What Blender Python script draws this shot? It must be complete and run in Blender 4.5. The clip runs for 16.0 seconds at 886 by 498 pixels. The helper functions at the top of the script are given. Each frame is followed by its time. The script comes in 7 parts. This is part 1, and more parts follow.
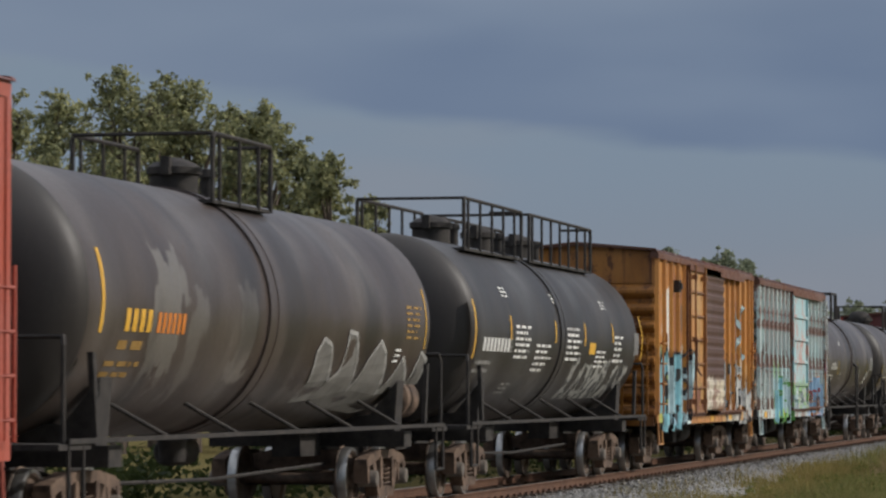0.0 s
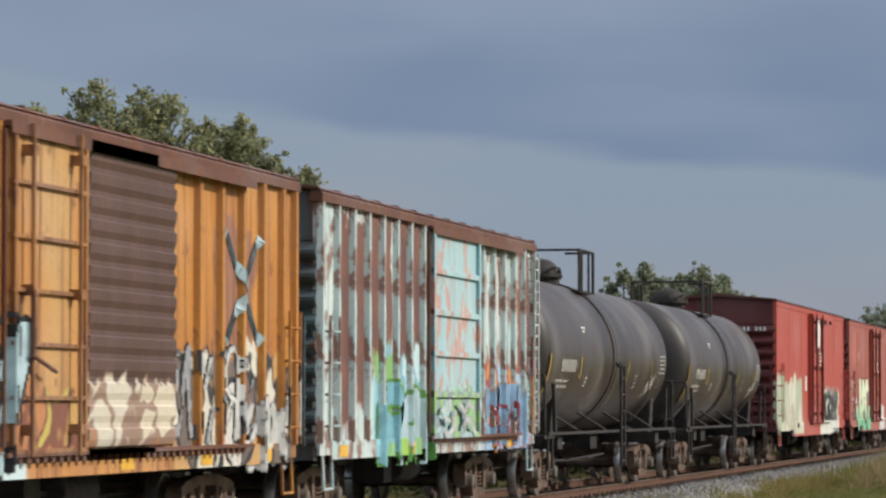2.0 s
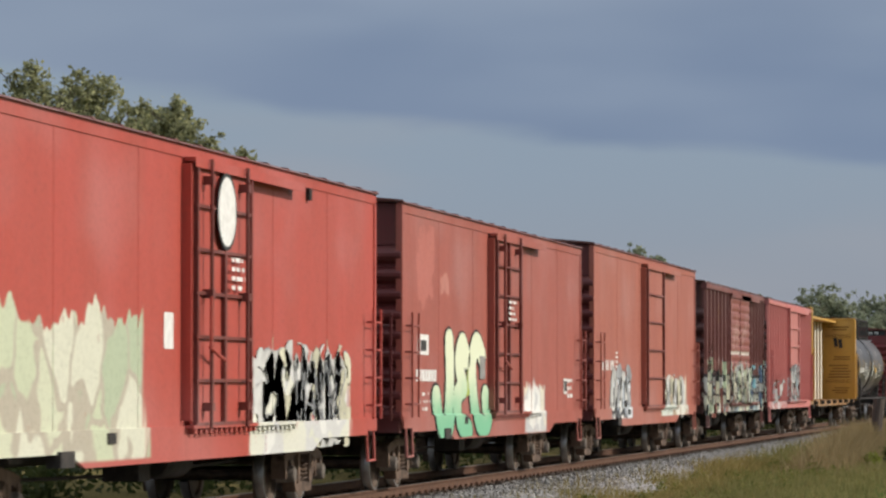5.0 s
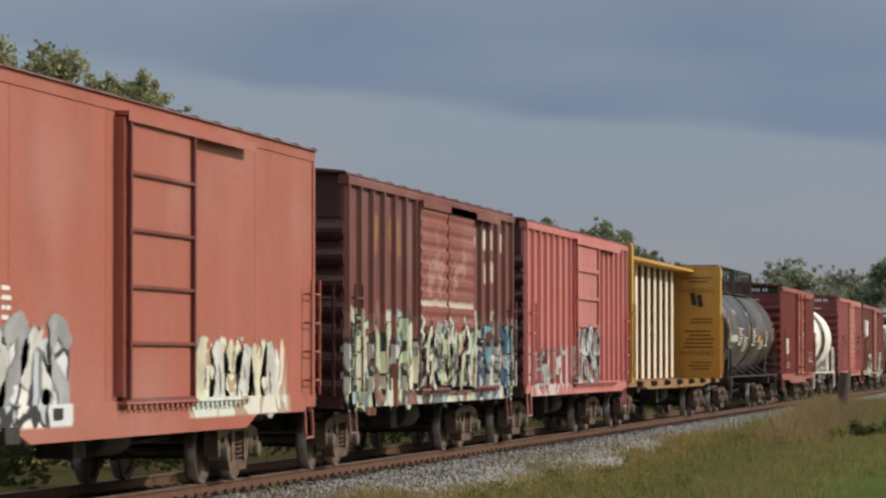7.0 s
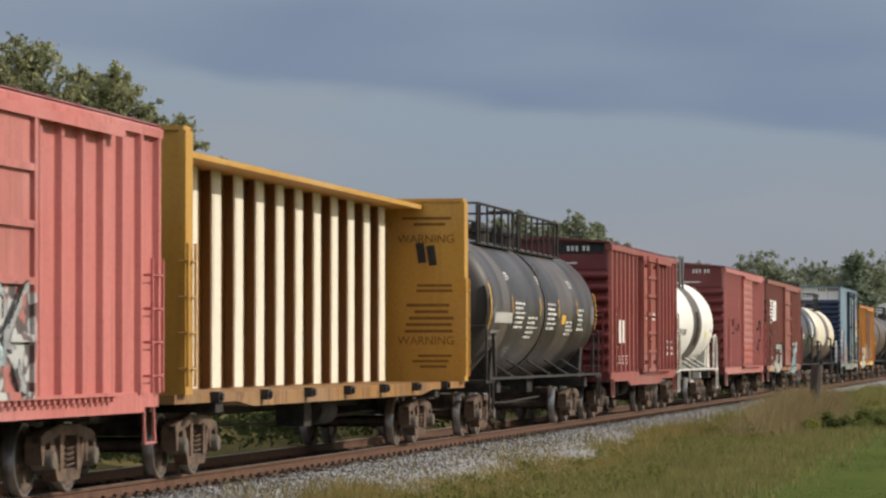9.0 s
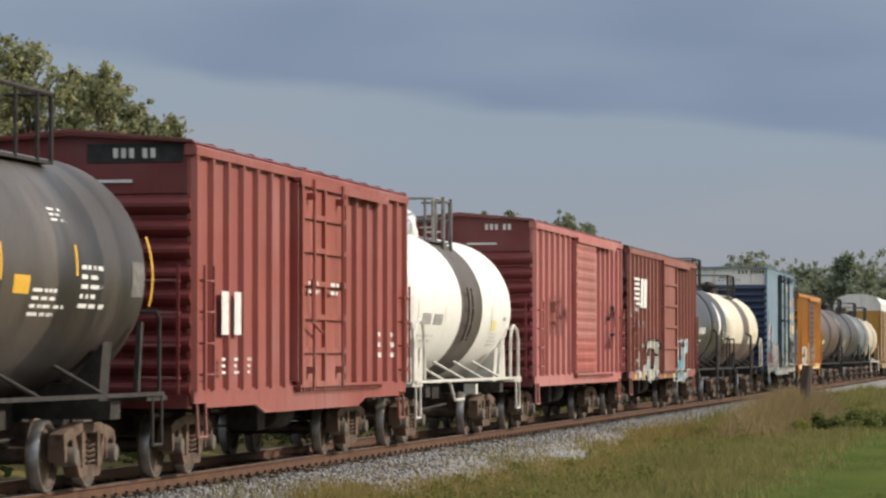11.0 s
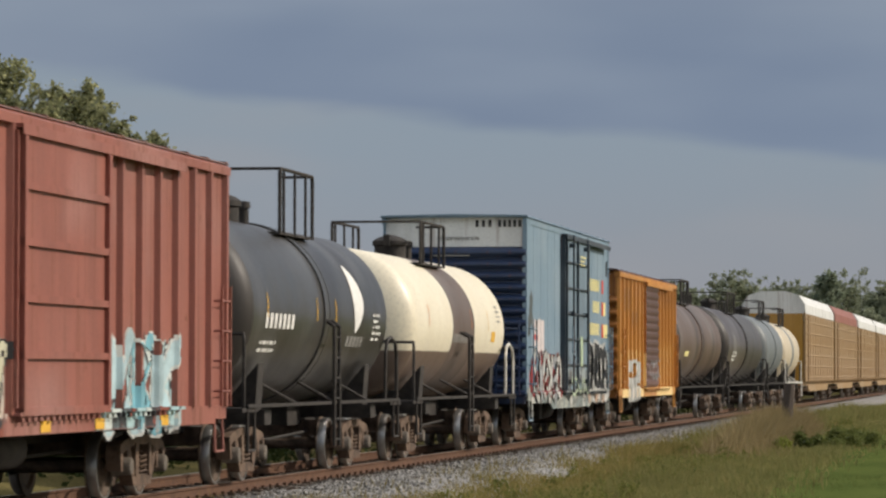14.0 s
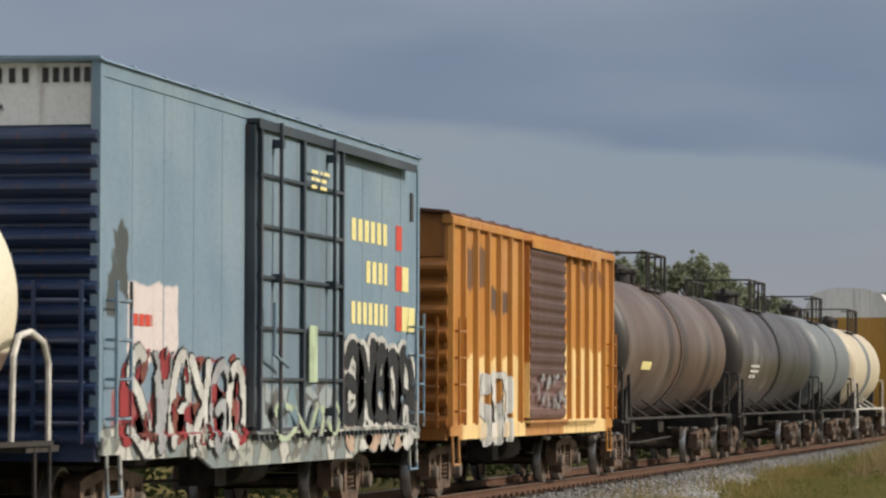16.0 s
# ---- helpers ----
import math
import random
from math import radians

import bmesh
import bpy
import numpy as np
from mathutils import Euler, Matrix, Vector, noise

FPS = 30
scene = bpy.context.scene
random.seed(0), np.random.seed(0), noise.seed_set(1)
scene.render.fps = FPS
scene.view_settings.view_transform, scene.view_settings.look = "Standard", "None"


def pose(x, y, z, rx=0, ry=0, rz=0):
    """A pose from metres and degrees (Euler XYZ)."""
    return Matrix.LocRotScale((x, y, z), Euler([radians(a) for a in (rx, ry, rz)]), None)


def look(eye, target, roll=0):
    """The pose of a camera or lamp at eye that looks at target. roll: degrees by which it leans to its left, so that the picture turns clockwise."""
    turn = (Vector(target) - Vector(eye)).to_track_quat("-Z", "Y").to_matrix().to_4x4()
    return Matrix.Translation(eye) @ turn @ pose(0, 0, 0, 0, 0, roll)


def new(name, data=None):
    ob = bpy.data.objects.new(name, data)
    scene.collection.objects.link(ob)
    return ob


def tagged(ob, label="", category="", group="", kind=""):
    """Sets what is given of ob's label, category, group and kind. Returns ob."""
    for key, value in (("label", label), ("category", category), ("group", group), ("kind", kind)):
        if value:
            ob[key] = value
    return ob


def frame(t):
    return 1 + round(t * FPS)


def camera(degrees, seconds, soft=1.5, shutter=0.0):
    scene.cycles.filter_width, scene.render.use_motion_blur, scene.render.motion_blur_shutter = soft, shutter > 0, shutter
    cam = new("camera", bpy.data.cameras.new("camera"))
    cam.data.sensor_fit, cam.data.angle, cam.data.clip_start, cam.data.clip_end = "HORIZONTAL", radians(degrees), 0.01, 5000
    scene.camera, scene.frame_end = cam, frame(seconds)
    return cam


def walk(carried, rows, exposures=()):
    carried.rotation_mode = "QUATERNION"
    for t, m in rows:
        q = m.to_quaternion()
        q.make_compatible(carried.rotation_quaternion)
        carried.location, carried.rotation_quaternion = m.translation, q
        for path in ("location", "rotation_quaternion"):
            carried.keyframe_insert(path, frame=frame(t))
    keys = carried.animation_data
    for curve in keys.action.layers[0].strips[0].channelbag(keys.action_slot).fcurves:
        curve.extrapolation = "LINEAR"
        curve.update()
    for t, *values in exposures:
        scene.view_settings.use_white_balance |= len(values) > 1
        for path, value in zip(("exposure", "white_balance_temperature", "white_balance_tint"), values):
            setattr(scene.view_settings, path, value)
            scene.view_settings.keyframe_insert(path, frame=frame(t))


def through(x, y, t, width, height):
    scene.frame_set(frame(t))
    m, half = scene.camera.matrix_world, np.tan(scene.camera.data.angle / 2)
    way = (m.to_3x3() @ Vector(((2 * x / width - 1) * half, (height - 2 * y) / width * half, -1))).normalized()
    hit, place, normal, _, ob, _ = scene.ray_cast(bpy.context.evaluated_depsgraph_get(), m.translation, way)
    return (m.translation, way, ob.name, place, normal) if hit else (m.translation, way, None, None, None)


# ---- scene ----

# ---------------- camera and its walk ----------------
EYE = Vector((0.0, -12.254, 1.613))
cam = camera(14.414, 16.0, soft=2.4, shutter=0.12)
AIM = [(0, 12.320, 2.318, -0.04), (0.5, 12.321, 2.456, -0.00), (1, 12.635, 2.503, 0.05), (1.5, 12.259, 2.422, -0.00), (2, 11.930, 2.558, 0.05), (2.5, 11.617, 2.468, -0.06), (3, 11.414, 2.523, -0.11), (3.2, 11.531, 2.444, -0.09), (5.3, 10.825, 2.266, -0.02), (5.5, 11.009, 2.436, -0.04), (6, 10.858, 2.311, -0.05), (6.5, 10.377, 2.161, 0.05), (7, 10.334, 1.835, -0.05), (7.5, 9.941, 1.724, 0.04), (8, 9.832, 1.694, 0.08), (8.2, 9.803, 1.675, 0.00), (10.3, 9.955, 1.774, -0.08), (10.5, 9.817, 1.798, -0.05), (11, 9.727, 1.717, -0.01), (11.5, 9.808, 1.741, -0.05), (12, 9.919, 1.691, -0.00), (12.5, 9.837, 1.711, 0.03), (13, 9.718, 1.749, 0.01), (13.5, 9.767, 1.919, -0.07), (14, 9.442, 2.005, 0.08), (14.5, 9.550, 2.022, -0.08), (15, 9.821, 2.030, 0.01), (15.5, 10.397, 2.112, 0.04), (16, 11.902, 2.365, 0.14)]


def bearing(az, el):
    a, e = radians(az), radians(el)
    return Vector((math.cos(e) * math.cos(a), math.cos(e) * math.sin(a), math.sin(e)))


walk(cam, [(t, look(EYE, EYE + bearing(yaw, tilt) * 50, roll)) for t, yaw, tilt, roll in AIM], exposures=[(0, -0.38, 6050, 10), (0.5, -0.28, 6080, 10), (1.2, -0.05, 6120, 10), (2, 0.0, 6150, 10), (3.2, 0.0, 6180, 10), (5.5, 0.02, 6280, 10), (6.3, -0.10, 6450, 10), (8.2, -0.06, 6480, 10), (10.4, 0.12, 6420, 10), (12.0, 0.08, 6500, 10), (12.6, -0.04, 6520, 10), (13.5, -0.08, 6530, 10), (16, -0.06, 6560, 10)])

# ---------------- world, sun ----------------
SUN_WAY = Vector((0.28, -1.0, 0.66)).normalized()      # towards the sun
world = bpy.data.worlds.new("sky")
scene.world = world
world.use_nodes = True


class Net:
    """Short hand for node trees."""

    def __init__(self, tree):
        self.t = tree
        self.n, self.l = tree.nodes, tree.links

    def put(self, sock, v):
        if isinstance(v, bpy.types.NodeSocket):
            self.l.new(v, sock)
        elif isinstance(v, (tuple, list)) and len(v) == 3 and sock.type == "RGBA":
            sock.default_value = (*v, 1)
        else:
            sock.default_value = v

    def node(self, kind, ins=(), **props):
        nd = self.n.new(kind)
        for k, v in props.items():
            setattr(nd, k, v)
        for k, v in dict(ins).items():
            self.put(nd.inputs[k], v)
        return nd

    def m(self, op, a, b=0.0, c=0.0, clamp=False):
        return self.node("ShaderNodeMath", {0: a, 1: b, 2: c}, operation=op, use_clamp=clamp).outputs[0]

    def mix(self, f, a, b, how="MIX"):
        nd = self.node("ShaderNodeMix", {0: f, 6: a, 7: b}, data_type="RGBA", blend_type=how)
        return nd.outputs[2]

    def noise(self, vec, scale, detail=3.0, rough=0.55):
        return self.node("ShaderNodeTexNoise", {"Vector": vec, "Scale": scale, "Detail": detail, "Roughness": rough}).outputs[0]

    def step(self, v, lo, hi):
        return self.node("ShaderNodeMapRange", {0: v, 1: lo, 2: hi, 3: 0.0, 4: 1.0}, interpolation_type="SMOOTHSTEP").outputs[0]

    def scaled(self, vec, s):
        return self.node("ShaderNodeVectorMath", {0: vec, 1: s}, operation="MULTIPLY").outputs[0]

    def xyz(self, vec):
        return self.node("ShaderNodeSeparateXYZ", {0: vec}).outputs


def build_sky():
    k = Net(world.node_tree)
    k.n.clear()
    way = k.node("ShaderNodeTexCoord").outputs["Generated"]
    x, y, z = k.xyz(way)
    sky = k.node("ShaderNodeTexSky", sky_type="NISHITA", sun_disc=False, sun_elevation=math.asin(SUN_WAY.z),
                 sun_rotation=math.atan2(SUN_WAY.x, SUN_WAY.y), air_density=1.3, dust_density=2.0).outputs[0]
    # rain clouds on the side away from the sun, broken cloud elsewhere
    flat = k.node("ShaderNodeCombineXYZ", {0: k.m("MULTIPLY", k.m("ARCTAN2", y, x), 10.0), 1: k.m("MULTIPLY", z, 34.0), 2: 0.0}).outputs[0]
    big = k.noise(flat, 0.55, 2.5, 0.5)
    fine = k.noise(flat, 0.8, 2.5, 0.5)
    az = k.m("MULTIPLY", k.m("ARCTAN2", y, x), 57.2958)
    el = k.m("MULTIPLY", k.m("ARCSINE", z), 57.2958)
    # lower lip of the dark cloud bank
    lip = k.m("ADD", k.m("ADD", k.m("MULTIPLY", az, 0.115), 3.0), k.m("ADD", k.m("MULTIPLY", k.m("SUBTRACT", big, 0.5), 1.1), k.m("MULTIPLY", k.m("SUBTRACT", k.noise(flat, 2.2, 3.0, 0.5), 0.5), 0.45)))
    bank = k.step(k.m("SUBTRACT", el, lip), -0.08, 0.34)
    low = k.mix(k.step(el, 0.3, 4.2), (0.305, 0.315, 0.345), (0.275, 0.335, 0.40))
    low = k.mix(k.m("MULTIPLY", k.step(fine, 0.42, 0.66), 0.5), low, (0.335, 0.345, 0.375))
    dark = k.mix(k.step(k.m("ADD", k.m("MULTIPLY", fine, 0.6), k.m("MULTIPLY", big, 0.4)), 0.36, 0.66), (0.190, 0.245, 0.345), (0.262, 0.318, 0.405))
    dark = k.mix(k.m("MULTIPLY", k.step(k.m("SUBTRACT", el, lip), 1.2, 4.5), 0.6), dark, (0.285, 0.335, 0.41))
    dark = k.mix(k.m("MULTIPLY", k.step(az, 11.0, 18.0), 0.45), dark, (0.31, 0.36, 0.43))
    cloud = k.mix(bank, low, dark)
    cloud = k.mix(k.step(el, 10.0, 40.0), cloud, (0.95, 0.97, 1.02))
    toward = k.step(k.node("ShaderNodeVectorMath", {0: way, 1: tuple(SUN_WAY)}, operation="DOT_PRODUCT").outputs["Value"], 0.3, 0.9)
    clear = k.mix(1.0, sky, (0.10, 0.10, 0.10), "MULTIPLY")
    col = k.mix(k.m("MULTIPLY", toward, 0.8), cloud, clear)
    bg = k.node("ShaderNodeBackground", {0: col, 1: 1.0})
    k.l.new(bg.outputs[0], k.node("ShaderNodeOutputWorld").inputs[0])


build_sky()
sun = new("sun", bpy.data.lights.new("sun", "SUN"))
sun.data.energy, sun.data.angle, sun.data.color = 3.75, radians(0.6), (1.0, 0.91, 0.79)
sun.matrix_world = look(SUN_WAY * 100, (0, 0, 0))

# ---------------- materials ----------------
def material(name):
    mt = bpy.data.materials.new(name)
    mt.use_nodes = True
    k = Net(mt.node_tree)
    k.n.clear()
    b = k.n.new("ShaderNodeBsdfPrincipled")
    k.l.new(b.outputs[0], k.node("ShaderNodeOutputMaterial").inputs[0])
    return mt, k, b


RUST = (0.10, 0.042, 0.022)


def paint(name, base, alt=None, rust=0.3, rust_col=RUST, rough=0.5, low=None, tags=(), patches=(), streak=0.35, chalk=0.45, sheen=0.4, dust_sheen=0.0, dents=0.0):
    """Weathered paint on steel in the car's own metres. low: (height, colour) of a lower coat.
    tags: sprayed lettering (x0, x1, z0, z1, colours, size of the strokes); patches: plain coats (x0, x1, z0, z1, colour, raggedness)."""
    mt, k, b = material(name)
    pos = k.node("ShaderNodeTexCoord").outputs["Object"]
    x, y, z = k.xyz(pos)
    alt = alt or tuple(c * 0.72 for c in base)
    long_ = k.noise(k.scaled(pos, (1.1, 1.1, 0.28)), 1.0, 1.5 if dust_sheen else 4, 0.6)
    col = k.mix(k.step(long_, 0.35, 0.68), base, alt)
    fade = k.noise(k.scaled(pos, (0.35, 0.35, 0.5)), 1.0, 2)
    pale = tuple(min(1, c * 0.75 + 0.12) for c in base)
    col = k.mix(k.m("MULTIPLY", k.step(fade, 0.42, 0.7), chalk), col, pale)
    if low:
        col = k.mix(k.step(k.m("ADD", z, k.m("MULTIPLY", k.m("SUBTRACT", long_, 0.5), 0.05)), low[0] + 0.02, low[0] - 0.02), col, low[1])
    ragged = k.noise(k.scaled(pos, (2.2, 2.2, 1.3)), 1.0, 3, 0.6)
    for x0, x1, z0, z1, pc, rag in patches:
        j = k.m("MULTIPLY", k.m("SUBTRACT", ragged, 0.5), rag)
        f = k.m("MULTIPLY", k.m("MULTIPLY", k.step(k.m("ADD", x, j), x0, x0 + 0.05), k.step(k.m("ADD", x, j), x1 + 0.05, x1)),
                k.m("MULTIPLY", k.step(k.m("ADD", z, j), z0, z0 + 0.05), k.step(k.m("ADD", z, j), z1 + 0.05, z1)))
        col = k.mix(k.m("MULTIPLY", f, k.step(y, 0.0, -0.2)), col, pc)
    # rust runs downwards in thin streaks and eats patches of the coat
    run = k.noise(k.scaled(pos, (7.0, 7.0, 0.30)), 1.0, 3, 0.6)
    bite = k.noise(k.scaled(pos, (2.6, 2.6, 1.6)), 1.0, 5, 0.65)
    eaten = k.step(bite, 0.78 - 0.45 * rust, 0.84 - 0.42 * rust)
    runs = k.m("MULTIPLY", k.step(run, 0.60 - 0.12 * streak, 0.72 - 0.10 * streak), min(1.0, streak))
    rusty = k.mix(k.noise(pos, 9.0, 3), rust_col, tuple(min(1, c * 2.1) for c in rust_col))
    worn = k.m("MAXIMUM", k.m("MULTIPLY", eaten, min(1.0, 0.25 + rust)), runs)
    col = k.mix(worn, col, rusty)
    if dust_sheen:
        # dust and painted-in dent sheen, in broad pale smears round the barrel
        wipe = k.noise(k.scaled(pos, (0.50, 0.20, 0.30)), 1.0, 1.2, 0.5)
        thin_ = k.noise(k.scaled(pos, (1.2, 0.45, 0.7)), 1.0, 2, 0.5)
        f = k.m("MULTIPLY", k.step(wipe, 0.47, 0.66), k.m("ADD", 0.30, k.m("MULTIPLY", k.step(thin_, 0.38, 0.68), 0.65)))
        col = k.mix(k.m("MULTIPLY", f, dust_sheen), col, (0.21, 0.185, 0.165))
        col = k.mix(k.m("MULTIPLY", k.step(k.noise(k.scaled(pos, (0.9, 0.2, 0.4)), 1.0, 2), 0.50, 0.66), 0.65), col, (0.026, 0.021, 0.020))
    for gi, (x0, x1, z0, z1, cols, size) in enumerate(tags):
        jag = k.noise(k.scaled(pos, (1.6 / size, 0.3, 0.25 / size)), 1.0, 2, 0.6)
        top = k.m("ADD", z1 - 0.5 * size, k.m("MULTIPLY", jag, 1.5 * size))
        f = k.m("MULTIPLY", k.m("MULTIPLY", k.step(k.m("ADD", x, jag), x0 + 0.42, x0 + 0.6), k.step(k.m("ADD", x, jag), x1 + 0.6, x1 + 0.4)),
                k.m("MULTIPLY", k.step(z, z0, z0 + 0.05), k.step(k.m("SUBTRACT", top, z), 0.0, 0.04)))
        bent = k.node("ShaderNodeVectorMath", {0: k.scaled(pos, (0.9 / size, 0.2, 0.75 / size)), 1: k.scaled(k.node("ShaderNodeTexNoise", {"Vector": pos, "Scale": 1.1 / size, "Detail": 1.5}).outputs["Color"], (1.6, 0.3, 1.3))}, operation="ADD").outputs[0]
        cell = k.node("ShaderNodeTexVoronoi", {"Vector": bent, "Scale": 1.0 + 0.1 * gi}, feature="F1")
        edge = k.node("ShaderNodeTexVoronoi", {"Vector": bent, "Scale": 1.0 + 0.1 * gi}, feature="DISTANCE_TO_EDGE").outputs["Distance"]
        pick = k.xyz(cell.outputs["Color"])[0]
        gc = cols[0]
        for ci, c in enumerate(cols[1:-1]):
            gc = k.mix(k.m("GREATER_THAN", pick, (ci + 1) / (len(cols) - 1)), gc, c)
        gc = k.mix(k.step(edge, 0.085, 0.045), gc, cols[-1])
        thin = k.step(k.noise(k.scaled(pos, (3.0, 3.0, 2.0)), 1.0, 4), 0.26, 0.36)
        col = k.mix(k.m("MULTIPLY", k.m("MULTIPLY", f, thin), k.step(y, 0.0, -0.2)), col, gc)
    dirt = k.noise(pos, 16.0, 4, 0.7)
    col = k.mix(k.m("MULTIPLY", k.step(dirt, 0.45, 0.75), 0.22), col, (0.06, 0.052, 0.045))
    k.put(b.inputs["Base Color"], col)
    k.put(b.inputs["Roughness"], k.m("ADD", k.m("MULTIPLY", worn, 0.3), k.m("ADD", rough - 0.06, k.m("MULTIPLY", dirt, 0.14))))
    k.put(b.inputs["Specular IOR Level"], sheen)
    h = k.m("ADD", k.m("MULTIPLY", bite, 0.6), k.m("MULTIPLY", k.noise(k.scaled(pos, (0.9, 0.9, 0.7)), 1.0, 1), 3.0))
    if dents:
        h = k.m("ADD", h, k.m("MULTIPLY", k.noise(k.scaled(pos, (0.62, 0.26, 0.36)), 1.0, 0.6), dents))
    k.put(b.inputs["Normal"], k.node("ShaderNodeBump", {"Height": h, "Strength": 0.3, "Distance": 0.035}).outputs[0])
    return mt


def grainy(name, c0, c1, scale, rough=0.8, bump=0.3, dist=0.02, stretch=(1, 1, 1), metal=0.0, big=None):
    mt, k, b = material(name)
    pos = k.scaled(k.node("ShaderNodeTexCoord").outputs["Object"], stretch)
    n = k.noise(pos, scale, 5, 0.62)
    col = k.mix(k.step(n, 0.3, 0.7), c0, c1)
    if big:
        col = k.mix(k.m("MULTIPLY", k.step(k.noise(pos, scale * 0.13, 3), 0.4, 0.65), 0.8), col, big)
    k.put(b.inputs["Base Color"], col)
    k.put(b.inputs["Roughness"], k.m("ADD", rough - 0.1, k.m("MULTIPLY", n, 0.2)))
    b.inputs["Specular IOR Level"].default_value = 0.3
    b.inputs["Metallic"].default_value = metal
    k.put(b.inputs["Normal"], k.node("ShaderNodeBump", {"Height": n, "Strength": bump, "Distance": dist}).outputs[0])
    return mt


def leafy(name, cols, gloss=0.5, through=0.4):
    """Leaves and blades: a colour for each island."""
    mt, k, b = material(name)
    r = k.node("ShaderNodeNewGeometry").outputs["Random Per Island"]
    ramp = k.node("ShaderNodeValToRGB", {0: r})
    ramp.color_ramp.elements[0].color = (*cols[0], 1)
    ramp.color_ramp.elements[1].color = (*cols[-1], 1)
    for i, c in enumerate(cols[1:-1]):
        e = ramp.color_ramp.elements.new((i + 1) / (len(cols) - 1))
        e.color = (*c, 1)
    pos = k.node("ShaderNodeTexCoord").outputs["Object"]
    col = k.mix(k.m("MULTIPLY", k.step(k.noise(pos, 0.6, 3), 0.35, 0.7), 0.45), ramp.outputs[0], tuple(c * 0.8 for c in cols[0]))
    k.put(b.inputs["Base Color"], col)
    b.inputs["Roughness"].default_value = gloss
    b.inputs["Specular IOR Level"].default_value = 0.06
    glow = k.node("ShaderNodeBsdfTranslucent", {"Color": col})
    both = k.node("ShaderNodeMixShader", {0: through, 1: b.outputs[0], 2: glow.outputs[0]})
    out = [nd for nd in k.n if nd.type == "OUTPUT_MATERIAL"][0]
    k.l.new(both.outputs[0], out.inputs[0])
    return mt


DARK = grainy("grimy_black_steel", (0.022, 0.0195, 0.0185), (0.052, 0.045, 0.040), 6.0, 0.75)
FRAME = grainy("dusty_brown_cast_steel", (0.050, 0.033, 0.025), (0.18, 0.122, 0.086), 5.0, 0.75)
WHEEL = grainy("rusty_wheel_steel", (0.062, 0.045, 0.035), (0.15, 0.105, 0.075), 8.0, 0.6)
TREAD = grainy("polished_wheel_rim", (0.35, 0.34, 0.33), (0.5, 0.49, 0.47), 5.0, 0.35, 0.05, metal=0.9)
RAILM = grainy("rusty_rail_steel", (0.075, 0.037, 0.022), (0.135, 0.070, 0.042), 7.0, 0.7)
RAILTOP = grainy("polished_rail_head", (0.3, 0.27, 0.24), (0.45, 0.42, 0.39), 4.0, 0.35, 0.05, metal=0.8)
TIE = grainy("weathered_tie_wood", (0.045, 0.032, 0.024), (0.11, 0.080, 0.060), 6.0, 0.9, stretch=(3, 0.6, 1))
WHITE = grainy("faded_white_stencil", (0.62, 0.61, 0.58), (0.78, 0.77, 0.74), 9.0, 0.6, 0.05)
YELLOW = grainy("faded_yellow_stripe", (0.62, 0.34, 0.03), (0.74, 0.44, 0.07), 9.0, 0.5, 0.05)
PALEYEL = grainy("pale_yellow_letters", (0.72, 0.64, 0.25), (0.8, 0.72, 0.35), 9.0, 0.5, 0.05)
ORANGE = grainy("faded_orange_letters", (0.55, 0.17, 0.02), (0.65, 0.23, 0.04), 9.0, 0.5, 0.05)
OCHRE = grainy("dull_ochre_stencil", (0.24, 0.14, 0.04), (0.34, 0.21, 0.06), 9.0, 0.6, 0.05)
REDSIGN = grainy("red_stripe_paint", (0.5, 0.05, 0.03), (0.6, 0.08, 0.05), 9.0, 0.5, 0.05)
GREYTXT = grainy("greyed_stencil", (0.20, 0.195, 0.185), (0.33, 0.32, 0.30), 9.0, 0.6, 0.05)
PALETXT = grainy("dusty_white_stencil", (0.36, 0.35, 0.31), (0.52, 0.50, 0.45), 9.0, 0.6, 0.05)
DULLYEL = grainy("dirty_yellow_stripe", (0.34, 0.23, 0.04), (0.48, 0.33, 0.06), 9.0, 0.5, 0.05)
BLACKTXT = grainy("black_stencil", (0.02, 0.02, 0.02), (0.04, 0.04, 0.04), 9.0, 0.6, 0.05)
def fading_mint():
    mt, k, b = material("mint_spray_paint")
    pos = k.node("ShaderNodeTexCoord").outputs["Object"]
    z = k.m("ADD", k.xyz(pos)[2], k.m("MULTIPLY", k.noise(pos, 2.0, 3), 0.5))
    k.put(b.inputs["Base Color"], k.mix(k.step(z, 1.2, 2.2), (0.17, 0.44, 0.26), (0.66, 0.70, 0.50)))
    b.inputs["Roughness"].default_value = 0.6
    return mt


MINT = fading_mint()

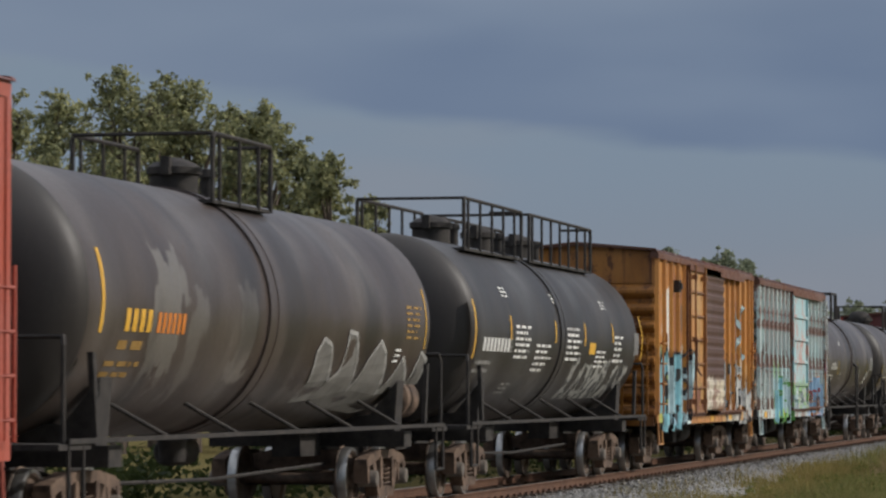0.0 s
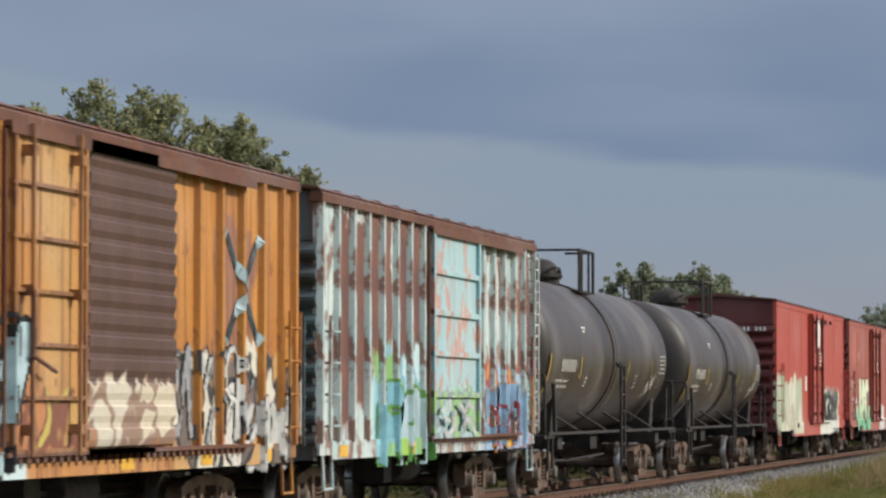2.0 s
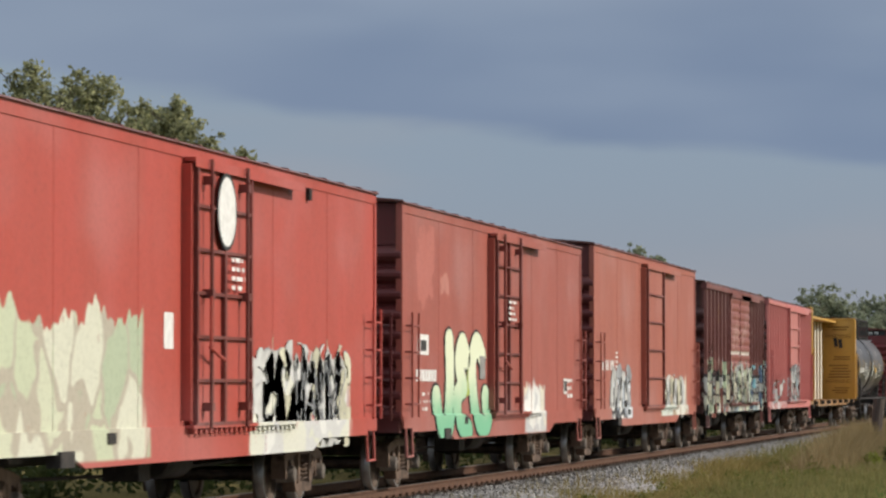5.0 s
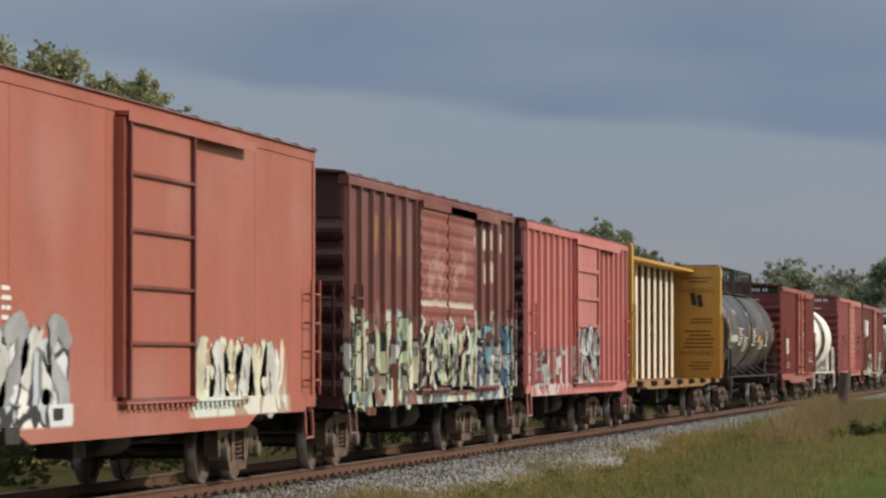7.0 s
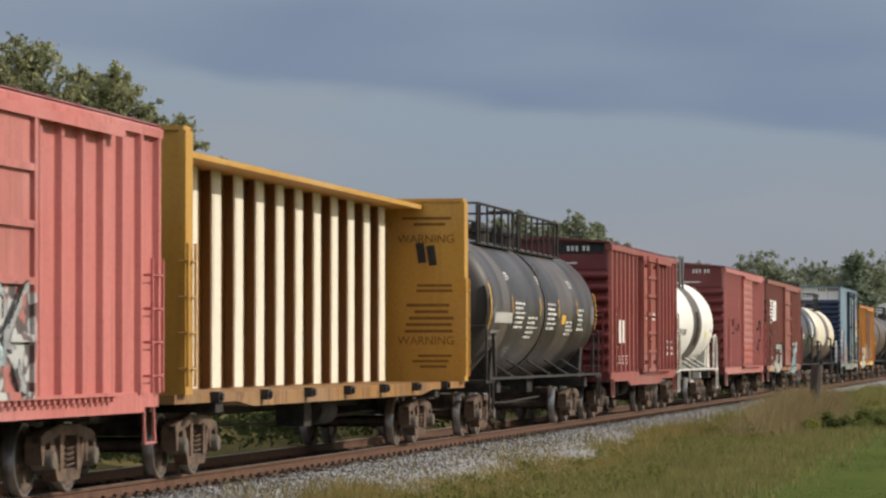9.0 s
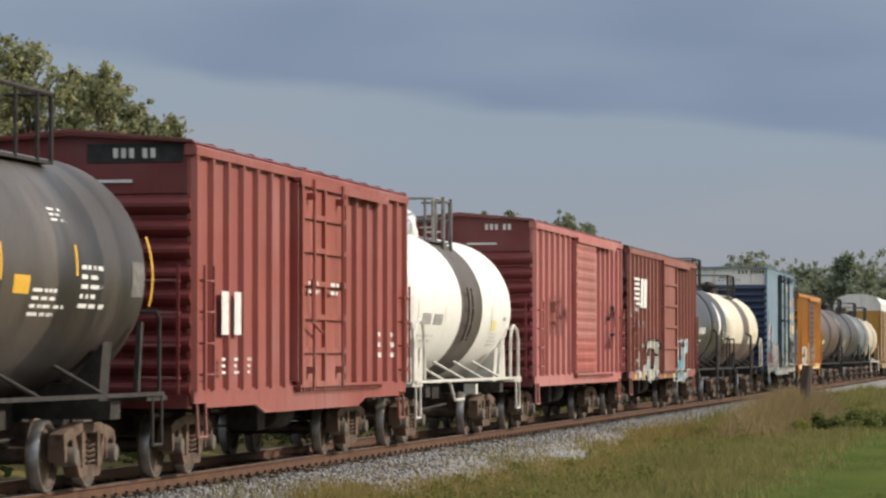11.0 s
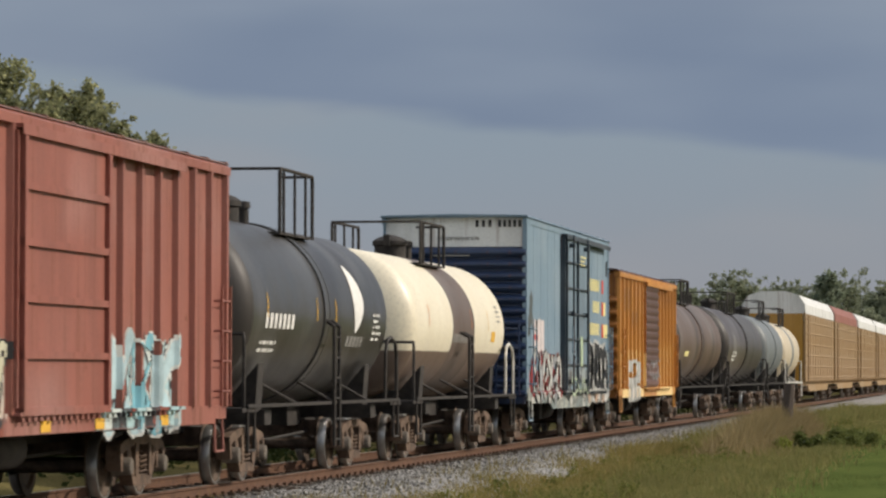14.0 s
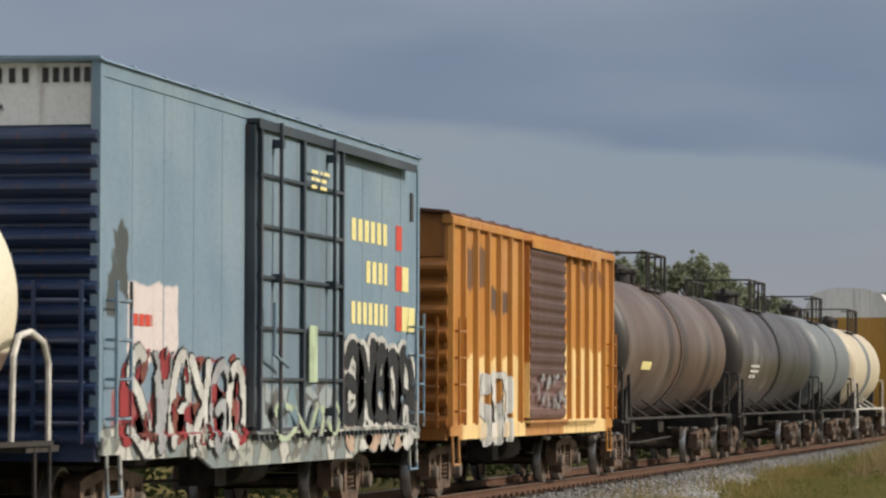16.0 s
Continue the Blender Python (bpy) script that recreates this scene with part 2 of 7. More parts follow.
# ---------------- mesh shorthand ----------------
class Shape:
    def __init__(self):
        self.v, self.f = [], []

    def add(self, vs, fs):
        o = len(self.v)
        self.v += [tuple(p) for p in vs]
        self.f += [tuple(i + o for i in f) for f in fs]
        return self

    def box(self, x0, x1, y0, y1, z0, z1):
        vs = [(x, y, z) for x in (x0, x1) for y in (y0, y1) for z in (z0, z1)]
        return self.add(vs, [(0, 1, 3, 2), (4, 6, 7, 5), (0, 4, 5, 1), (2, 3, 7, 6), (0, 2, 6, 4), (1, 5, 7, 3)])

    def prism(self, outline, axis, a, b):
        """An outline in the two other axes (in x, y, z order), drawn out from a to b."""
        n = len(outline)
        def at(p, c):
            q = list(p)
            q.insert(axis, c)
            return q
        vs = [at(p, a) for p in outline] + [at(p, b) for p in outline]
        fs = [(i, (i + 1) % n, n + (i + 1) % n, n + i) for i in range(n)]
        return self.add(vs, fs + [tuple(range(n - 1, -1, -1)), tuple(range(n, 2 * n))])

    def rod(self, p, q, r, n=8, r2=None):
        p, q = Vector(p), Vector(q)
        d = (q - p).normalized()
        u = d.cross(Vector((0, 0, 1)) if abs(d.z) < 0.9 else Vector((1, 0, 0))).normalized()
        w = d.cross(u)
        r2 = r if r2 is None else r2
        vs = [c + (u * math.cos(2 * math.pi * i / n) + w * math.sin(2 * math.pi * i / n)) * rr for c, rr in ((p, r), (q, r2)) for i in range(n)]
        fs = [(i, (i + 1) % n, n + (i + 1) % n, n + i) for i in range(n)]
        return self.add(vs, fs + [tuple(range(n - 1, -1, -1)), tuple(range(n, 2 * n))])

    def path(self, pts, r, n=6):
        """A bent pipe in one piece."""
        pts = [Vector(p) for p in pts]
        rings, up = [], None
        for i, p in enumerate(pts):
            a = (p - pts[i - 1]).normalized() if i else None
            b = (pts[i + 1] - p).normalized() if i < len(pts) - 1 else None
            d = (a + b).normalized() if a and b and (a + b).length > .01 else (a or b)
            if up is None:
                up = d.cross(Vector((0, 0, 1)) if abs(d.z) < 0.9 else Vector((1, 0, 0))).normalized()
            else:
                up = (up - d * up.dot(d))
                up = up.normalized() if up.length > .01 else d.orthogonal().normalized()
            w = d.cross(up)
            k = 1 / max(.5, abs(d.dot(a))) if a and b else 1
            rings.append([p + (up * math.cos(2 * math.pi * q / n) + w * math.sin(2 * math.pi * q / n)) * r * k for q in range(n)])
        vs = [v for ring in rings for v in ring]
        m = len(rings)
        fs = [(i * n + q, i * n + (q + 1) % n, (i + 1) * n + (q + 1) % n, (i + 1) * n + q) for i in range(m - 1) for q in range(n)]
        return self.add(vs, fs + [tuple(range(n - 1, -1, -1)), tuple(range((m - 1) * n, m * n))])

    def lathe(self, prof, axis, c, n=40):
        """A profile of (along, radius) turned round an axis through c."""
        rings = []
        for a, r in prof:
            ring = []
            for i in range(n):
                t = 2 * math.pi * i / n
                p, q = r * math.cos(t), r * math.sin(t)
                ring.append({0: (c[0] + a, c[1] + p, c[2] + q), 1: (c[0] + p, c[1] + a, c[2] + q), 2: (c[0] + p, c[1] + q, c[2] + a)}[axis])
            rings.append(ring)
        vs = [p for ring in rings for p in ring]
        fs = [(j * n + i, j * n + (i + 1) % n, (j + 1) * n + (i + 1) % n, (j + 1) * n + i) for j in range(len(rings) - 1) for i in range(n)]
        return self.add(vs, fs)

    def mesh(self, name, mat=None, smooth=False):
        me = bpy.data.meshes.new(name)
        me.from_pydata(self.v, [], self.f)
        bm = bmesh.new()
        bm.from_mesh(me)
        if len(bm.faces) < 40000:
            bmesh.ops.recalc_face_normals(bm, faces=bm.faces)
        bm.to_mesh(me)
        bm.free()
        if smooth:
            me.shade_smooth()
            me.set_sharp_from_angle(angle=radians(38))
        if mat:
            me.materials.append(mat)
        return me


def part(name, shape, mat, parent, label="", smooth=False, at=None):
    me = shape if isinstance(shape, bpy.types.Mesh) else shape.mesh(name, mat, smooth)
    ob = new(name, me)
    ob.parent = parent
    if at is not None:
        ob.matrix_basis = at if isinstance(at, Matrix) else Matrix.Translation(at)
    return tagged(ob, label)


def thing(name, at, label, category, group=""):
    ob = new(name)
    ob.empty_display_size = 0.3
    ob.location = at
    return tagged(ob, label, category, group)


def flat(y):
    return lambda x, z: (x, y, z)


def barrel(r, zc, lift=0.006):
    def at(x, z):
        d = max(-0.999, min(0.999, (z - zc) / r))
        c = math.sqrt(1 - d * d)
        return (x, -(r + lift) * c, zc + (r + lift) * d)
    return at


def bars(parent, name, surf, x0, x1, z0, z1, rows, mat, seed=1, fill=0.8, chars=0.0, label=""):
    """Stencilled lines that cannot be read, as short bars."""
    rnd = random.Random(seed)
    pitch = (z1 - z0) / rows
    for r in range(rows):
        thin = rows > 1
        za = z1 - (r + 1) * pitch + pitch * (0.36 if thin else 0.1)
        zb = z1 - r * pitch - pitch * (0.18 if thin else 0.06)
        x = x0
        end = x0 + (x1 - x0) * (1.0 if chars else rnd.uniform(0.6, 1.0))
        while x < end - .02:
            w = min(chars if chars else rnd.uniform(0.10, 0.45), end - x)
            zs = [za + (zb - za) * i / 3 for i in range(4)]
            s = Shape()
            for a, b in zip(zs, zs[1:]):
                s.add([surf(x, a), surf(x + w * fill, a), surf(x + w * fill, b), surf(x, b)], [(0, 1, 2, 3)])
            part(name, s, mat, parent, label)
            x += w if chars else w + rnd.choice((0.02, .05, .09))


def ribbon(s, surf, pts, w, n=6):
    for (xa, za), (xb, zb) in zip(pts, pts[1:]):
        dx, dz = xb - xa, zb - za
        ln = math.hypot(dx, dz) or 1
        ox, oz = -dz / ln * w / 2, dx / ln * w / 2
        for i in range(n):
            p = [(xa + dx * t, za + dz * t) for t in (i / n - 0.01, (i + 1) / n + 0.01)]
            s.add([surf(p[0][0] + ox, p[0][1] + oz), surf(p[1][0] + ox, p[1][1] + oz), surf(p[1][0] - ox, p[1][1] - oz), surf(p[0][0] - ox, p[0][1] - oz)], [(0, 1, 2, 3)])
    return s


def ribbed_side(L, posts, doors, shift=0.0):
    """The outer face of a side with posts, and of the doors in front of it."""
    xs = [0.12 + (L - 0.24) * i / posts for i in range(posts + 1)]
    xs = [x + shift if doors and x > doors[0][1] and x < L - .2 else x for x in xs]
    xs = [x for x in xs if not any(d[0] - .1 < x < d[1] + .1 for d in doors)]

    def at(x, z):
        y = -1.582
        for d in doors:
            if d[0] - .02 < x < d[1] + .02:
                y = -1.745
        for p in xs:
            q = abs(x - p)
            if q < .11:
                y = min(y, -1.66 if q < .07 else -1.66 + (q - .07) / .04 * .078)
        return (x, y - .008, z)
    return at


GLYPHS = (
    (((.95, .78), (.55, 1.02), (.12, .72), (.10, .28), (.50, -.02), (.92, .22), (.86, .52), (.52, .46)),),
    (((.05, .0), (.16, .62), (.50, 1.04), (.82, .60), (.95, .02)), ((.26, .30), (.74, .34))),
    (((.12, 1.0), (.18, .45), (.10, .0)), ((.20, .48), (.60, .72), (.92, 1.04)), ((.22, .46), (.58, .26), (.96, -.02))),
    (((.90, .92), (.45, 1.04), (.14, .76), (.52, .52), (.90, .26), (.50, -.04), (.08, .14)),),
    (((.08, 1.02), (.28, .40), (.48, .02), (.66, .46), (.92, 1.0)),),
    (((.50, 1.0), (.12, .72), (.14, .22), (.50, .0), (.88, .26), (.86, .74), (.50, 1.0)),),
    (((.10, .0), (.14, .60), (.22, 1.02), (.78, .06), (.88, .50), (.90, 1.04)),),
    (((.14, .02), (.16, .98), (.62, 1.02), (.84, .74), (.50, .50), (.22, .50)), ((.50, .48), (.92, .0))),
)


def rounded(pts):
    """The points joined by a smooth line."""
    out = []
    for a in range(len(pts) - 1):
        p0, p1, p2, p3 = pts[max(0, a - 1)], pts[a], pts[a + 1], pts[min(len(pts) - 1, a + 2)]
        for q in range(6):
            t = q / 6
            out.append(tuple(.5 * (2 * p1[c] + (p2[c] - p0[c]) * t + (2 * p0[c] - 5 * p1[c] + 4 * p2[c] - p3[c]) * t * t + (3 * p1[c] - p0[c] - 3 * p2[c] + p3[c]) * t ** 3) for c in (0, 1)))
    return out + [pts[-1]]


def sprayed(car, surf, x0, x1, z0, z1, count, fills, edge, seed, fat=.17, rim=.06, flake=.26, letters=None, label=""):
    """Wild sprayed letters side by side, each with a rim in another colour, laid over the side.
    letters: strokes of each letter in the car's metres, where they are known."""
    fat, rim = fat * .62, rim * .7
    rnd = random.Random(seed)
    cell = (x1 - x0) / count
    for i in range(count):
        if letters:
            strokes = [rounded(st) for st in letters[i]]
        else:
            tilt, flip = rnd.uniform(-.2, .3), rnd.random() < .35
            strokes = []
            for st in rnd.choice(GLYPHS):
                pts = []
                for u, v in st:
                    u, v = (1 - u if flip else u) + rnd.uniform(-.12, .12), v + rnd.uniform(-.08, .08)
                    pts.append((x0 + cell * (i - .03 + 1.06 * u + tilt * (v - .5)), z0 + (z1 - z0) * v))
                strokes.append(rounded(pts))
        line = np.array([q for st in strokes for q in st])
        dx, dz = .05, .024
        gx = np.arange(line[:, 0].min() - fat * 2 - rim, line[:, 0].max() + fat * 2 + rim, dx)
        gz = np.arange(line[:, 1].min() - fat - rim, line[:, 1].max() + fat + rim, dz)
        cx, cz = np.meshgrid(gx + dx / 2, gz + dz / 2, indexing="ij")
        best = np.full(cx.shape, 9.0)
        for (ax, az), (vx, vz) in ((q, (q2[0] - q[0], q2[1] - q[1])) for st in strokes for q, q2 in zip(st, st[1:])):
            t = np.clip(((cx - ax) * vx * .3 + (cz - az) * vz) / (vx * vx * .3 + vz * vz + 1e-9), 0, 1)
            best = np.minimum(best, np.hypot((cx - ax - t * vx) * .55, cz - az - t * vz))
        # weather has flaked some of it off
        for p in range(cx.shape[0]):
            for q in range(cx.shape[1]):
                if best[p, q] < fat + rim and noise.noise(Vector((cx[p, q] * 2.6, seed * 3.1, cz[p, q] * 3.4))) > flake:
                    best[p, q] = 9
        under = None
        for k, (w, mt, off) in enumerate(((fat + rim, edge, 0.0), (fat, fills[i % len(fills)], .006))):
            s, ids = Shape(), {}
            def vid(p, q):
                if (p, q) not in ids:
                    x, z = gx[0] + p * dx, gz[0] + q * dz
                    c = surf(x, z)
                    ids[p, q] = len(s.v)
                    s.v.append((c[0], c[1] - off, c[2]))
                return ids[p, q]
            for p, q in zip(*np.nonzero((best < w) & (cz > .79))):
                p, q = int(p), int(q)
                s.f.append((vid(p, q), vid(p + 1, q), vid(p + 1, q + 1), vid(p, q + 1)))
            if s.f:
                under = tagged(part("sprayed_rim" if k == 0 else "sprayed_stroke", s, mt, car if k == 0 or under is None else under), label if k else "", kind="stuff")


SPRAY = {n: grainy("sprayed_" + n, c, tuple(v * .6 for v in c), 2.2, .6, .03) for n, c in dict(
    cyan=(0.20, 0.44, 0.52), pale_cyan=(0.42, 0.56, 0.60), white=(0.60, 0.60, 0.57), grey=(0.36, 0.37, 0.38), black=(0.022, 0.022, 0.025), lime=(0.38, 0.46, 0.07), green=(0.12, 0.30, 0.07),
    cream=(0.64, 0.62, 0.46), red=(0.30, 0.035, 0.04), navy=(0.05, 0.09, 0.16), rust=(0.22, 0.07, 0.05), peach=(0.50, 0.36, 0.27), sage=(0.46, 0.56, 0.38), blue=(0.22, 0.36, 0.52), orange=(0.62, 0.22, 0.03)).items()}

# ---------------- ground, track ----------------
def ground_height(x, y):
    a = abs(y)
    if a < 2.2:
        z = -0.24
    elif a < 3.9:
        z = -0.24 - (a - 2.2) / 1.7 * 0.34
    else:
        z = -0.58 + 0.30 * min(1, (a - 3.9) / 2.5)
    if y < -3.4:
        z += 0.10 * noise.noise(Vector((x * 0.12, y * 0.3, 0))) + 0.16 * math.exp(-((x - 108) / 30) ** 2)
    return z


def build_ground():
    mt, k, b = material("grassy_ground")
    pos = k.node("ShaderNodeTexCoord").outputs["Object"]
    x, y, z = k.xyz(pos)
    fine = k.noise(pos, 14.0, 5, 0.7)
    mid = k.noise(k.scaled(pos, (0.35, 0.9, 1)), 1.0, 4)
    lawn = k.mix(k.step(mid, 0.3, 0.7), (0.058, 0.078, 0.022), (0.10, 0.118, 0.034))
    lawn = k.mix(k.step(fine, 0.35, 0.7), lawn, (0.07, 0.098, 0.028))
    rough = k.mix(k.step(fine, 0.35, 0.65), (0.095, 0.085, 0.034), (0.17, 0.135, 0.058))
    edge = k.m("ADD", y, k.m("MULTIPLY", k.m("SUBTRACT", mid, 0.5), 3.0))
    col = k.mix(k.step(edge, -7.6, -6.8), lawn, rough)
    k.put(b.inputs["Base Color"], col)
    b.inputs["Roughness"].default_value = 0.95
    b.inputs["Specular IOR Level"].default_value = 0.0
    k.put(b.inputs["Normal"], k.node("ShaderNodeBump", {"Height": fine, "Strength": 0.6, "Distance": 0.05}).outputs[0])
    xs = sorted({-2500, -900, -400, -150, *range(-100, 260, 4), 300, 360, 440, 560, 800, 1500, 3500})
    ys = sorted({-2500, -600, -120, -40, -25, *[-16 + 0.75 * i for i in range(17)], *[-3.9, -3.2, -2.6, -2.2, 0, 2.2, 3.9, 5.5, 8, 14, 30, 80, 300, 2500]})
    s = Shape()
    vs = [(x, y, ground_height(x, y)) for x in xs for y in ys]
    n = len(ys)
    s.add(vs, [(i * n + j, (i + 1) * n + j, (i + 1) * n + j + 1, i * n + j + 1) for i in range(len(xs) - 1) for j in range(n - 1)])
    g = new("ground", s.mesh("ground", mt, True))
    tagged(g, "mown green lawn and rough dry verge along the railway", "ground", kind="structure")


def build_ballast():
    mt, k, b = material("crushed_grey_stone")
    pos = k.node("ShaderNodeTexCoord").outputs["Object"]
    cell = k.node("ShaderNodeTexVoronoi", {"Vector": pos, "Scale": 15.0})
    tone = k.xyz(cell.outputs["Color"])[0]
    isl = k.node("ShaderNodeNewGeometry").outputs["Random Per Island"]
    col = k.mix(tone, (0.13, 0.127, 0.123), (0.36, 0.35, 0.335))
    col = k.mix(k.m("MULTIPLY", isl, 0.5), col, (0.38, 0.37, 0.35))
    stain = k.noise(k.scaled(pos, (0.5, 1.5, 1)), 1.0, 3)
    col = k.mix(k.m("MULTIPLY", k.step(stain, 0.5, 0.75), 0.35), col, (0.18, 0.14, 0.10))
    # oil-brown stone between the rails, darkened also to paint in the train's shade
    yy = k.m("ABSOLUTE", k.m("ADD", k.xyz(pos)[1], k.m("MULTIPLY", k.m("SUBTRACT", stain, 0.5), 0.6)))
    col = k.mix(k.m("MULTIPLY", k.step(yy, 1.35, 0.9), 0.85), col, (0.055, 0.04, 0.03))
    k.put(b.inputs["Base Color"], col)
    b.inputs["Roughness"].default_value = 0.9
    b.inputs["Specular IOR Level"].default_value = 0.1
    k.put(b.inputs["Normal"], k.node("ShaderNodeBump", {"Height": cell.outputs["Distance"], "Strength": 0.9, "Distance": 0.05}).outputs[0])
    bed = Shape()
    prof = [(-3.75, -0.55), (-3.1, -0.40), (-2.35, -0.215), (-1.5, -0.19), (1.5, -0.19), (2.35, -0.215), (3.75, -0.55)]
    xs = [-350 + 5 * i for i in range(200)]
    vs = [(x, y + random.uniform(-.08, .08) * (abs(y) > 3), z + 0.012 + random.uniform(-0.015, 0.015)) for x in xs for y, z in prof]
    n = len(prof)
    bed.add(vs, [(i * n + j, (i + 1) * n + j, (i + 1) * n + j + 1, i * n + j + 1) for i in range(len(xs) - 1) for j in range(n - 1)])
    tagged(new("ballast_bed", bed.mesh("ballast_bed", mt, True)), "bed of pale grey crushed stone under the track", "ballast", kind="structure")
    rnd = random.Random(5)
    st = Shape()
    for _ in range(11000):
        x = 40 + 110 * rnd.random() ** 1.5
        y = -rnd.uniform(1.0, 3.7)
        z = float(np.interp(y, [p[0] for p in prof], [p[1] for p in prof])) + 0.02
        r = rnd.uniform(0.022, 0.05)
        ax = [Vector((rnd.gauss(0, 1), rnd.gauss(0, 1), rnd.gauss(0, 1))).normalized() for _ in range(2)]
        u = ax[0]
        v = u.cross(ax[1]).normalized()
        w = u.cross(v)
        c = Vector((x, y, z))
        st.add([c + u * r, c - u * r, c + v * r * rnd.uniform(.6, 1), c - v * r * rnd.uniform(.6, 1), c + w * r * .8, c - w * r * .8],
               [(0, 2, 4), (2, 1, 4), (1, 3, 4), (3, 0, 4), (2, 0, 5), (1, 2, 5), (3, 1, 5), (0, 3, 5)])
    tagged(new("ballast_stones", st.mesh("ballast_stones", mt)), "loose crushed stones on the shoulder of the track", "stones", kind="stuff")


def build_track():
    track = thing("railway_track", (0, 0, 0), "single railway track of rusty rails on wooden ties", "track")
    track["kind"] = "structure"
    prof = [(-0.075, -0.17), (0.075, -0.17), (0.075, -0.155), (0.012, -0.135), (0.012, -0.045), (0.037, -0.035), (0.037, -0.004), (-0.037, -0.004), (-0.037, -0.035), (-0.012, -0.045), (-0.012, -0.135), (-0.075, -0.155)]
    for y in (-0.755, 0.755):
        r = part("rail", Shape().prism([(a + y, b) for a, b in prof], 0, -400, 700), RAILM, track, "rusty brown steel rail")
        part("rail_head", Shape().box(-400, 700, y - 0.03, y + 0.03, -0.004, 0.0), RAILTOP, r, "polished running surface")
    tie = Shape().box(-0.115, 0.115, -1.3, 1.3, -0.34, -0.165)
    for y in (-0.755, 0.755):
        tie.box(-0.09, 0.09, y - 0.17, y + 0.17, -0.165, -0.15)
    me = tie.mesh("tie", TIE)
    rnd = random.Random(2)
    for i in range(250):
        part("tie", me, None, track, at=pose(36 + 0.53 * i, rnd.uniform(-.05, .05), rnd.uniform(-.01, .01), 0, 0, rnd.uniform(-1, 1)))
    rest = Shape()
    for i in range(420):
        rest.box(169 + .53 * i, 169.23 + .53 * i, -1.3, 1.3, -.3, -.165)
    tagged(part("far_ties", rest, TIE, track), kind="stuff")
    # spikes and rail anchors beside the near rail
    sp = Shape()
    for i in range(250):
        x = 36 + .53 * i
        for dy in (-0.11, 0.11):
            sp.box(x - .02, x + .02, -.755 + dy - .02, -.755 + dy + .02, -.15, -.11)
            sp.box(x + .13, x + .16, -.755 + dy * .8 - .02, -.755 + dy * .8 + .02, -.18, -.12)
    tagged(part("rail_spikes", sp, RAILM, track), kind="stuff")


# ---------------- bogies and couplers ----------------
def make_bogie_meshes():
    R = 0.42
    d = {}
    w = Shape().lathe([(-0.07, 0.0), (-0.07, 0.10), (-0.035, 0.13), (-0.025, 0.33), (-0.065, 0.365), (-0.07, R), (0.055, R + 0.008), (0.06, R + 0.03), (0.075, R + 0.028), (0.07, 0.36), (0.03, 0.33), (0.0, 0.13), (0.03, 0.0)], 1, (0, 0, 0), 32)
    d["wheel"] = w.mesh("wheel", WHEEL, True)
    d["rim"] = Shape().lathe([(-0.074, 0.385), (-0.074, R - 0.003), (-0.068, R + 0.002), (0.05, R + 0.009)], 1, (0, 0, 0), 32).mesh("rim", TREAD, True)
    d["axle"] = Shape().rod((0, -0.98, 0), (0, 0.98, 0), 0.075, 12).mesh("axle", WHEEL, True)
    s = Shape()
    # cast side frame: arched top member, sloping lower member, two columns, pedestals
    def slab(pts, y0=-0.09, y1=0.09):
        s.prism(pts, 1, y0, y1)
    slab([(-1.12, 0.55), (-1.12, 0.68), (-0.95, 0.73), (-0.45, 0.80), (0.45, 0.80), (0.95, 0.73), (1.12, 0.68), (1.12, 0.55), (0.9, 0.6), (0.4, 0.68), (-0.4, 0.68), (-0.9, 0.6)])
    slab([(-0.78, 0.62), (-0.62, 0.66), (-0.36, 0.30), (0.36, 0.30), (0.62, 0.66), (0.78, 0.62), (0.44, 0.16), (-0.44, 0.16)])
    slab([(-0.40, 0.28), (-0.28, 0.28), (-0.28, 0.7), (-0.40, 0.7)], -0.11, 0.11)
    slab([(0.28, 0.28), (0.40, 0.28), (0.40, 0.7), (0.28, 0.7)], -0.11, 0.11)
    for sx in (-1, 1):
        slab([(sx * 0.70, 0.36), (sx * 0.76, 0.36), (sx * 0.80, 0.62), (sx * 0.66, 0.62)], -0.1, 0.1)
        slab([(sx * 1.03, 0.36), (sx * 1.09, 0.36), (sx * 1.14, 0.62), (sx * 1.0, 0.62)], -0.1, 0.1)
    d["side_frame"] = s.mesh("side_frame", FRAME)
    bx = Shape().lathe([(-0.20, 0.0), (-0.20, 0.10), (-0.17, 0.115), (0.06, 0.12)], 1, (0, 0, 0), 14)
    d["bearing"] = bx.mesh("bearing_cap", grainy("pale_dusty_bearing_cap", (0.09, 0.075, 0.062), (0.21, 0.18, 0.15), 6.0, 0.6), True)
    sp = Shape().path([(0.075 * math.cos(i * 0.9), 0.075 * math.sin(i * 0.9), 0.30 + i * 0.0088) for i in range(33)], 0.017, 4)
    d["spring"] = sp.mesh("spring", FRAME)
    d["bolster"] = Shape().prism([(-1.0, 0.53), (1.0, 0.53), (1.0, 0.68), (0.5, 0.80), (-0.5, 0.80), (-1.0, 0.68)], 0, -0.19, 0.19).mesh("bolster", FRAME)
    br = Shape().box(-.03, .03, -0.9, 0.9, 0.32, 0.40)
    for y in (-0.755, 0.755):
        br.prism([(-.13, 0.28), (-.02, 0.26), (-.02, 0.58), (-.13, 0.56)], 1, y - 0.05, y + 0.05)
    d["brake"] = br.mesh("brake_beam", DARK)
    return d


BOGIE = make_bogie_meshes()


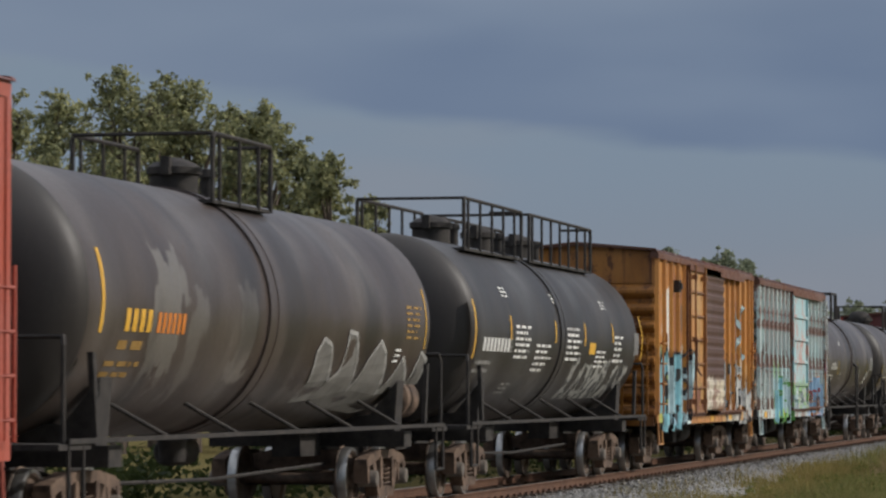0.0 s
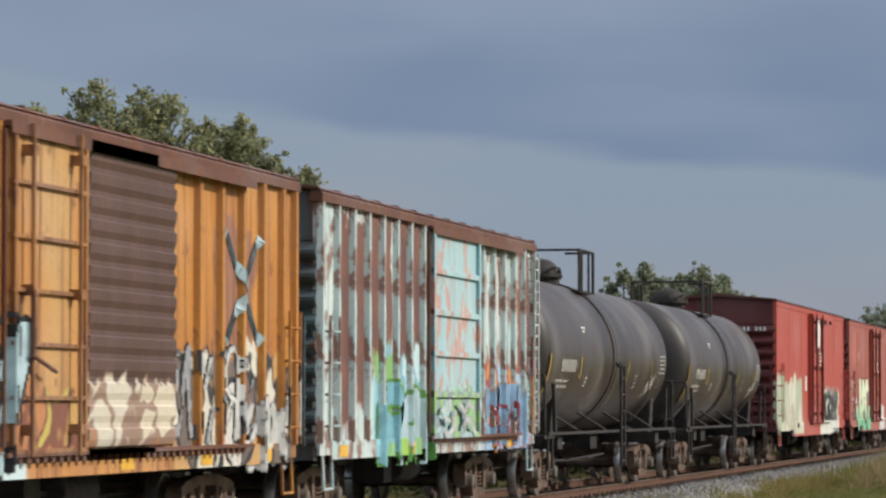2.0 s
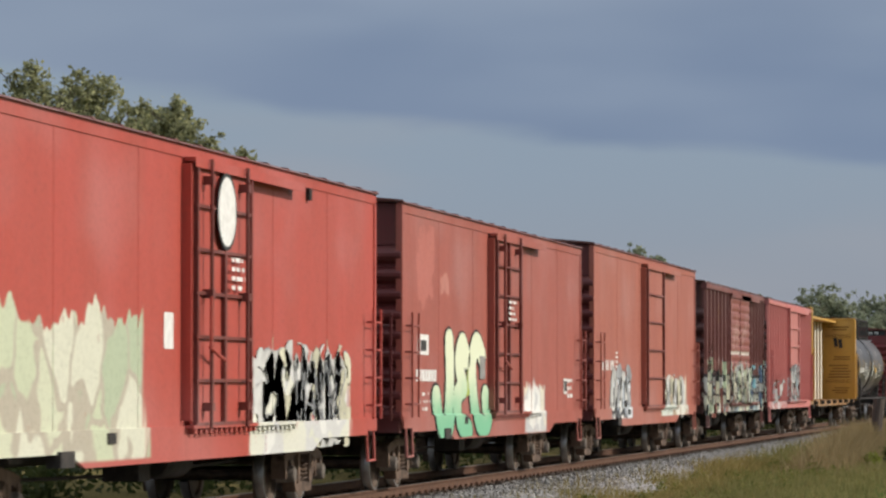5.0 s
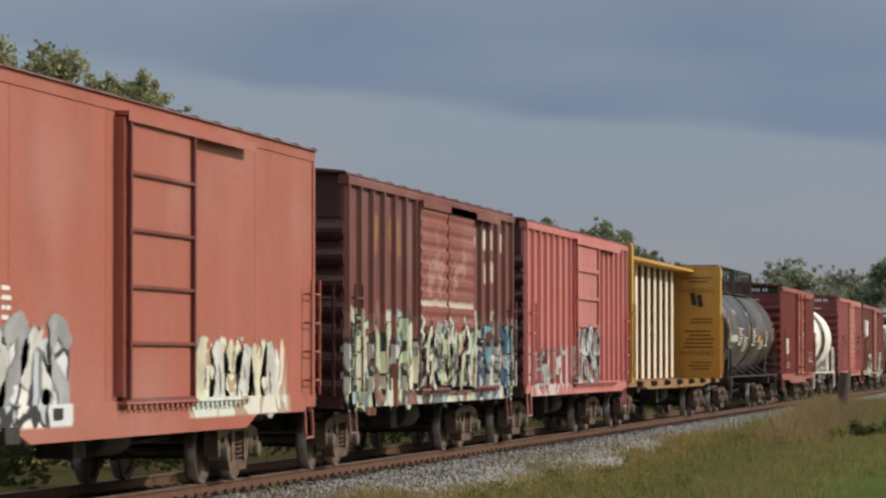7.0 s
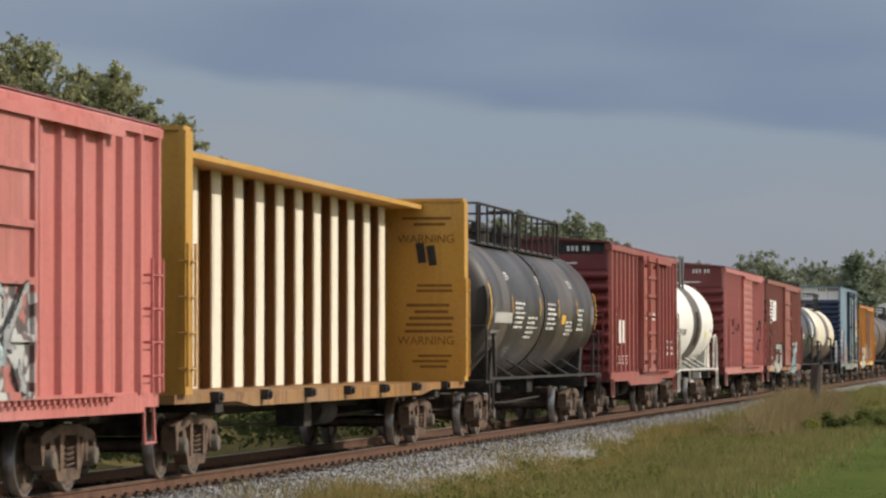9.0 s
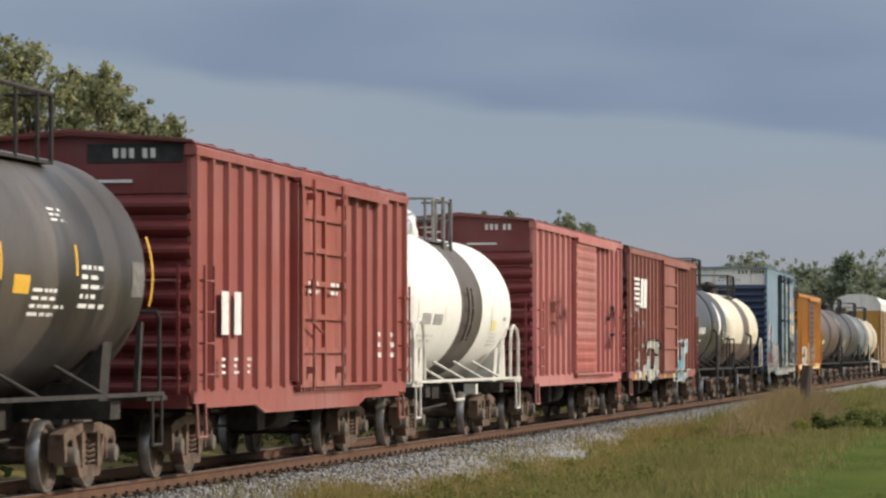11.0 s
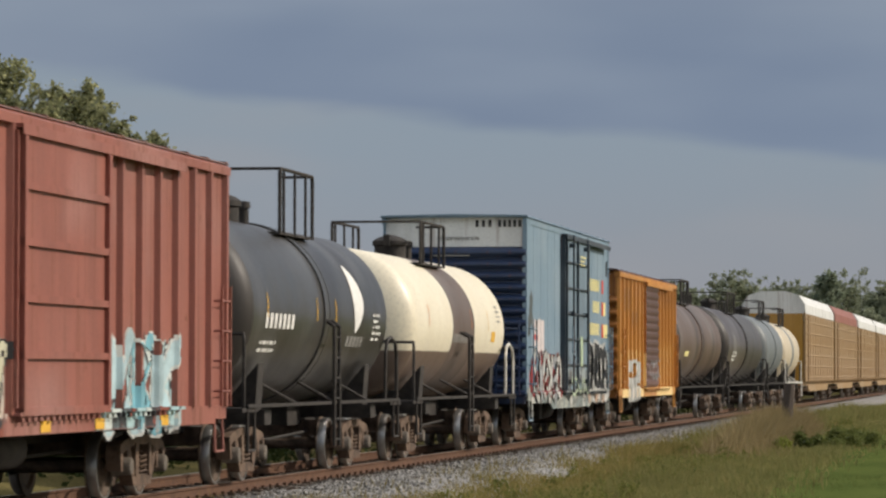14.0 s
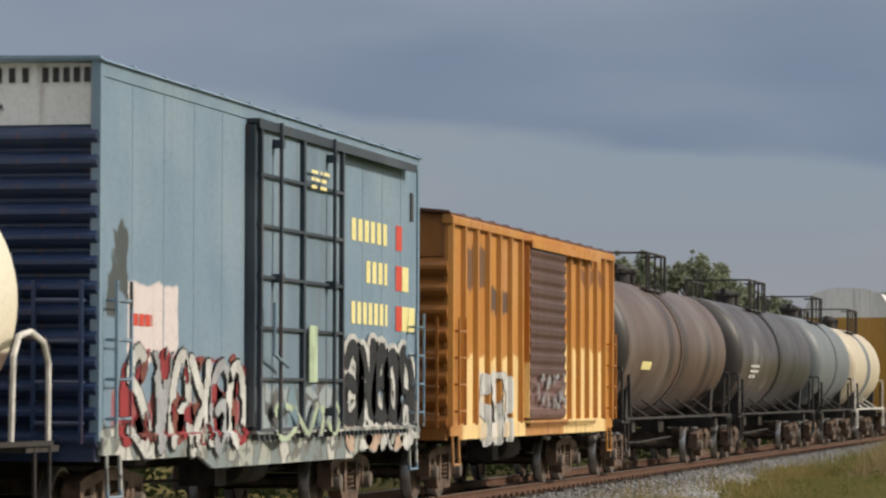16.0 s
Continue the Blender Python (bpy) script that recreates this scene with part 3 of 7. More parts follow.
def bogie(car, x, wheelbase=1.75):
    b = part("bogie", BOGIE["bolster"], None, car, "dusty cast-steel four-wheel bogie", at=(x, 0, 0))
    for sy in (-1, 1):
        part("side_frame", BOGIE["side_frame"], None, b, at=(0, sy * 1.0, 0))
        for cx in (-.18, 0, .18):
            part("spring", BOGIE["spring"], None, b, at=(cx, sy * (1.05 if cx == 0 else 1.02), 0))
    for sx in (-1, 1):
        part("brake_beam", BOGIE["brake"], None, b, at=pose(sx * .55, 0, 0, 0, 0, 0 if sx > 0 else 180))
    for sx in (-1, 1):
        part("axle", BOGIE["axle"], None, b, at=(sx * wheelbase / 2, 0, 0.42))
        for sy in (-1, 1):
            p = pose(sx * wheelbase / 2, sy * 0.755, 0.42, 0, 0, 0 if sy < 0 else 180)
            part("wheel", BOGIE["wheel"], None, b, at=p)
            part("wheel_rim", BOGIE["rim"], None, b, "bright worn rim", at=p)
            part("bearing_cap", BOGIE["bearing"], None, b, at=pose(sx * wheelbase / 2, sy * 0.98, 0.42, 0, 0, 0 if sy < 0 else 180))
    return b


COUPLER = Shape().box(-0.75, 0.25, -0.09, 0.09, 0.78, 0.96).prism([(-1.02, -0.17), (-0.72, -0.2), (-0.72, 0.14), (-0.85, 0.16), (-0.9, 0.02), (-1.02, 0.0)], 2, 0.72, 1.0).mesh("coupler", DARK)
HOSE = Shape().path([(-0.1, 0.25, 0.8), (-0.3, 0.28, 0.55), (-0.6, 0.2, 0.35), (-0.95, 0.06, 0.32)], 0.025).mesh("brake_hose", DARK)
WHEELBRAKE = Shape().lathe([(0, 0.24), (0.03, 0.27), (0.06, 0.24), (0.03, 0.21), (0, 0.24)], 0, (0, 0, 0), 20).rod((0.03, -0.25, 0), (0.03, 0.25, 0), 0.015).rod((0.03, 0, -0.25), (0.03, 0, 0.25), 0.015).rod((0, 0, 0), (0.15, 0, 0), 0.03).mesh("brake_wheel", DARK)


def running_gear(car, L, inset=2.3, boxes=True):
    for x0, x1 in ((0.1, L - 0.1),) if boxes else ((0.1, 3.4), (L - 3.4, L - 0.1)):
        part("centre_sill" if boxes else "stub_sill", Shape().box(x0, x1, -0.2, 0.2, 0.72, 1.08), DARK, car)
    for x in (inset, L - inset):
        bogie(car, x)
        part("body_bolster", Shape().box(x - 0.22, x + 0.22, -1.4, 1.4, 0.84, 1.06), DARK, car)
    for x, a in ((0, 0), (L, 180)):
        part("coupler", COUPLER, None, car, at=pose(x, 0, 0, 0, 0, a))
        part("brake_hose", HOSE, None, car, at=pose(x, 0, 0, 0, 0, a))
    if boxes:
        part("air_reservoir", Shape().lathe([(0, 0), (0, .2), (.05, .23), (1.1, .23), (1.15, .2), (1.15, 0)], 0, (L / 2 + 0.4, -0.75, 0.72), 16), DARK, car, smooth=True)
        part("brake_valve", Shape().box(L / 2 - .9, L / 2 - .4, -0.95, -0.5, 0.5, 0.95).rod((L / 2 - .6, -.7, .7), (L / 2 + .5, -.75, .7), 0.03), DARK, car)
    part("brake_rod", Shape().path([(inset + 1, -0.45, 0.62), (L / 2, -0.5, 0.55), (L - inset - 1, -0.45, 0.62)], 0.025), DARK, car)


def ladder(car, name, x, y, z0, z1, w, rungs, mat, along="x", stiles=True):
    """Grab irons or a ladder against a side (along x) or an end (along y)."""
    def at(a, out, z):
        return (x + a, y - out, z) if along == "x" else (x - out, y + a, z)
    s = Shape()
    if stiles:
        for a in (0, w):
            p, q = at(a - .02, .10, z0), at(a + .02, .13, z1)
            s.box(min(p[0], q[0]), max(p[0], q[0]), min(p[1], q[1]), max(p[1], q[1]), z0, z1)
    else:
        s.rod(at(0, 0, z0), at(0, 0.1, z0), 0.012)
    l = part(name, s, mat, car)
    ru = Shape().path([at(0, 0, 0), at(0, .115, 0), at(w, .115, 0), at(w, 0, 0)], 0.016).mesh("rung", mat)
    for i in range(rungs):
        part("rung", ru, None, l, at=(0, 0, z0 + (z1 - z0) * (i + 0.5) / rungs))
    return l


# ---------------- boxcars ----------------
def corrugated_end(mat, zlo, zhi, ribs, depth, half=1.575, up=0.0):
    """An end wall whose pressed ribs run across; it faces -x."""
    prof = [(0.05, zlo)]
    step = (zhi - zlo) / ribs
    for i in range(ribs):
        z = zlo + i * step
        prof += [(0.0, z + step * .06), (-depth * .55, z + step * .22), (-depth, z + step * .42), (-depth, z + step * .58), (-depth * .55, z + step * .78), (0.0, z + step * .94)]
    prof += [(0.05, zhi)]
    return Shape().prism([(x, z) for x, z in prof] + [(0.09, zhi), (0.09, zlo)], 1, -half, half)


def boxcar(X0, X1, zt, label, side, end, roof, door, posts=12, doors=(), ribs=9, sill=0.92, belly=0.0, trim=None, end_top=None, group="boxcars of the train", smooth_side=False, gap=None, side_rail=None, name="boxcar", peak=.14, rail_mat=None, deep=.12, frame_mat=None, shift=0.0):
    """doors: (x0, x1, kind) from the near end, in metres."""
    L = X1 - X0
    car = thing(name, (X0, 0, 0), label, "boxcar", group)
    trim = trim or side
    zs = 1.12
    y = 1.55
    for sy in (-1, 1):
        part("side_wall", Shape().box(0.06, L - 0.06, sy * y - 0.03, sy * y + 0.03, zs, zt - 0.04), side, car)
        # sill plate, cut away over the bogies
        pts = [(0.05, zs + .04), (0.05, sill + .06), (0.7, sill + .06), (0.75, sill), (3.6, sill), (4.2, sill - belly), (L - 4.2, sill - belly), (L - 3.6, sill), (L - .75, sill), (L - .7, sill + .06), (L - 0.05, sill + .06), (L - 0.05, zs + .04)]
        part("side_sill", Shape().prism(pts, 1, sy * 1.60 - 0.02, sy * 1.60 + 0.02), side, car)
        out = 1.595 if smooth_side else 1.66
        part("top_chord", Shape().prism([(sy * 1.50, zt - .13), (sy * out, zt - .13), (sy * (out + .005), zt - .03), (sy * 1.60, zt + .02), (sy * 1.50, zt + .02)], 0, 0.0, L), trim, car)
    if not smooth_side:
        post = Shape().prism([(-.085, -1.575), (-.05, -1.655), (.05, -1.655), (.085, -1.575)], 2, zs + .02, zt - .13).mesh("side_post", side)
        for i in range(posts + 1):
            x = 0.12 + (L - 0.24) * i / posts
            if doors and x > doors[0][1] and i < posts:
                x += shift
            if any(d[0] - 0.1 < x < d[1] + 0.1 for d in doors):
                continue
            part("side_post", post, None, car, at=(x, 0, 0))
            part("side_post", post, None, car, at=pose(x, 0, 0, 0, 0, 180))
    else:
        seam = Shape().box(-.012, .012, -1.5835, -1.575, zs + .02, zt - .13).mesh("panel_seam", side)
        for i in range(1, posts):
            part("panel_seam", seam, None, car, at=(L * i / posts, 0, 0))
        for x in (0.06, L - 0.06):
            part("corner_post", Shape().box(x - .06, x + .06, -1.6, -1.5, zs, zt - .13), side, car)
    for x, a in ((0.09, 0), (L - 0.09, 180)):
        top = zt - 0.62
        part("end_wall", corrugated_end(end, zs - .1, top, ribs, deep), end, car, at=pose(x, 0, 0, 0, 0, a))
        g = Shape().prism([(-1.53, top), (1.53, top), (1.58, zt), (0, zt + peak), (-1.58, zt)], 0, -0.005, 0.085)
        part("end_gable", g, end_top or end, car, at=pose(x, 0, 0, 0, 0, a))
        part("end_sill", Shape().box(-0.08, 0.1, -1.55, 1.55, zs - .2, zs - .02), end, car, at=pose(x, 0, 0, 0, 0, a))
    rf = Shape().prism([(-1.64, zt + .015), (-1.60, zt + .045), (0, zt + peak + .05), (1.60, zt + .045), (1.64, zt + .015), (0, zt + peak - .01)], 0, -0.03, L + 0.03)
    rib = max(8, int(L / 1.1))
    for i in range(rib + 1):
        x = L * i / rib
        for sy in (-1, 1):
            rf.prism([(sy * 1.63, zt + .03), (sy * 1.60, zt + .064), (0, zt + peak + .07), (0, zt + peak + .03)], 0, x - .05, x + .05)
    part("roof", rf, roof, car)
    for a, b, kind, *own in doors:
        main, door = door, own[0] if own else door
        d0, d1 = -1.685, -1.64
        z0, z1 = zs + .06, zt - .17
        if kind == "corr":
            n = 13
            prof = [(-1.64, z0)]
            for i in range(n):
                s_ = (z1 - z0) / n
                prof += [(d0 + .012, z0 + s_ * (i + .1)), (d0 - .012, z0 + s_ * (i + .40)), (d0 - .016, z0 + s_ * (i + .80)), (d0 + .012, z0 + s_ * (i + .9))]
            prof += [(-1.64, z1)]
            dr = part("door", Shape().prism(prof, 0, a, b), door, car, "sliding door with pressed ribs")
        else:
            dr = part("door", Shape().box(a, b, d0, d1, z0, z1), door, car, "flat framed plug door")
            n = 5 if kind == "panel" else 6
            fw, sw = (.04, .06) if frame_mat is None else (.02, .035)
            for i in range(n + 1):
                z = z0 + (z1 - z0) * i / n
                part("door_rib", Shape().box(a, b, d0 - .05, d0 + .004, z - fw, z + fw), frame_mat or door, dr)
            for x in (a + .06, b - .06):
                part("door_stile", Shape().box(x - sw, x + sw, d0 - .055, d0 + .004, z0, z1), frame_mat or door, dr)
            if kind == "panel2":
                part("door_stile", Shape().box((a + b) / 2 - .05, (a + b) / 2 + .05, d0 - .055, d0 + .004, z0, z1), frame_mat or door, dr)
        if kind in ("plug", "panel2"):
            for x in (a + (b - a) * .18, a + (b - a) * .82):
                rod = part("lock_rod", Shape().rod((x, d0 - .10, z0 - .05), (x, d0 - .10, z1 + .05), .025), frame_mat or trim, dr)
                for z in (z0 + .2, (z0 + z1) / 2, z1 - .2):
                    part("rod_guide", Shape().box(x - .06, x + .06, d0 - .13, d0, z - .05, z + .05), frame_mat or trim, dr)
            part("door_handle", Shape().rod((a + .3, d0 - .13, z0 + .9), (a + 1.0, d0 - .13, z0 + .75), .022).rod((a + .35, d0 - .13, z0 + .9), (a + .35, d0 - .13, z0 + 1.5), .02), trim, dr)
        w = b - a
        part("door_rail", Shape().box(a - .1, min(L - .2, b + w + .1), -1.74, -1.60, zt - .175, zt - .125).box(a - .1, min(L - .2, b + w + .1), -1.745, -1.735, zt - .24, zt - .125), rail_mat or trim, car)
        part("door_track", Shape().box(a - .1, min(L - .2, b + w + .1), -1.73, -1.60, zs + .01, zs + .05), trim, car)
        bolts = Shape()
        for q in range(int((b + w - a) / .24)):
            x = a + .1 + q * .24
            if x < L - .4:
                bolts.box(x - .05, x + .05, -1.70, -1.62, zs - .05, zs + .01)
        tagged(part("track_bolts", bolts, rail_mat or trim, car), kind="stuff")
        door = main
        part("door_stop", Shape().box(a - .14, a - .1, -1.70, -1.56, zs + .1, zt - .2), rail_mat or trim, car)
    sm = side_rail or side
    ladder(car, "side_ladder", 0.22, -1.60, 1.15, 2.75, 0.5, 4, sm)
    ladder(car, "side_ladder", L - 0.72, -1.60, 1.15, 2.75, 0.5, 4, sm)
    ladder(car, "end_ladder", -0.02, -1.45, 1.1, 2.75, 0.5, 4, end, along="y")
    part("step_stirrup", Shape().path([(.24, -1.60, 1.12), (.24, -1.62, .55), (.70, -1.62, .55), (.70, -1.60, 1.12)], .018), sm, car)
    part("step_stirrup", Shape().path([(L - .24, -1.60, 1.12), (L - .24, -1.62, .55), (L - .70, -1.62, .55), (L - .70, -1.60, 1.12)], .018), sm, car)
    part("brake_wheel", WHEELBRAKE, None, car, at=(-0.22, 0.55, 2.3))
    part("crossover_board", Shape().box(-.32, 0.0, -1.2, 1.2, 1.06, 1.09), DARK, car)
    part("underframe", Shape().box(0.3, L - .3, -1.5, 1.5, 1.02, 1.12), DARK, car)
    running_gear(car, L, 2.1 if L < 17 else 2.5)
    return car


# ---------------- tank cars ----------------
def tank_car(X0, X1, r, zc, label, coats, heads, rail, plat=None, group="tank cars of the train", bands=(), inset=2.1, hatches=(), curved=False, saddles=False, belt=None, dome=False, gear=None, deck=None, hoop=None, hh=.62):
    """coats: (from, to, material) along the barrel as shares of its length; plat: (x0, x1) of the railed platform in metres."""
    L = X1 - X0
    car = thing("tank_car", (X0, 0, 0), label, "tank car", group)
    a, b = 0.5, L - 0.4
    hd = 0.55
    xa, xb = a + hd, b - hd
    curve = [(hd * (1 - math.cos(t)), r * math.sin(t)) for t in [math.pi / 2 * i / 9 for i in range(10)]]
    for i, (f0, f1, mt) in enumerate(coats):
        p0, p1 = xa + (xb - xa) * f0, xa + (xb - xa) * f1
        prof = [(p0, r), (p1, r)]
        part("barrel_course", Shape().lathe(prof, 0, (0, 0, zc), 56), mt, car, smooth=True)
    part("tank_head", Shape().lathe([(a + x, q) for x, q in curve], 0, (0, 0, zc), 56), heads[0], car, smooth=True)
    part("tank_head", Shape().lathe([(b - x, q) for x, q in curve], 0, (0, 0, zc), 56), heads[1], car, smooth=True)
    for f in bands:
        x = xa + (xb - xa) * f
        part("girth_belt", Shape().lathe([(x - .16, r), (x - .16, r + .022), (x + .16, r + .022), (x + .16, r)], 0, (0, 0, zc), 56), belt or coats[0][2], car, "raised belt round the barrel", smooth=True)
        for dx in (-.2, .16):
            part("belt_flange", Shape().lathe([(x + dx, r), (x + dx, r + .03), (x + dx + .04, r + .03), (x + dx + .04, r)], 0, (0, 0, zc), 56), belt or coats[0][2], car, smooth=True)
    # saddles, sills, walkways
    for sx, x in ((1, inset), (-1, L - inset)):
        part("saddle", Shape().prism([(-1.25, 1.02), (1.25, 1.02), (1.3, zc - r * .55), (0.9, zc - r * .88), (-0.9, zc - r * .88), (-1.3, zc - r * .55)], 0, x - .2, x + .2), gear or DARK, car)
        part("end_platform", Shape().box(min(x - sx * inset, x - sx * (inset - 1.0)), max(x - sx * inset, x - sx * (inset - 1.0)), -1.5, 1.5, 1.04, 1.10), rail, car)
    part("walkway", Shape().box(0.25, L - .25, -1.53, -1.47, 1.10, 1.15), rail, car)
    part("walkway", Shape().box(0.25, L - .25, 1.44, 1.53, 1.08, 1.16), rail, car)
    n = int(L / 3.2)
    zb = zc - r * 0.80
    for i in range(n):
        x = 1.9 + (L - 3.8) * (i + .5) / n
        part("walkway_brace", Shape().rod((x + .45, -1.48, 1.12), (x, -r * .66, zc - r * .74), .026), rail, car)
    for x0, sx in ((0.25, 1), (L - .25, -1)):
        part("handrail", Shape().path([(x0, -1.46, 1.1), (x0, -1.46, 2.05), (x0 + sx * .05, -1.44, 2.14), (x0 + sx * .05, -.3, 2.14), (x0 + sx * .05, .3, 2.14), (x0 + sx * .05, 1.44, 2.14), (x0, 1.46, 2.05), (x0, 1.46, 1.1)], .025), rail, car)
        if curved and (sx < 0 or gear):
            part("hoop_rail", Shape().path([(x0 + sx * 1.1, -1.47, 1.15), (x0 + sx * 1.05, -1.47, 1.95), (x0 + sx * .9, -1.47, 2.15), (x0 + sx * .55, -1.47, 2.2), (x0 + sx * .15, -1.47, 2.1), (x0, -1.47, 1.9), (x0, -1.47, 1.1)], .03), hoop or rail, car)
        part("step_stirrup", Shape().path([(x0 + sx * .05, -1.5, 1.1), (x0 + sx * .05, -1.5, .5), (x0 + sx * .5, -1.5, .5), (x0 + sx * .5, -1.5, 1.1)], .02), rail, car)
        if not curved:
            part("stanchion", Shape().prism([(x0 + sx * 1.0, 1.16), (x0 + sx * 1.12, 1.16), (x0 + sx * .95, 2.0), (x0 + sx * .85, 2.0)], 1, -1.48, -1.42), DARK, car)
    if saddles:
        x = L * saddles
        lad = part("side_ladder", Shape().path([(x, -1.56, .45), (x, -1.56, zc - .2), (x, -r, zc - .1)], .03), gear or DARK, car)
        part("ladder_stile", Shape().path([(x + .42, -1.56, .45), (x + .42, -1.56, zc - .2), (x + .42, -r, zc - .1)], .03), gear or DARK, lad)
        for q in range(6):
            part("rung", Shape().rod((x, -1.56, .55 + q * .32), (x + .42, -1.56, .55 + q * .32), .018, 6), gear or DARK, lad)
    zt = zc + r
    yy = 0.86
    deck = deck or DARK
    for q0, q1 in plat or ():
        part("platform_deck", Shape().box(q0, q1, -yy, -.42, zt - .20, zt - .16), deck, car, "steel grating walkway on top")
        part("platform_deck", Shape().box(q0, q1, .42, yy, zt - .20, zt - .16), deck, car, "steel grating walkway on top")
        rails = Shape()
        for y in (-yy, yy):
            rails.path([(q0, y, zt - .2), (q0, y, zt + hh - .05), (q0 + .05, y, zt + hh), (q1 - .05, y, zt + hh), (q1, y, zt + hh - .05), (q1, y, zt - .2)], .03)
        rails.path([(q0, -yy, zt + hh), (q0, yy, zt + hh)], .026)
        rails.path([(q1, -yy, zt + hh), (q1, -.3, zt + hh)], .026)
        rl = part("platform_railing", rails, deck, car, "black pipe railing round the hatch")
        m = max(2, int((q1 - q0) / 0.8))
        po = Shape().rod((0, 0, 0), (0, 0, hh + .2), .024).mesh("railing_post", deck)
        for i in range(m):
            for y in (-yy, yy):
                part("railing_post", po, None, rl, at=(q0 + (q1 - q0) * (i + .35) / m, y, zt - .2))
    for x, rr in hatches:
        rr *= .74
        if dome:
            # a tall bolted dome with a round lid
            md = part("manway", Shape().lathe([(-.2, rr), (.10, rr), (.10, rr + .09), (.17, rr + .09), (.17, rr + .02), (.26, rr * 1.02), (.36, rr * .86), (.44, rr * .55), (.48, 0)], 2, (x, 0, zt), 24), DARK, car, "black domed hatch with a bolted flange", smooth=True)
            for q in range(10):
                t = math.pi * q / 5
                part("bolt", Shape().rod((x + (rr + .055) * math.cos(t), (rr + .055) * math.sin(t), zt + .06), (x + (rr + .055) * math.cos(t), (rr + .055) * math.sin(t), zt + .23), .018, 6), DARK, md)
            part("hinge_arm", Shape().path([(x + rr + .05, 0, zt + .1), (x + rr + .2, 0, zt + .34), (x + .1, 0, zt + .46)], .03), DARK, md)
        else:
            part("manway", Shape().lathe([(-.15, rr), (.20, rr), (.22, rr + .04), (.30, rr + .04), (.36, rr * .85), (.42, rr * .3), (.43, 0)], 2, (x, 0, zt), 20).box(x - rr - .1, x - rr + .02, -.06, .06, zt + .2, zt + .42), DARK, car, "black hatch with hinged cover", smooth=True)
        part("safety_valve", Shape().lathe([(-.1, .09), (.22, .09), (.22, .12), (.32, .11), (.34, 0)], 2, (x + .75, -.2, zt), 12), DARK, car, smooth=True)
    part("bottom_outlet", Shape().lathe([(-.0, .0), (.0, .16), (.3, .18), (.5, .28)], 2, (L / 2, 0, zc - r - .34), 14), DARK, car, smooth=True)
    part("brake_wheel", WHEELBRAKE, None, car, at=(-0.02, 0.6, 1.9))
    part("air_reservoir", Shape().lathe([(0, 0), (0, .15), (.04, .18), (.9, .18), (.94, .15), (.94, 0)], 0, (L / 2 + 1.4, .5, .85), 14), DARK, car, smooth=True)
    running_gear(car, L, inset, False)
    return car


def stripe(car, r, zc, x, z0, z1, mat, w=0.09):
    s = Shape()
    sf = barrel(r, zc)
    n = 8
    for i in range(n):
        a, b = z0 + (z1 - z0) * i / n, z0 + (z1 - z0) * (i + 1) / n
        s.add([sf(x - w / 2, a), sf(x + w / 2, a), sf(x + w / 2, b), sf(x - w / 2, b)], [(0, 1, 2, 3)])
    return part("reflective_stripe", s, mat, car)

# ---------------- the train ----------------
TRAIN = []          # (car, its near end along the track at the start)


def keep(car):
    TRAIN.append((car, car.location.x))
    return car


W_ = (0.72, 0.72, 0.68)
BK = (0.03, 0.03, 0.035)
CY = (0.25, 0.55, 0.62)
SALMON = (0.38, 0.092, 0.062)
# side red darkened: the shade on the end walls is put into it
SHADED_END_RED = (0.135, 0.027, 0.026)


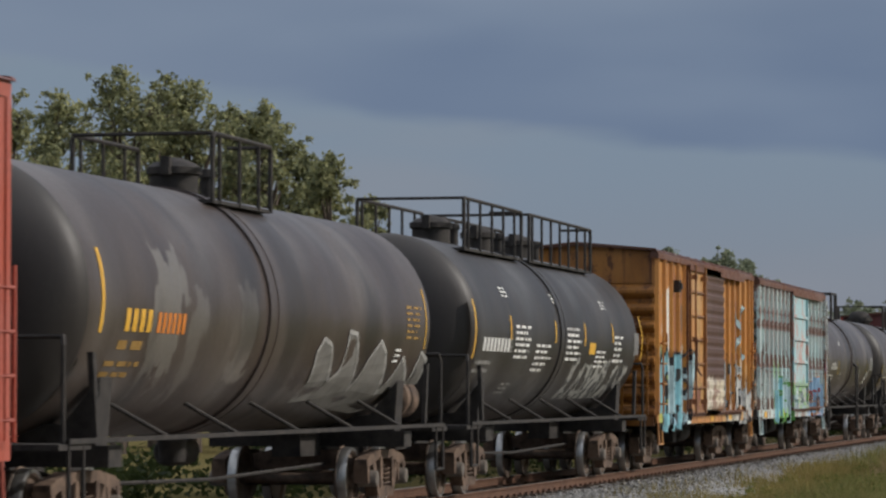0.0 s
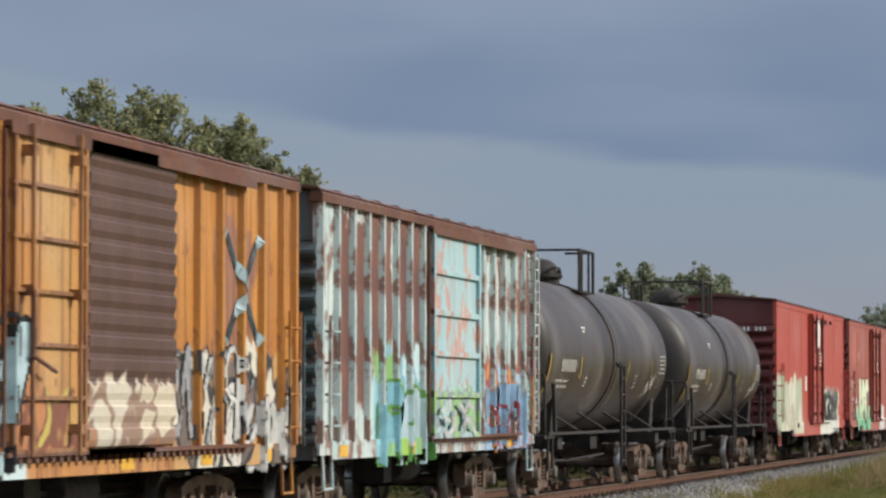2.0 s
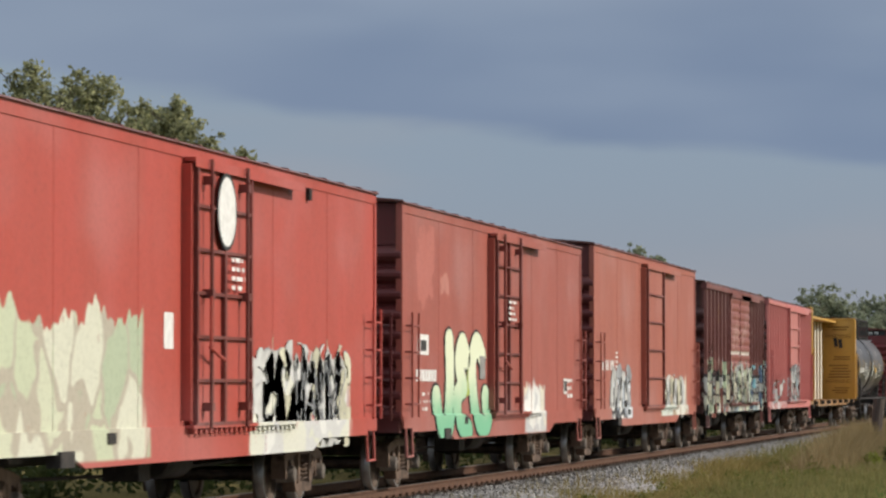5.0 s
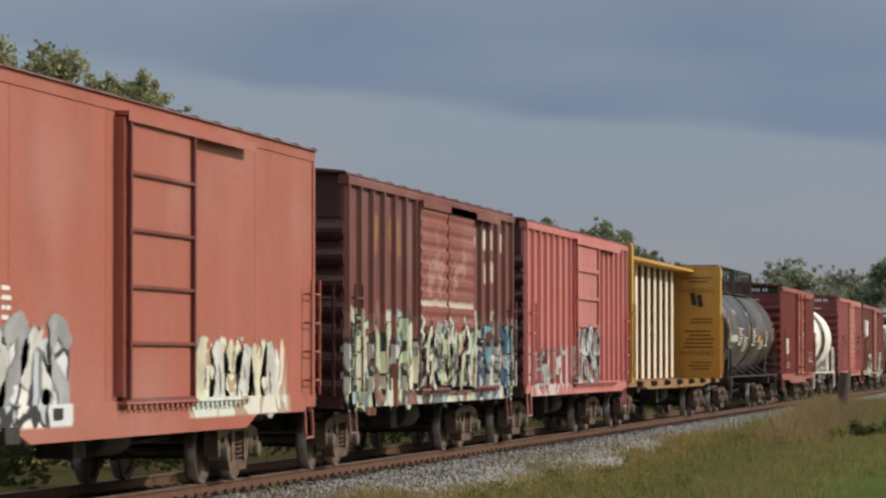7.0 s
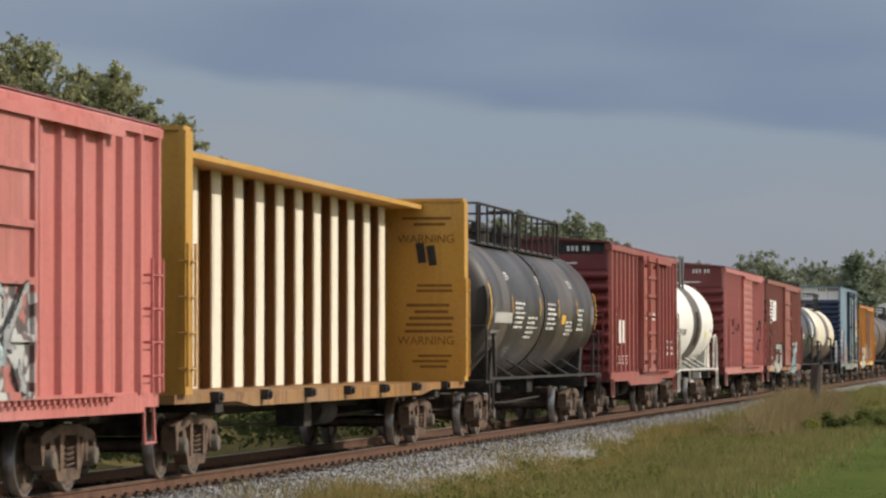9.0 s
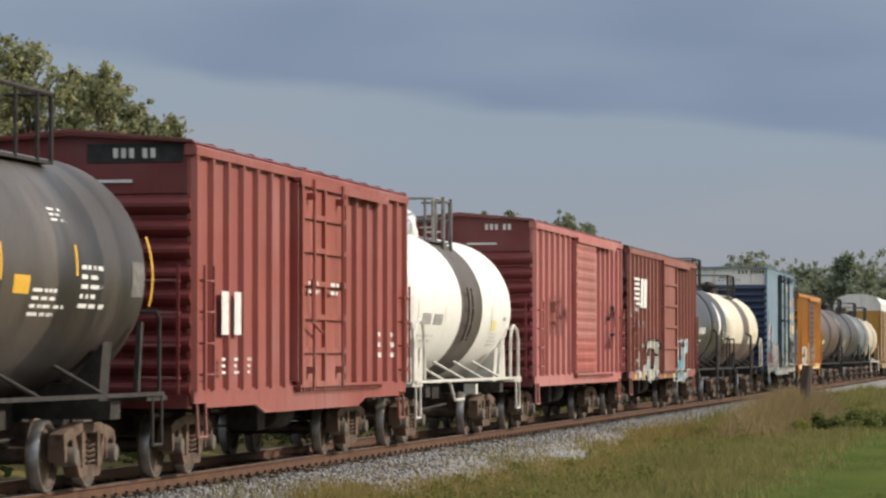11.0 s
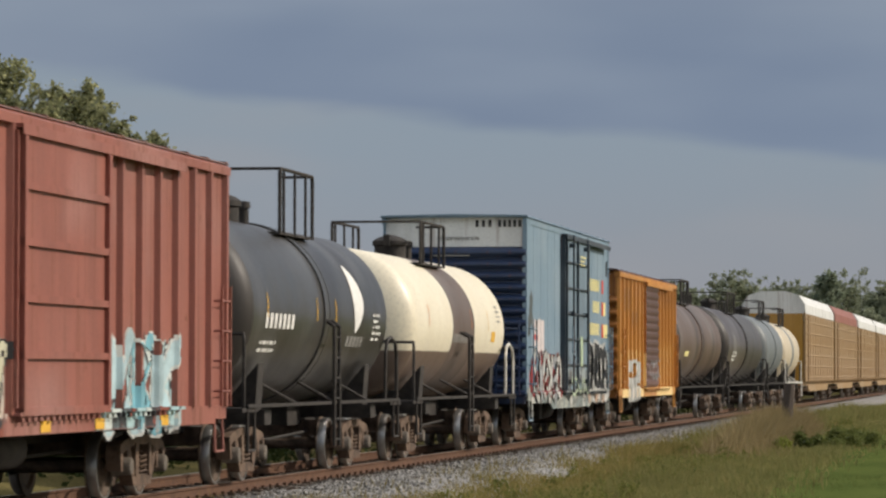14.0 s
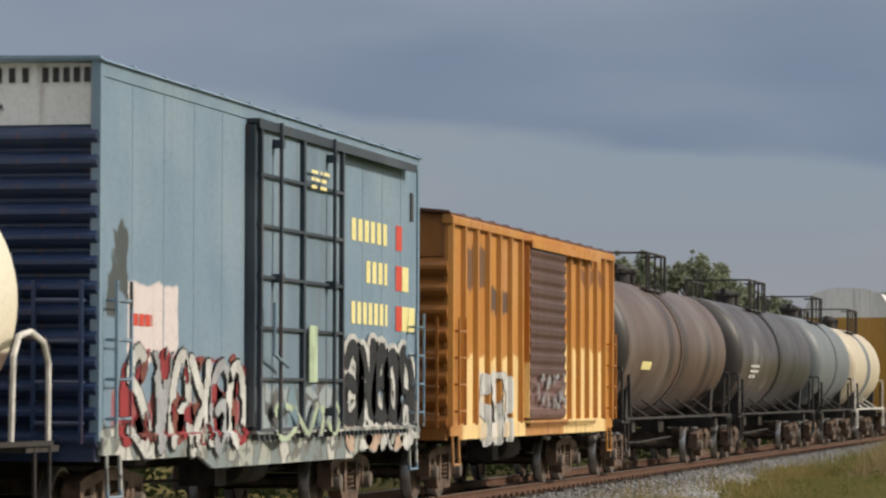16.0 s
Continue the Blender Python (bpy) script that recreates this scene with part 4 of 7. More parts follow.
def red_reefers():
    s0 = paint("salmon_red_paint", SALMON, (0.36, 0.075, 0.045), 0.05, streak=0.08)
    e0 = paint("shaded_red_end_paint", SHADED_END_RED, None, 0.2)
    rf = paint("brown_red_roof", (0.16, 0.05, 0.035), None, 0.4)
    fr = paint("rusty_dark_red_door_frame", (0.20, 0.042, 0.032), (0.13, 0.032, 0.025), .35, streak=.3)
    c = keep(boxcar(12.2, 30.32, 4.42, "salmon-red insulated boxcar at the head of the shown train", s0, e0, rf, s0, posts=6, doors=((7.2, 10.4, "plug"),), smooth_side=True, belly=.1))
    # reefer with the white throw-up
    s1 = paint("bright_red_paint", (0.42, 0.068, 0.048), (0.38, 0.066, 0.045), 0.06, streak=0.1,
               tags=((11.4, 17.2, 0.72, 1.8, (W_, (0.66, 0.66, 0.56), (0.70, 0.70, 0.66), (0.64, 0.65, 0.52), (0.58, 0.58, 0.56)), 0.9), (-0.3, 6.6, 0.8, 2.2, ((0.55, 0.57, 0.42), (0.50, 0.54, 0.38), (0.60, 0.60, 0.48), (0.40, 0.46, 0.32), (0.42, 0.38, 0.30)), 0.9)))
    c = keep(boxcar(135.3, 154.3, 4.42, "bright red insulated boxcar with white spray-painted lettering", s1, e0, rf, s1, posts=6, doors=((8.3, 11.0, "panel2"),), smooth_side=True, frame_mat=fr, belly=.16))
    em = part("emblem", Shape().prism([(9.65 + .42 * math.cos(t), 3.72 + .42 * math.sin(t)) for t in [math.pi * i / 12 for i in range(24)]], 1, -1.75, -1.742), WHITE, c, "round white emblem")
    part("emblem_rim", Shape().lathe([(0, .42), (0, .47), (.006, .47)], 1, (9.65, -1.75, 3.72), 24), BLACKTXT, em)
    bars(c, "stencil_line", flat(-1.745), 9.9, 10.7, 2.75, 3.2, 4, WHITE, 4)
    bars(c, "placard", flat(-1.585), 7.4, 7.8, 2.0, 2.5, 1, WHITE, 4, 1.0, .4)
    for q in range(8):
        if q != 4:
            part("end_mark", Shape().box(-.075, -.068, -.55 - q * .11, -.48 - q * .11, 3.62, 3.73), WHITE, c)
    # reefer with green letters
    s2 = paint("faded_salmon_paint", (0.345, 0.09, 0.065), (0.31, 0.082, 0.058), 0.06, streak=0.12, patches=((1.4, 2.6, 3.0, 4.1, (0.42, 0.13, 0.10), 1.6), (3.2, 3.9, 3.1, 3.4, (0.45, 0.18, 0.14), .6)),
               tags=((11.2, 13.6, 0.75, 1.5, (W_, (0.55, 0.58, 0.5), (0.66, 0.62, 0.5), (0.5, 0.5, 0.5)), 0.7),))
    c = keep(boxcar(156.2, 174.35, 4.40, "faded salmon-red insulated boxcar with green spray-painted letters", s2, e0, rf, s2, posts=6, doors=((7.6, 10.2, "panel2"),), smooth_side=True, frame_mat=fr, belly=.16))
    sf = flat(-1.586)
    letters = ((((3.83, 2.36), (3.90, 1.8), (3.80, 1.25), (3.62, .98)), ((3.62, .98), (3.02, 1.0), (2.72, 1.45))),
               (((5.36, 2.10), (4.99, 2.32), (4.70, 2.0), (5.1, 1.62)), ((5.1, 1.62), (4.55, 1.45), (4.66, 1.05), (5.35, .88))),
               (((6.81, 2.14), (6.29, 2.35), (5.88, 2.01), (5.99, 1.54), (6.3, 1.07), (6.83, .90)), ((6.83, .90), (7.22, 1.08), (7.15, 1.45))))
    sprayed(c, lambda x, z: (x, -1.632 if z < 1.17 else -1.592, z), 2.6, 7.4, .8, 2.4, 3, (MINT,), BLACKTXT, 2, .315, .055, 9, letters, "mint-green sprayed letter fading to cream")
    part("letter_gap", Shape().prism([(5.5, 2.0), (5.75, 1.75), (5.75, 1.5), (5.35, 1.45)], 1, -1.596, -1.59), SPRAY["lime"], c, "lime green sprayed gap")
    part("grey_panel", Shape().box(6.6, 7.1, -1.604, -1.588, 1.75, 2.14), GREYTXT, c, "bare grey metal panel")
    bars(c, "panel_frame", sf, 1.25, 2.15, 2.08, 2.46, 1, WHITE, 4, 1.0, .9)
    bars(c, "panel_centre", flat(-1.592), 1.5, 1.95, 2.16, 2.36, 1, BLACKTXT, 4, 1.0, .35)
    bars(c, "car_number", sf, 1.15, 2.85, 1.68, 1.9, 1, WHITE, 3, .8, .24)
    bars(c, "stencil_line", sf, 1.3, 2.6, 1.2, 1.55, 3, WHITE, 3, .5)
    bars(c, "stencil_line", flat(-1.745), 8.7, 9.6, 2.75, 3.15, 4, WHITE, 6)
    bars(c, "stencil_line", sf, 16.4, 17.3, 1.35, 1.8, 3, WHITE, 8)
    s3 = paint("orange_red_paint", (0.37, 0.115, 0.077), (0.33, 0.10, 0.068), 0.05, streak=0.1, chalk=.4,
               tags=((2.4, 5.8, 0.9, 1.7, (W_, (0.62, 0.66, 0.68), (0.45, 0.5, 0.55), BK), 0.7), (10.6, 16.0, 0.9, 1.6, ((0.66, 0.66, 0.58), (0.62, 0.68, 0.62), (0.7, 0.66, 0.5), (0.66, 0.7, 0.66), (0.4, 0.3, 0.2)), 0.9)))
    c = keep(boxcar(176.1, 193.95, 4.56, "orange-red insulated boxcar with pale spray paint along the sill", s3, e0, rf, s3, posts=5, doors=((7.6, 10.6, "panel"),), smooth_side=True, frame_mat=fr, belly=.16))
    bars(c, "car_number", sf, 1.3, 2.3, 1.95, 2.2, 1, WHITE, 3, .6, .25)
    bars(c, "car_number", sf, 2.5, 3.1, 1.95, 2.2, 1, WHITE, 3, .6, .2)
    bars(c, "stencil_line", sf, 3.3, 3.8, 2.0, 2.4, 4, WHITE, 13)
    for q in range(3):
        part("end_mark", Shape().box(-.075, -.068, -1.02 - q * .13, -.94 - q * .13, 3.62, 3.76), WHITE, c)


def ribbed_boxcars():
    dk = paint("rust_brown_roof", (0.14, 0.055, 0.032), None, 0.6)
    # ochre boxcar with a brown door
    oc = paint("ochre_orange_paint", (0.56, 0.255, 0.048), (0.38, 0.145, 0.032), 0.46, streak=0.75, rust_col=(0.12, 0.045, 0.02),
               patches=((4.2, 6.2, 1.2, 4.2, (0.52, 0.30, 0.085), .7), (0.85, 2.0, 2.35, 3.65, W_, .7), (2.1, 3.6, 1.9, 4.0, (0.26, 0.10, 0.045), .9), (3.3, 4.6, 2.8, 3.35, (0.16, 0.09, 0.06), .5), (11.3, 12.9, 2.2, 3.75, (0.30, 0.14, 0.09), .9)),
               tags=((0.45, 4.6, 0.8, 2.3, (CY, (0.55, 0.68, 0.70), (0.30, 0.50, 0.62), (0.42, 0.46, 0.10), BK), 0.75), (9.6, 14.6, 0.85, 2.1, ((0.62, 0.58, 0.48), (0.50, 0.30, 0.12), (0.16, 0.12, 0.1), (0.6, 0.58, 0.52), BK), 0.7)))
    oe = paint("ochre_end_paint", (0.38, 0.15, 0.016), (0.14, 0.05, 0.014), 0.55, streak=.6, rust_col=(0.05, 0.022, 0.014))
    od = paint("brown_primer_door", (0.115, 0.062, 0.050), None, 0.3, tags=((5.8, 9.6, 0.9, 1.75, ((0.62, 0.55, 0.42), (0.4, 0.2, 0.1), (0.6, 0.55, 0.45), (0.3, 0.2, 0.15)), 0.6),))
    pale = paint("pale_peeling_orange_door", (0.52, 0.30, 0.10), (0.50, 0.22, 0.05), .45, streak=.8, tags=((3.4, 6.5, 0.85, 1.6, ((0.50, 0.42, 0.10), (0.5, 0.3, 0.1), (0.45, 0.2, 0.08), (0.2, 0.08, 0.05)), 0.6),))
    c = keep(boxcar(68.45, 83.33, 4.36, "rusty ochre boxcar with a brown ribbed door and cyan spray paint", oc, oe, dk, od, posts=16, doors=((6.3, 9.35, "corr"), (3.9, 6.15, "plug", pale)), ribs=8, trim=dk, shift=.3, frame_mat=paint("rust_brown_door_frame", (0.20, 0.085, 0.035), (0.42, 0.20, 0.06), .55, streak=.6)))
    cyan = paint("flaking_cyan_paint", (0.42, 0.58, 0.59), (0.64, 0.69, 0.65), 0.63, streak=0.7, rust_col=(0.13, 0.055, 0.035), patches=((0.8, 2.7, 1.6, 4.0, (0.15, 0.07, 0.055), 1.0), (2.9, 4.3, 2.3, 4.3, (0.17, 0.085, 0.07), .9), (4.5, 6.3, 1.7, 4.3, (0.15, 0.07, 0.06), .8), (11.9, 12.5, 2.9, 4.0, (0.17, 0.08, 0.065), .9), (1.0, 2.0, 1.2, 4.1, (0.13, 0.06, 0.05), 1.6), (3.0, 3.8, 2.4, 3.9, (0.14, 0.065, 0.055), 2.4), (4.6, 6.2, 1.9, 4.0, (0.12, 0.055, 0.048), 1.4), (13.6, 14.6, 1.9, 4.2, (0.2, 0.1, 0.08), 1.2)),
                 tags=((3.2, 6.9, 0.75, 2.15, (CY, (0.30, 0.52, 0.10), (0.22, 0.42, 0.14), (0.5, 0.66, 0.68), (0.2, 0.4, 0.5)), 0.8), (10.6, 14.4, 0.85, 2.1, ((0.25, 0.38, 0.55), (0.30, 0.44, 0.60), (0.60, 0.24, 0.04), (0.33, 0.46, 0.58), (0.28, 0.06, 0.09)), 0.8)))
    cd = paint("cyan_door_paint", (0.29, 0.50, 0.55), (0.42, 0.57, 0.58), 0.58, streak=0.45, rust_col=(0.34, 0.16, 0.12), tags=((6.2, 9.8, 0.85, 1.75, ((0.4, 0.55, 0.56), W_, (0.3, 0.5, 0.2), (0.25, 0.3, 0.32)), 0.5),))
    # cyan cut down to paint in the shade on the end, rust besides
    ce = paint("rusty_shaded_end", (0.10, 0.165, 0.185), (0.07, 0.04, 0.03), 0.5)
    c = keep(boxcar(84.45, 99.4, 4.32, "rusty cyan boxcar with a cyan panelled door and graffiti", cyan, ce, dk, cd, posts=17, doors=((6.4, 9.8, "panel"),), ribs=9, trim=dk))
    # maroon boxcar full of graffiti
    mr = paint("dark_maroon_paint", (0.165, 0.052, 0.043), (0.115, 0.040, 0.034), 0.35, streak=0.45,
               patches=(*[(2.2 + .62 * i, 2.45 + .62 * i, 3.25, 3.85, (0.26, 0.13, 0.05), .5) for i in range(5)], *[(10.95 + .62 * i, 11.3 + .62 * i, 3.62, 3.98, (0.60, 0.52, 0.44), .18) for i in range(6)], *[(11.6 + .62 * i, 11.95 + .62 * i, 3.0, 3.36, (0.52, 0.45, 0.38), .3) for i in range(4)]),
               tags=((-0.4, 15.4, 0.85, 2.35, ((0.46, 0.52, 0.36), (0.56, 0.58, 0.46), (0.13, 0.16, 0.18), (0.24, 0.10, 0.08), (0.30, 0.40, 0.43), (0.52, 0.52, 0.48), (0.06, 0.05, 0.05)), 0.5),))
    md = paint("faded_maroon_door", (0.27, 0.085, 0.068), (0.22, 0.07, 0.06), 0.25, patches=((5.4, 10.7, 2.50, 2.60, (0.50, 0.44, 0.38), .12), (6.2, 7.6, 2.9, 3.4, (0.36, 0.2, 0.17), 2.4), (8.6, 9.6, 2.9, 3.3, (0.36, 0.2, 0.17), 2.4)), tags=((5.4, 10.6, 0.85, 2.2, ((0.60, 0.62, 0.42), (0.55, 0.58, 0.5), (0.34, 0.36, 0.34), (0.3, 0.09, 0.07), BK), 0.55),))
    # maroon this dark has the shade of the end walls put in
    me_ = paint("shaded_maroon_end", (0.062, 0.018, 0.016), None, 0.2)
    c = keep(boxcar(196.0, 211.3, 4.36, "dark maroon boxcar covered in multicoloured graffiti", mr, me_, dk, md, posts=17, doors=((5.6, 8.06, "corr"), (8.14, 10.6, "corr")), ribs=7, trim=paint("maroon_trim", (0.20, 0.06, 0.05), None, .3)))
    end_marks(c, 4.36, WHITE, 0.7)
    pk = paint("faded_pink_red_paint", (0.53, 0.180, 0.160), (0.45, 0.140, 0.126), 0.16, streak=0.3,
               tags=((0.6, 6.6, 0.9, 1.75, ((0.36, 0.12, 0.11), (0.55, 0.52, 0.52), (0.40, 0.13, 0.12), (0.42, 0.15, 0.14), (0.5, 0.45, 0.45)), 0.6),))
    pd = paint("pink_red_door", (0.53, 0.190, 0.166), None, 0.15, tags=((5.6, 9.7, 1.0, 2.2, ((0.45, 0.46, 0.45), (0.30, 0.36, 0.38), (0.4, 0.15, 0.13), (0.5, 0.5, 0.48), (0.10, 0.08, 0.08)), 0.45),))
    c = keep(boxcar(212.86, 228.2, 4.34, "faded pink-red ribbed boxcar with a panelled door", pk, me_, paint("faded_red_roof", (0.22, 0.06, 0.05), None, .3), pd, posts=18, doors=((6.4, 9.8, "panel"),), ribs=8))
    rd = paint("barn_red_paint", (0.31, 0.084, 0.066), (0.255, 0.068, 0.056), 0.20, streak=0.32, patches=((.3, 5.5, .8, 1.22, (0.30, 0.09, 0.075), .3),))
    # side red made darker to paint in the shade on the end
    rde = paint("shaded_barn_red_end", (0.17, 0.026, 0.026), None, 0.12)
    c = keep(boxcar(271.87, 286.93, 4.28, "barn-red ribbed boxcar with white stencils", rd, rde, paint("red_roof", (0.20, 0.045, 0.04), None, .2), paint("brick_red_door", (0.36, 0.100, 0.073), None, .18), posts=17, doors=((6.1, 9.4, "panel2"),), ribs=9, belly=.12))
    end_marks(c, 4.28, WHITE, 1.0, band=BLACKTXT)
    for x in (1.4, 2.12):
        bars(c, "white_placard", flat(-1.66), x, x + .46, 1.8, 2.48, 1, WHITE, 1, .85, .5)
    for x in (1.4, 2.12, 2.9):
        bars(c, "stencil_line", flat(-1.66), x, x + .3, 1.32, 1.58, 3, WHITE, int(x * 9))
    bars(c, "door_stencil", flat(-1.742), 6.5, 7.4, 2.45, 2.7, 2, WHITE, 5)
    bars(c, "door_stencil", flat(-1.742), 8.1, 9.0, 2.45, 2.7, 2, WHITE, 6)
    for x in (12.3, 13.4):
        bars(c, "stencil_line", flat(-1.66), x, x + .35, 1.5, 2.0, 3, WHITE, int(x * 9))
    lr = paint("dusty_rose_red_paint", (0.47, 0.172, 0.152), (0.40, 0.140, 0.125), 0.24, streak=0.35, tags=((2.2, 5.0, 2.0, 2.8, ((0.36, 0.08, 0.07), (0.35, 0.082, 0.07), (0.33, 0.08, 0.07), (0.13, 0.05, 0.05)), 0.45), (11.7, 13.8, 1.75, 2.75, ((0.36, 0.08, 0.07), (0.34, 0.08, 0.07), (0.12, 0.05, 0.05)), 0.45)))
    c = keep(boxcar(302.1, 317.6, 4.42, "dusty rose-red ribbed boxcar with dark scribbles", lr, rde, paint("rose_red_roof", (0.24, 0.07, 0.06), None, .2), paint("rose_red_door", (0.46, 0.175, 0.152), None, .28, tags=((5.9, 9.9, 1.2, 1.9, ((0.36, 0.09, 0.075), (0.45, 0.2, 0.17), (0.4, 0.12, 0.1), (0.36, 0.1, 0.08)), 0.5),)), posts=17, doors=((6.3, 9.8, "corr"),), ribs=9))
    end_marks(c, 4.42, WHITE, 1.0)
    part("end_emblem", Shape().box(-.012, -.004, .35, .70, 4.20, 4.225).box(-.012, -.004, .5, .85, 4.30, 4.325).box(-.012, -.004, .58, .605, 4.16, 4.36), WHITE, c, "small white emblem of plain bars")
    br = paint("red_brown_paint", (0.295, 0.105, 0.078), (0.24, 0.084, 0.064), 0.32, streak=0.5,
               tags=((2.4, 7.3, 0.8, 1.9, ((0.60, 0.60, 0.52), (0.20, 0.055, 0.035), (0.62, 0.60, 0.5), (0.5, 0.5, 0.44), BK), 0.5), (10.9, 15.0, 0.9, 1.9, ((0.22, 0.06, 0.04), (0.35, 0.52, 0.55), (0.52, 0.58, 0.56), (0.35, 0.5, 0.52), BK), 0.5)))
    c = keep(boxcar(319.2, 336.9, 4.38, "red-brown ribbed boxcar with a striped white emblem", br, me_, dk, paint("red_brown_door", (0.305, 0.103, 0.076), None, .28), posts=19, doors=((7.6, 11.2, "panel"),), ribs=8))
    for i, (a, b) in enumerate(((.9, 2.2), (1.1, 2.2), (.9, 2.2), (1.15, 2.2), (.9, 2.2), (1.3, 2.3))):
        bars(c, "emblem_stripe", flat(-1.66), a, b, 3.55 - i * .13, 3.64 - i * .13, 1, WHITE, i, .96, .4)
    for a, b in ((2.3, 2.95), (3.05, 3.8)):
        s = Shape()
        for q in range(6):
            s.add([(a + .03 * q, -1.662, 2.85 + .13 * q), (b + .03 * q, -1.662, 2.85 + .13 * q), (b + .03 * (q + 1), -1.662, 2.98 + .13 * q), (a + .03 * (q + 1), -1.662, 2.98 + .13 * q)], [(0, 1, 2, 3)])
        part("emblem_block", s, WHITE, c, "plain white emblem block")
    # tall blue boxcar
    bl = paint("light_steel_blue_paint", (0.185, 0.265, 0.335), (0.155, 0.235, 0.305), 0.06, streak=0.12, chalk=.45,
               patches=((1.0, 2.85, 1.9, 2.74, (0.62, 0.55, 0.54), .25), (.4, 1.0, 2.5, 3.2, (0.06, 0.07, 0.07), 1.0)),
               tags=((0.5, 5.4, 0.75, 1.5, ((0.36, 0.34, 0.34), (0.30, 0.06, 0.07), (0.16, 0.15, 0.15), (0.25, 0.22, 0.22), (0.3, 0.1, 0.1)), 0.5), (9.9, 14.6, 1.0, 1.5, ((0.46, 0.36, 0.28), (0.2, 0.24, 0.26), (0.46, 0.36, 0.28), (0.4, 0.34, 0.3)), 0.6), (0.0, 15.2, 0.6, 1.15, ((0.36, 0.38, 0.34), (0.5, 0.5, 0.46), (0.2, 0.24, 0.24), (0.15, 0.15, 0.14)), 0.45)))
    # deeper blue than the sides, darkened further by painted-in shade
    be = paint("shaded_dark_blue_end", (0.020, 0.042, 0.105), None, 0.1)
    bw = paint("pale_grey_end_panel", (0.76, 0.77, 0.76), None, 0.06)
    bd = paint("blue_grey_door", (0.175, 0.25, 0.315), None, 0.08, tags=((5.4, 10.5, 0.9, 1.6, ((0.16, 0.24, 0.28), (0.12, 0.16, 0.18), (0.3, 0.35, 0.36), (0.1, 0.1, 0.1)), 0.5),))
    bt = paint("dark_blue_trim", (0.035, 0.050, 0.066), None, 0.2)
    c = keep(boxcar(365.87, 381.0, 4.95, "tall steel-blue boxcar with a dark blue ribbed end and yellow lettering", bl, be, bl, bd, posts=13, doors=((5.8, 10.0, "panel2"),), ribs=13, peak=.02, smooth_side=True, rail_mat=bt, frame_mat=bt, deep=.15, end_top=bw, belly=.15))
    end_marks(c, 4.95, BLACKTXT, 1.0, big=True)
    bars(c, "lettering", flat(-1.588), 11.0, 13.2, 3.6, 3.95, 1, PALEYEL, 2, .66, .37)
    bars(c, "lettering", flat(-1.588), 11.85, 13.2, 3.06, 3.41, 1, PALEYEL, 2, .66, .36)
    bars(c, "lettering", flat(-1.588), 11.0, 13.2, 2.5, 2.85, 1, PALEYEL, 2, .66, .33)
    for i in range(3):
        bars(c, "emblem_block", flat(-1.588), 13.65, 14.03, 3.56 - i * .56, 3.97 - i * .56, 1, REDSIGN, 1, 1, .38)
        if i:
            bars(c, "emblem_block", flat(-1.588), 14.05, 14.05 + .42 * i, 3.56 - i * .56, 3.97 - i * .56, 1, PALEYEL, 1, .96, .42)
    bars(c, "door_stencil", flat(-1.742), 8.2, 9.4, 4.12, 4.4, 3, PALEYEL, 2)
    bars(c, "red_mark", flat(-1.588), 1.2, 1.9, 2.3, 2.45, 1, REDSIGN, 2, .8, .22)
    # short amber boxcar
    am = paint("amber_orange_paint", (0.50, 0.225, 0.038), (0.42, 0.165, 0.028), 0.25, streak=0.4, rust_col=(0.12, 0.04, 0.015),
               patches=((0.9, 6.1, 0.8, 2.15, (0.78, 0.57, 0.26), .5), (9.7, 14.3, 0.8, 2.4, (0.78, 0.57, 0.26), .5), (1.1, 3.3, 3.3, 3.85, (0.14, 0.07, 0.035), .8), (3.3, 5.2, 2.85, 3.25, (0.10, 0.06, 0.04), .5), (11.5, 14.5, 3.6, 3.9, (0.2, 0.08, 0.03), .6)),
               tags=((2.3, 4.6, .9, 1.75, ((0.66, 0.62, 0.54), (0.6, 0.5, 0.35), (0.66, 0.62, 0.56), (0.5, 0.4, 0.3)), 0.5),))
    ae = paint("amber_end_paint", (0.34, 0.125, 0.018), None, 0.3)
    c = keep(boxcar(383.05, 398.3, 4.28, "rusty amber boxcar with a brown ribbed door", am, ae, dk, paint("brown_grey_door", (0.10, 0.05, 0.04), None, .3, patches=((6, 10, 1.2, 1.8, (0.16, 0.09, 0.08), 1.0),)), posts=16, doors=((6.2, 9.6, "corr"),), ribs=8, trim=am))


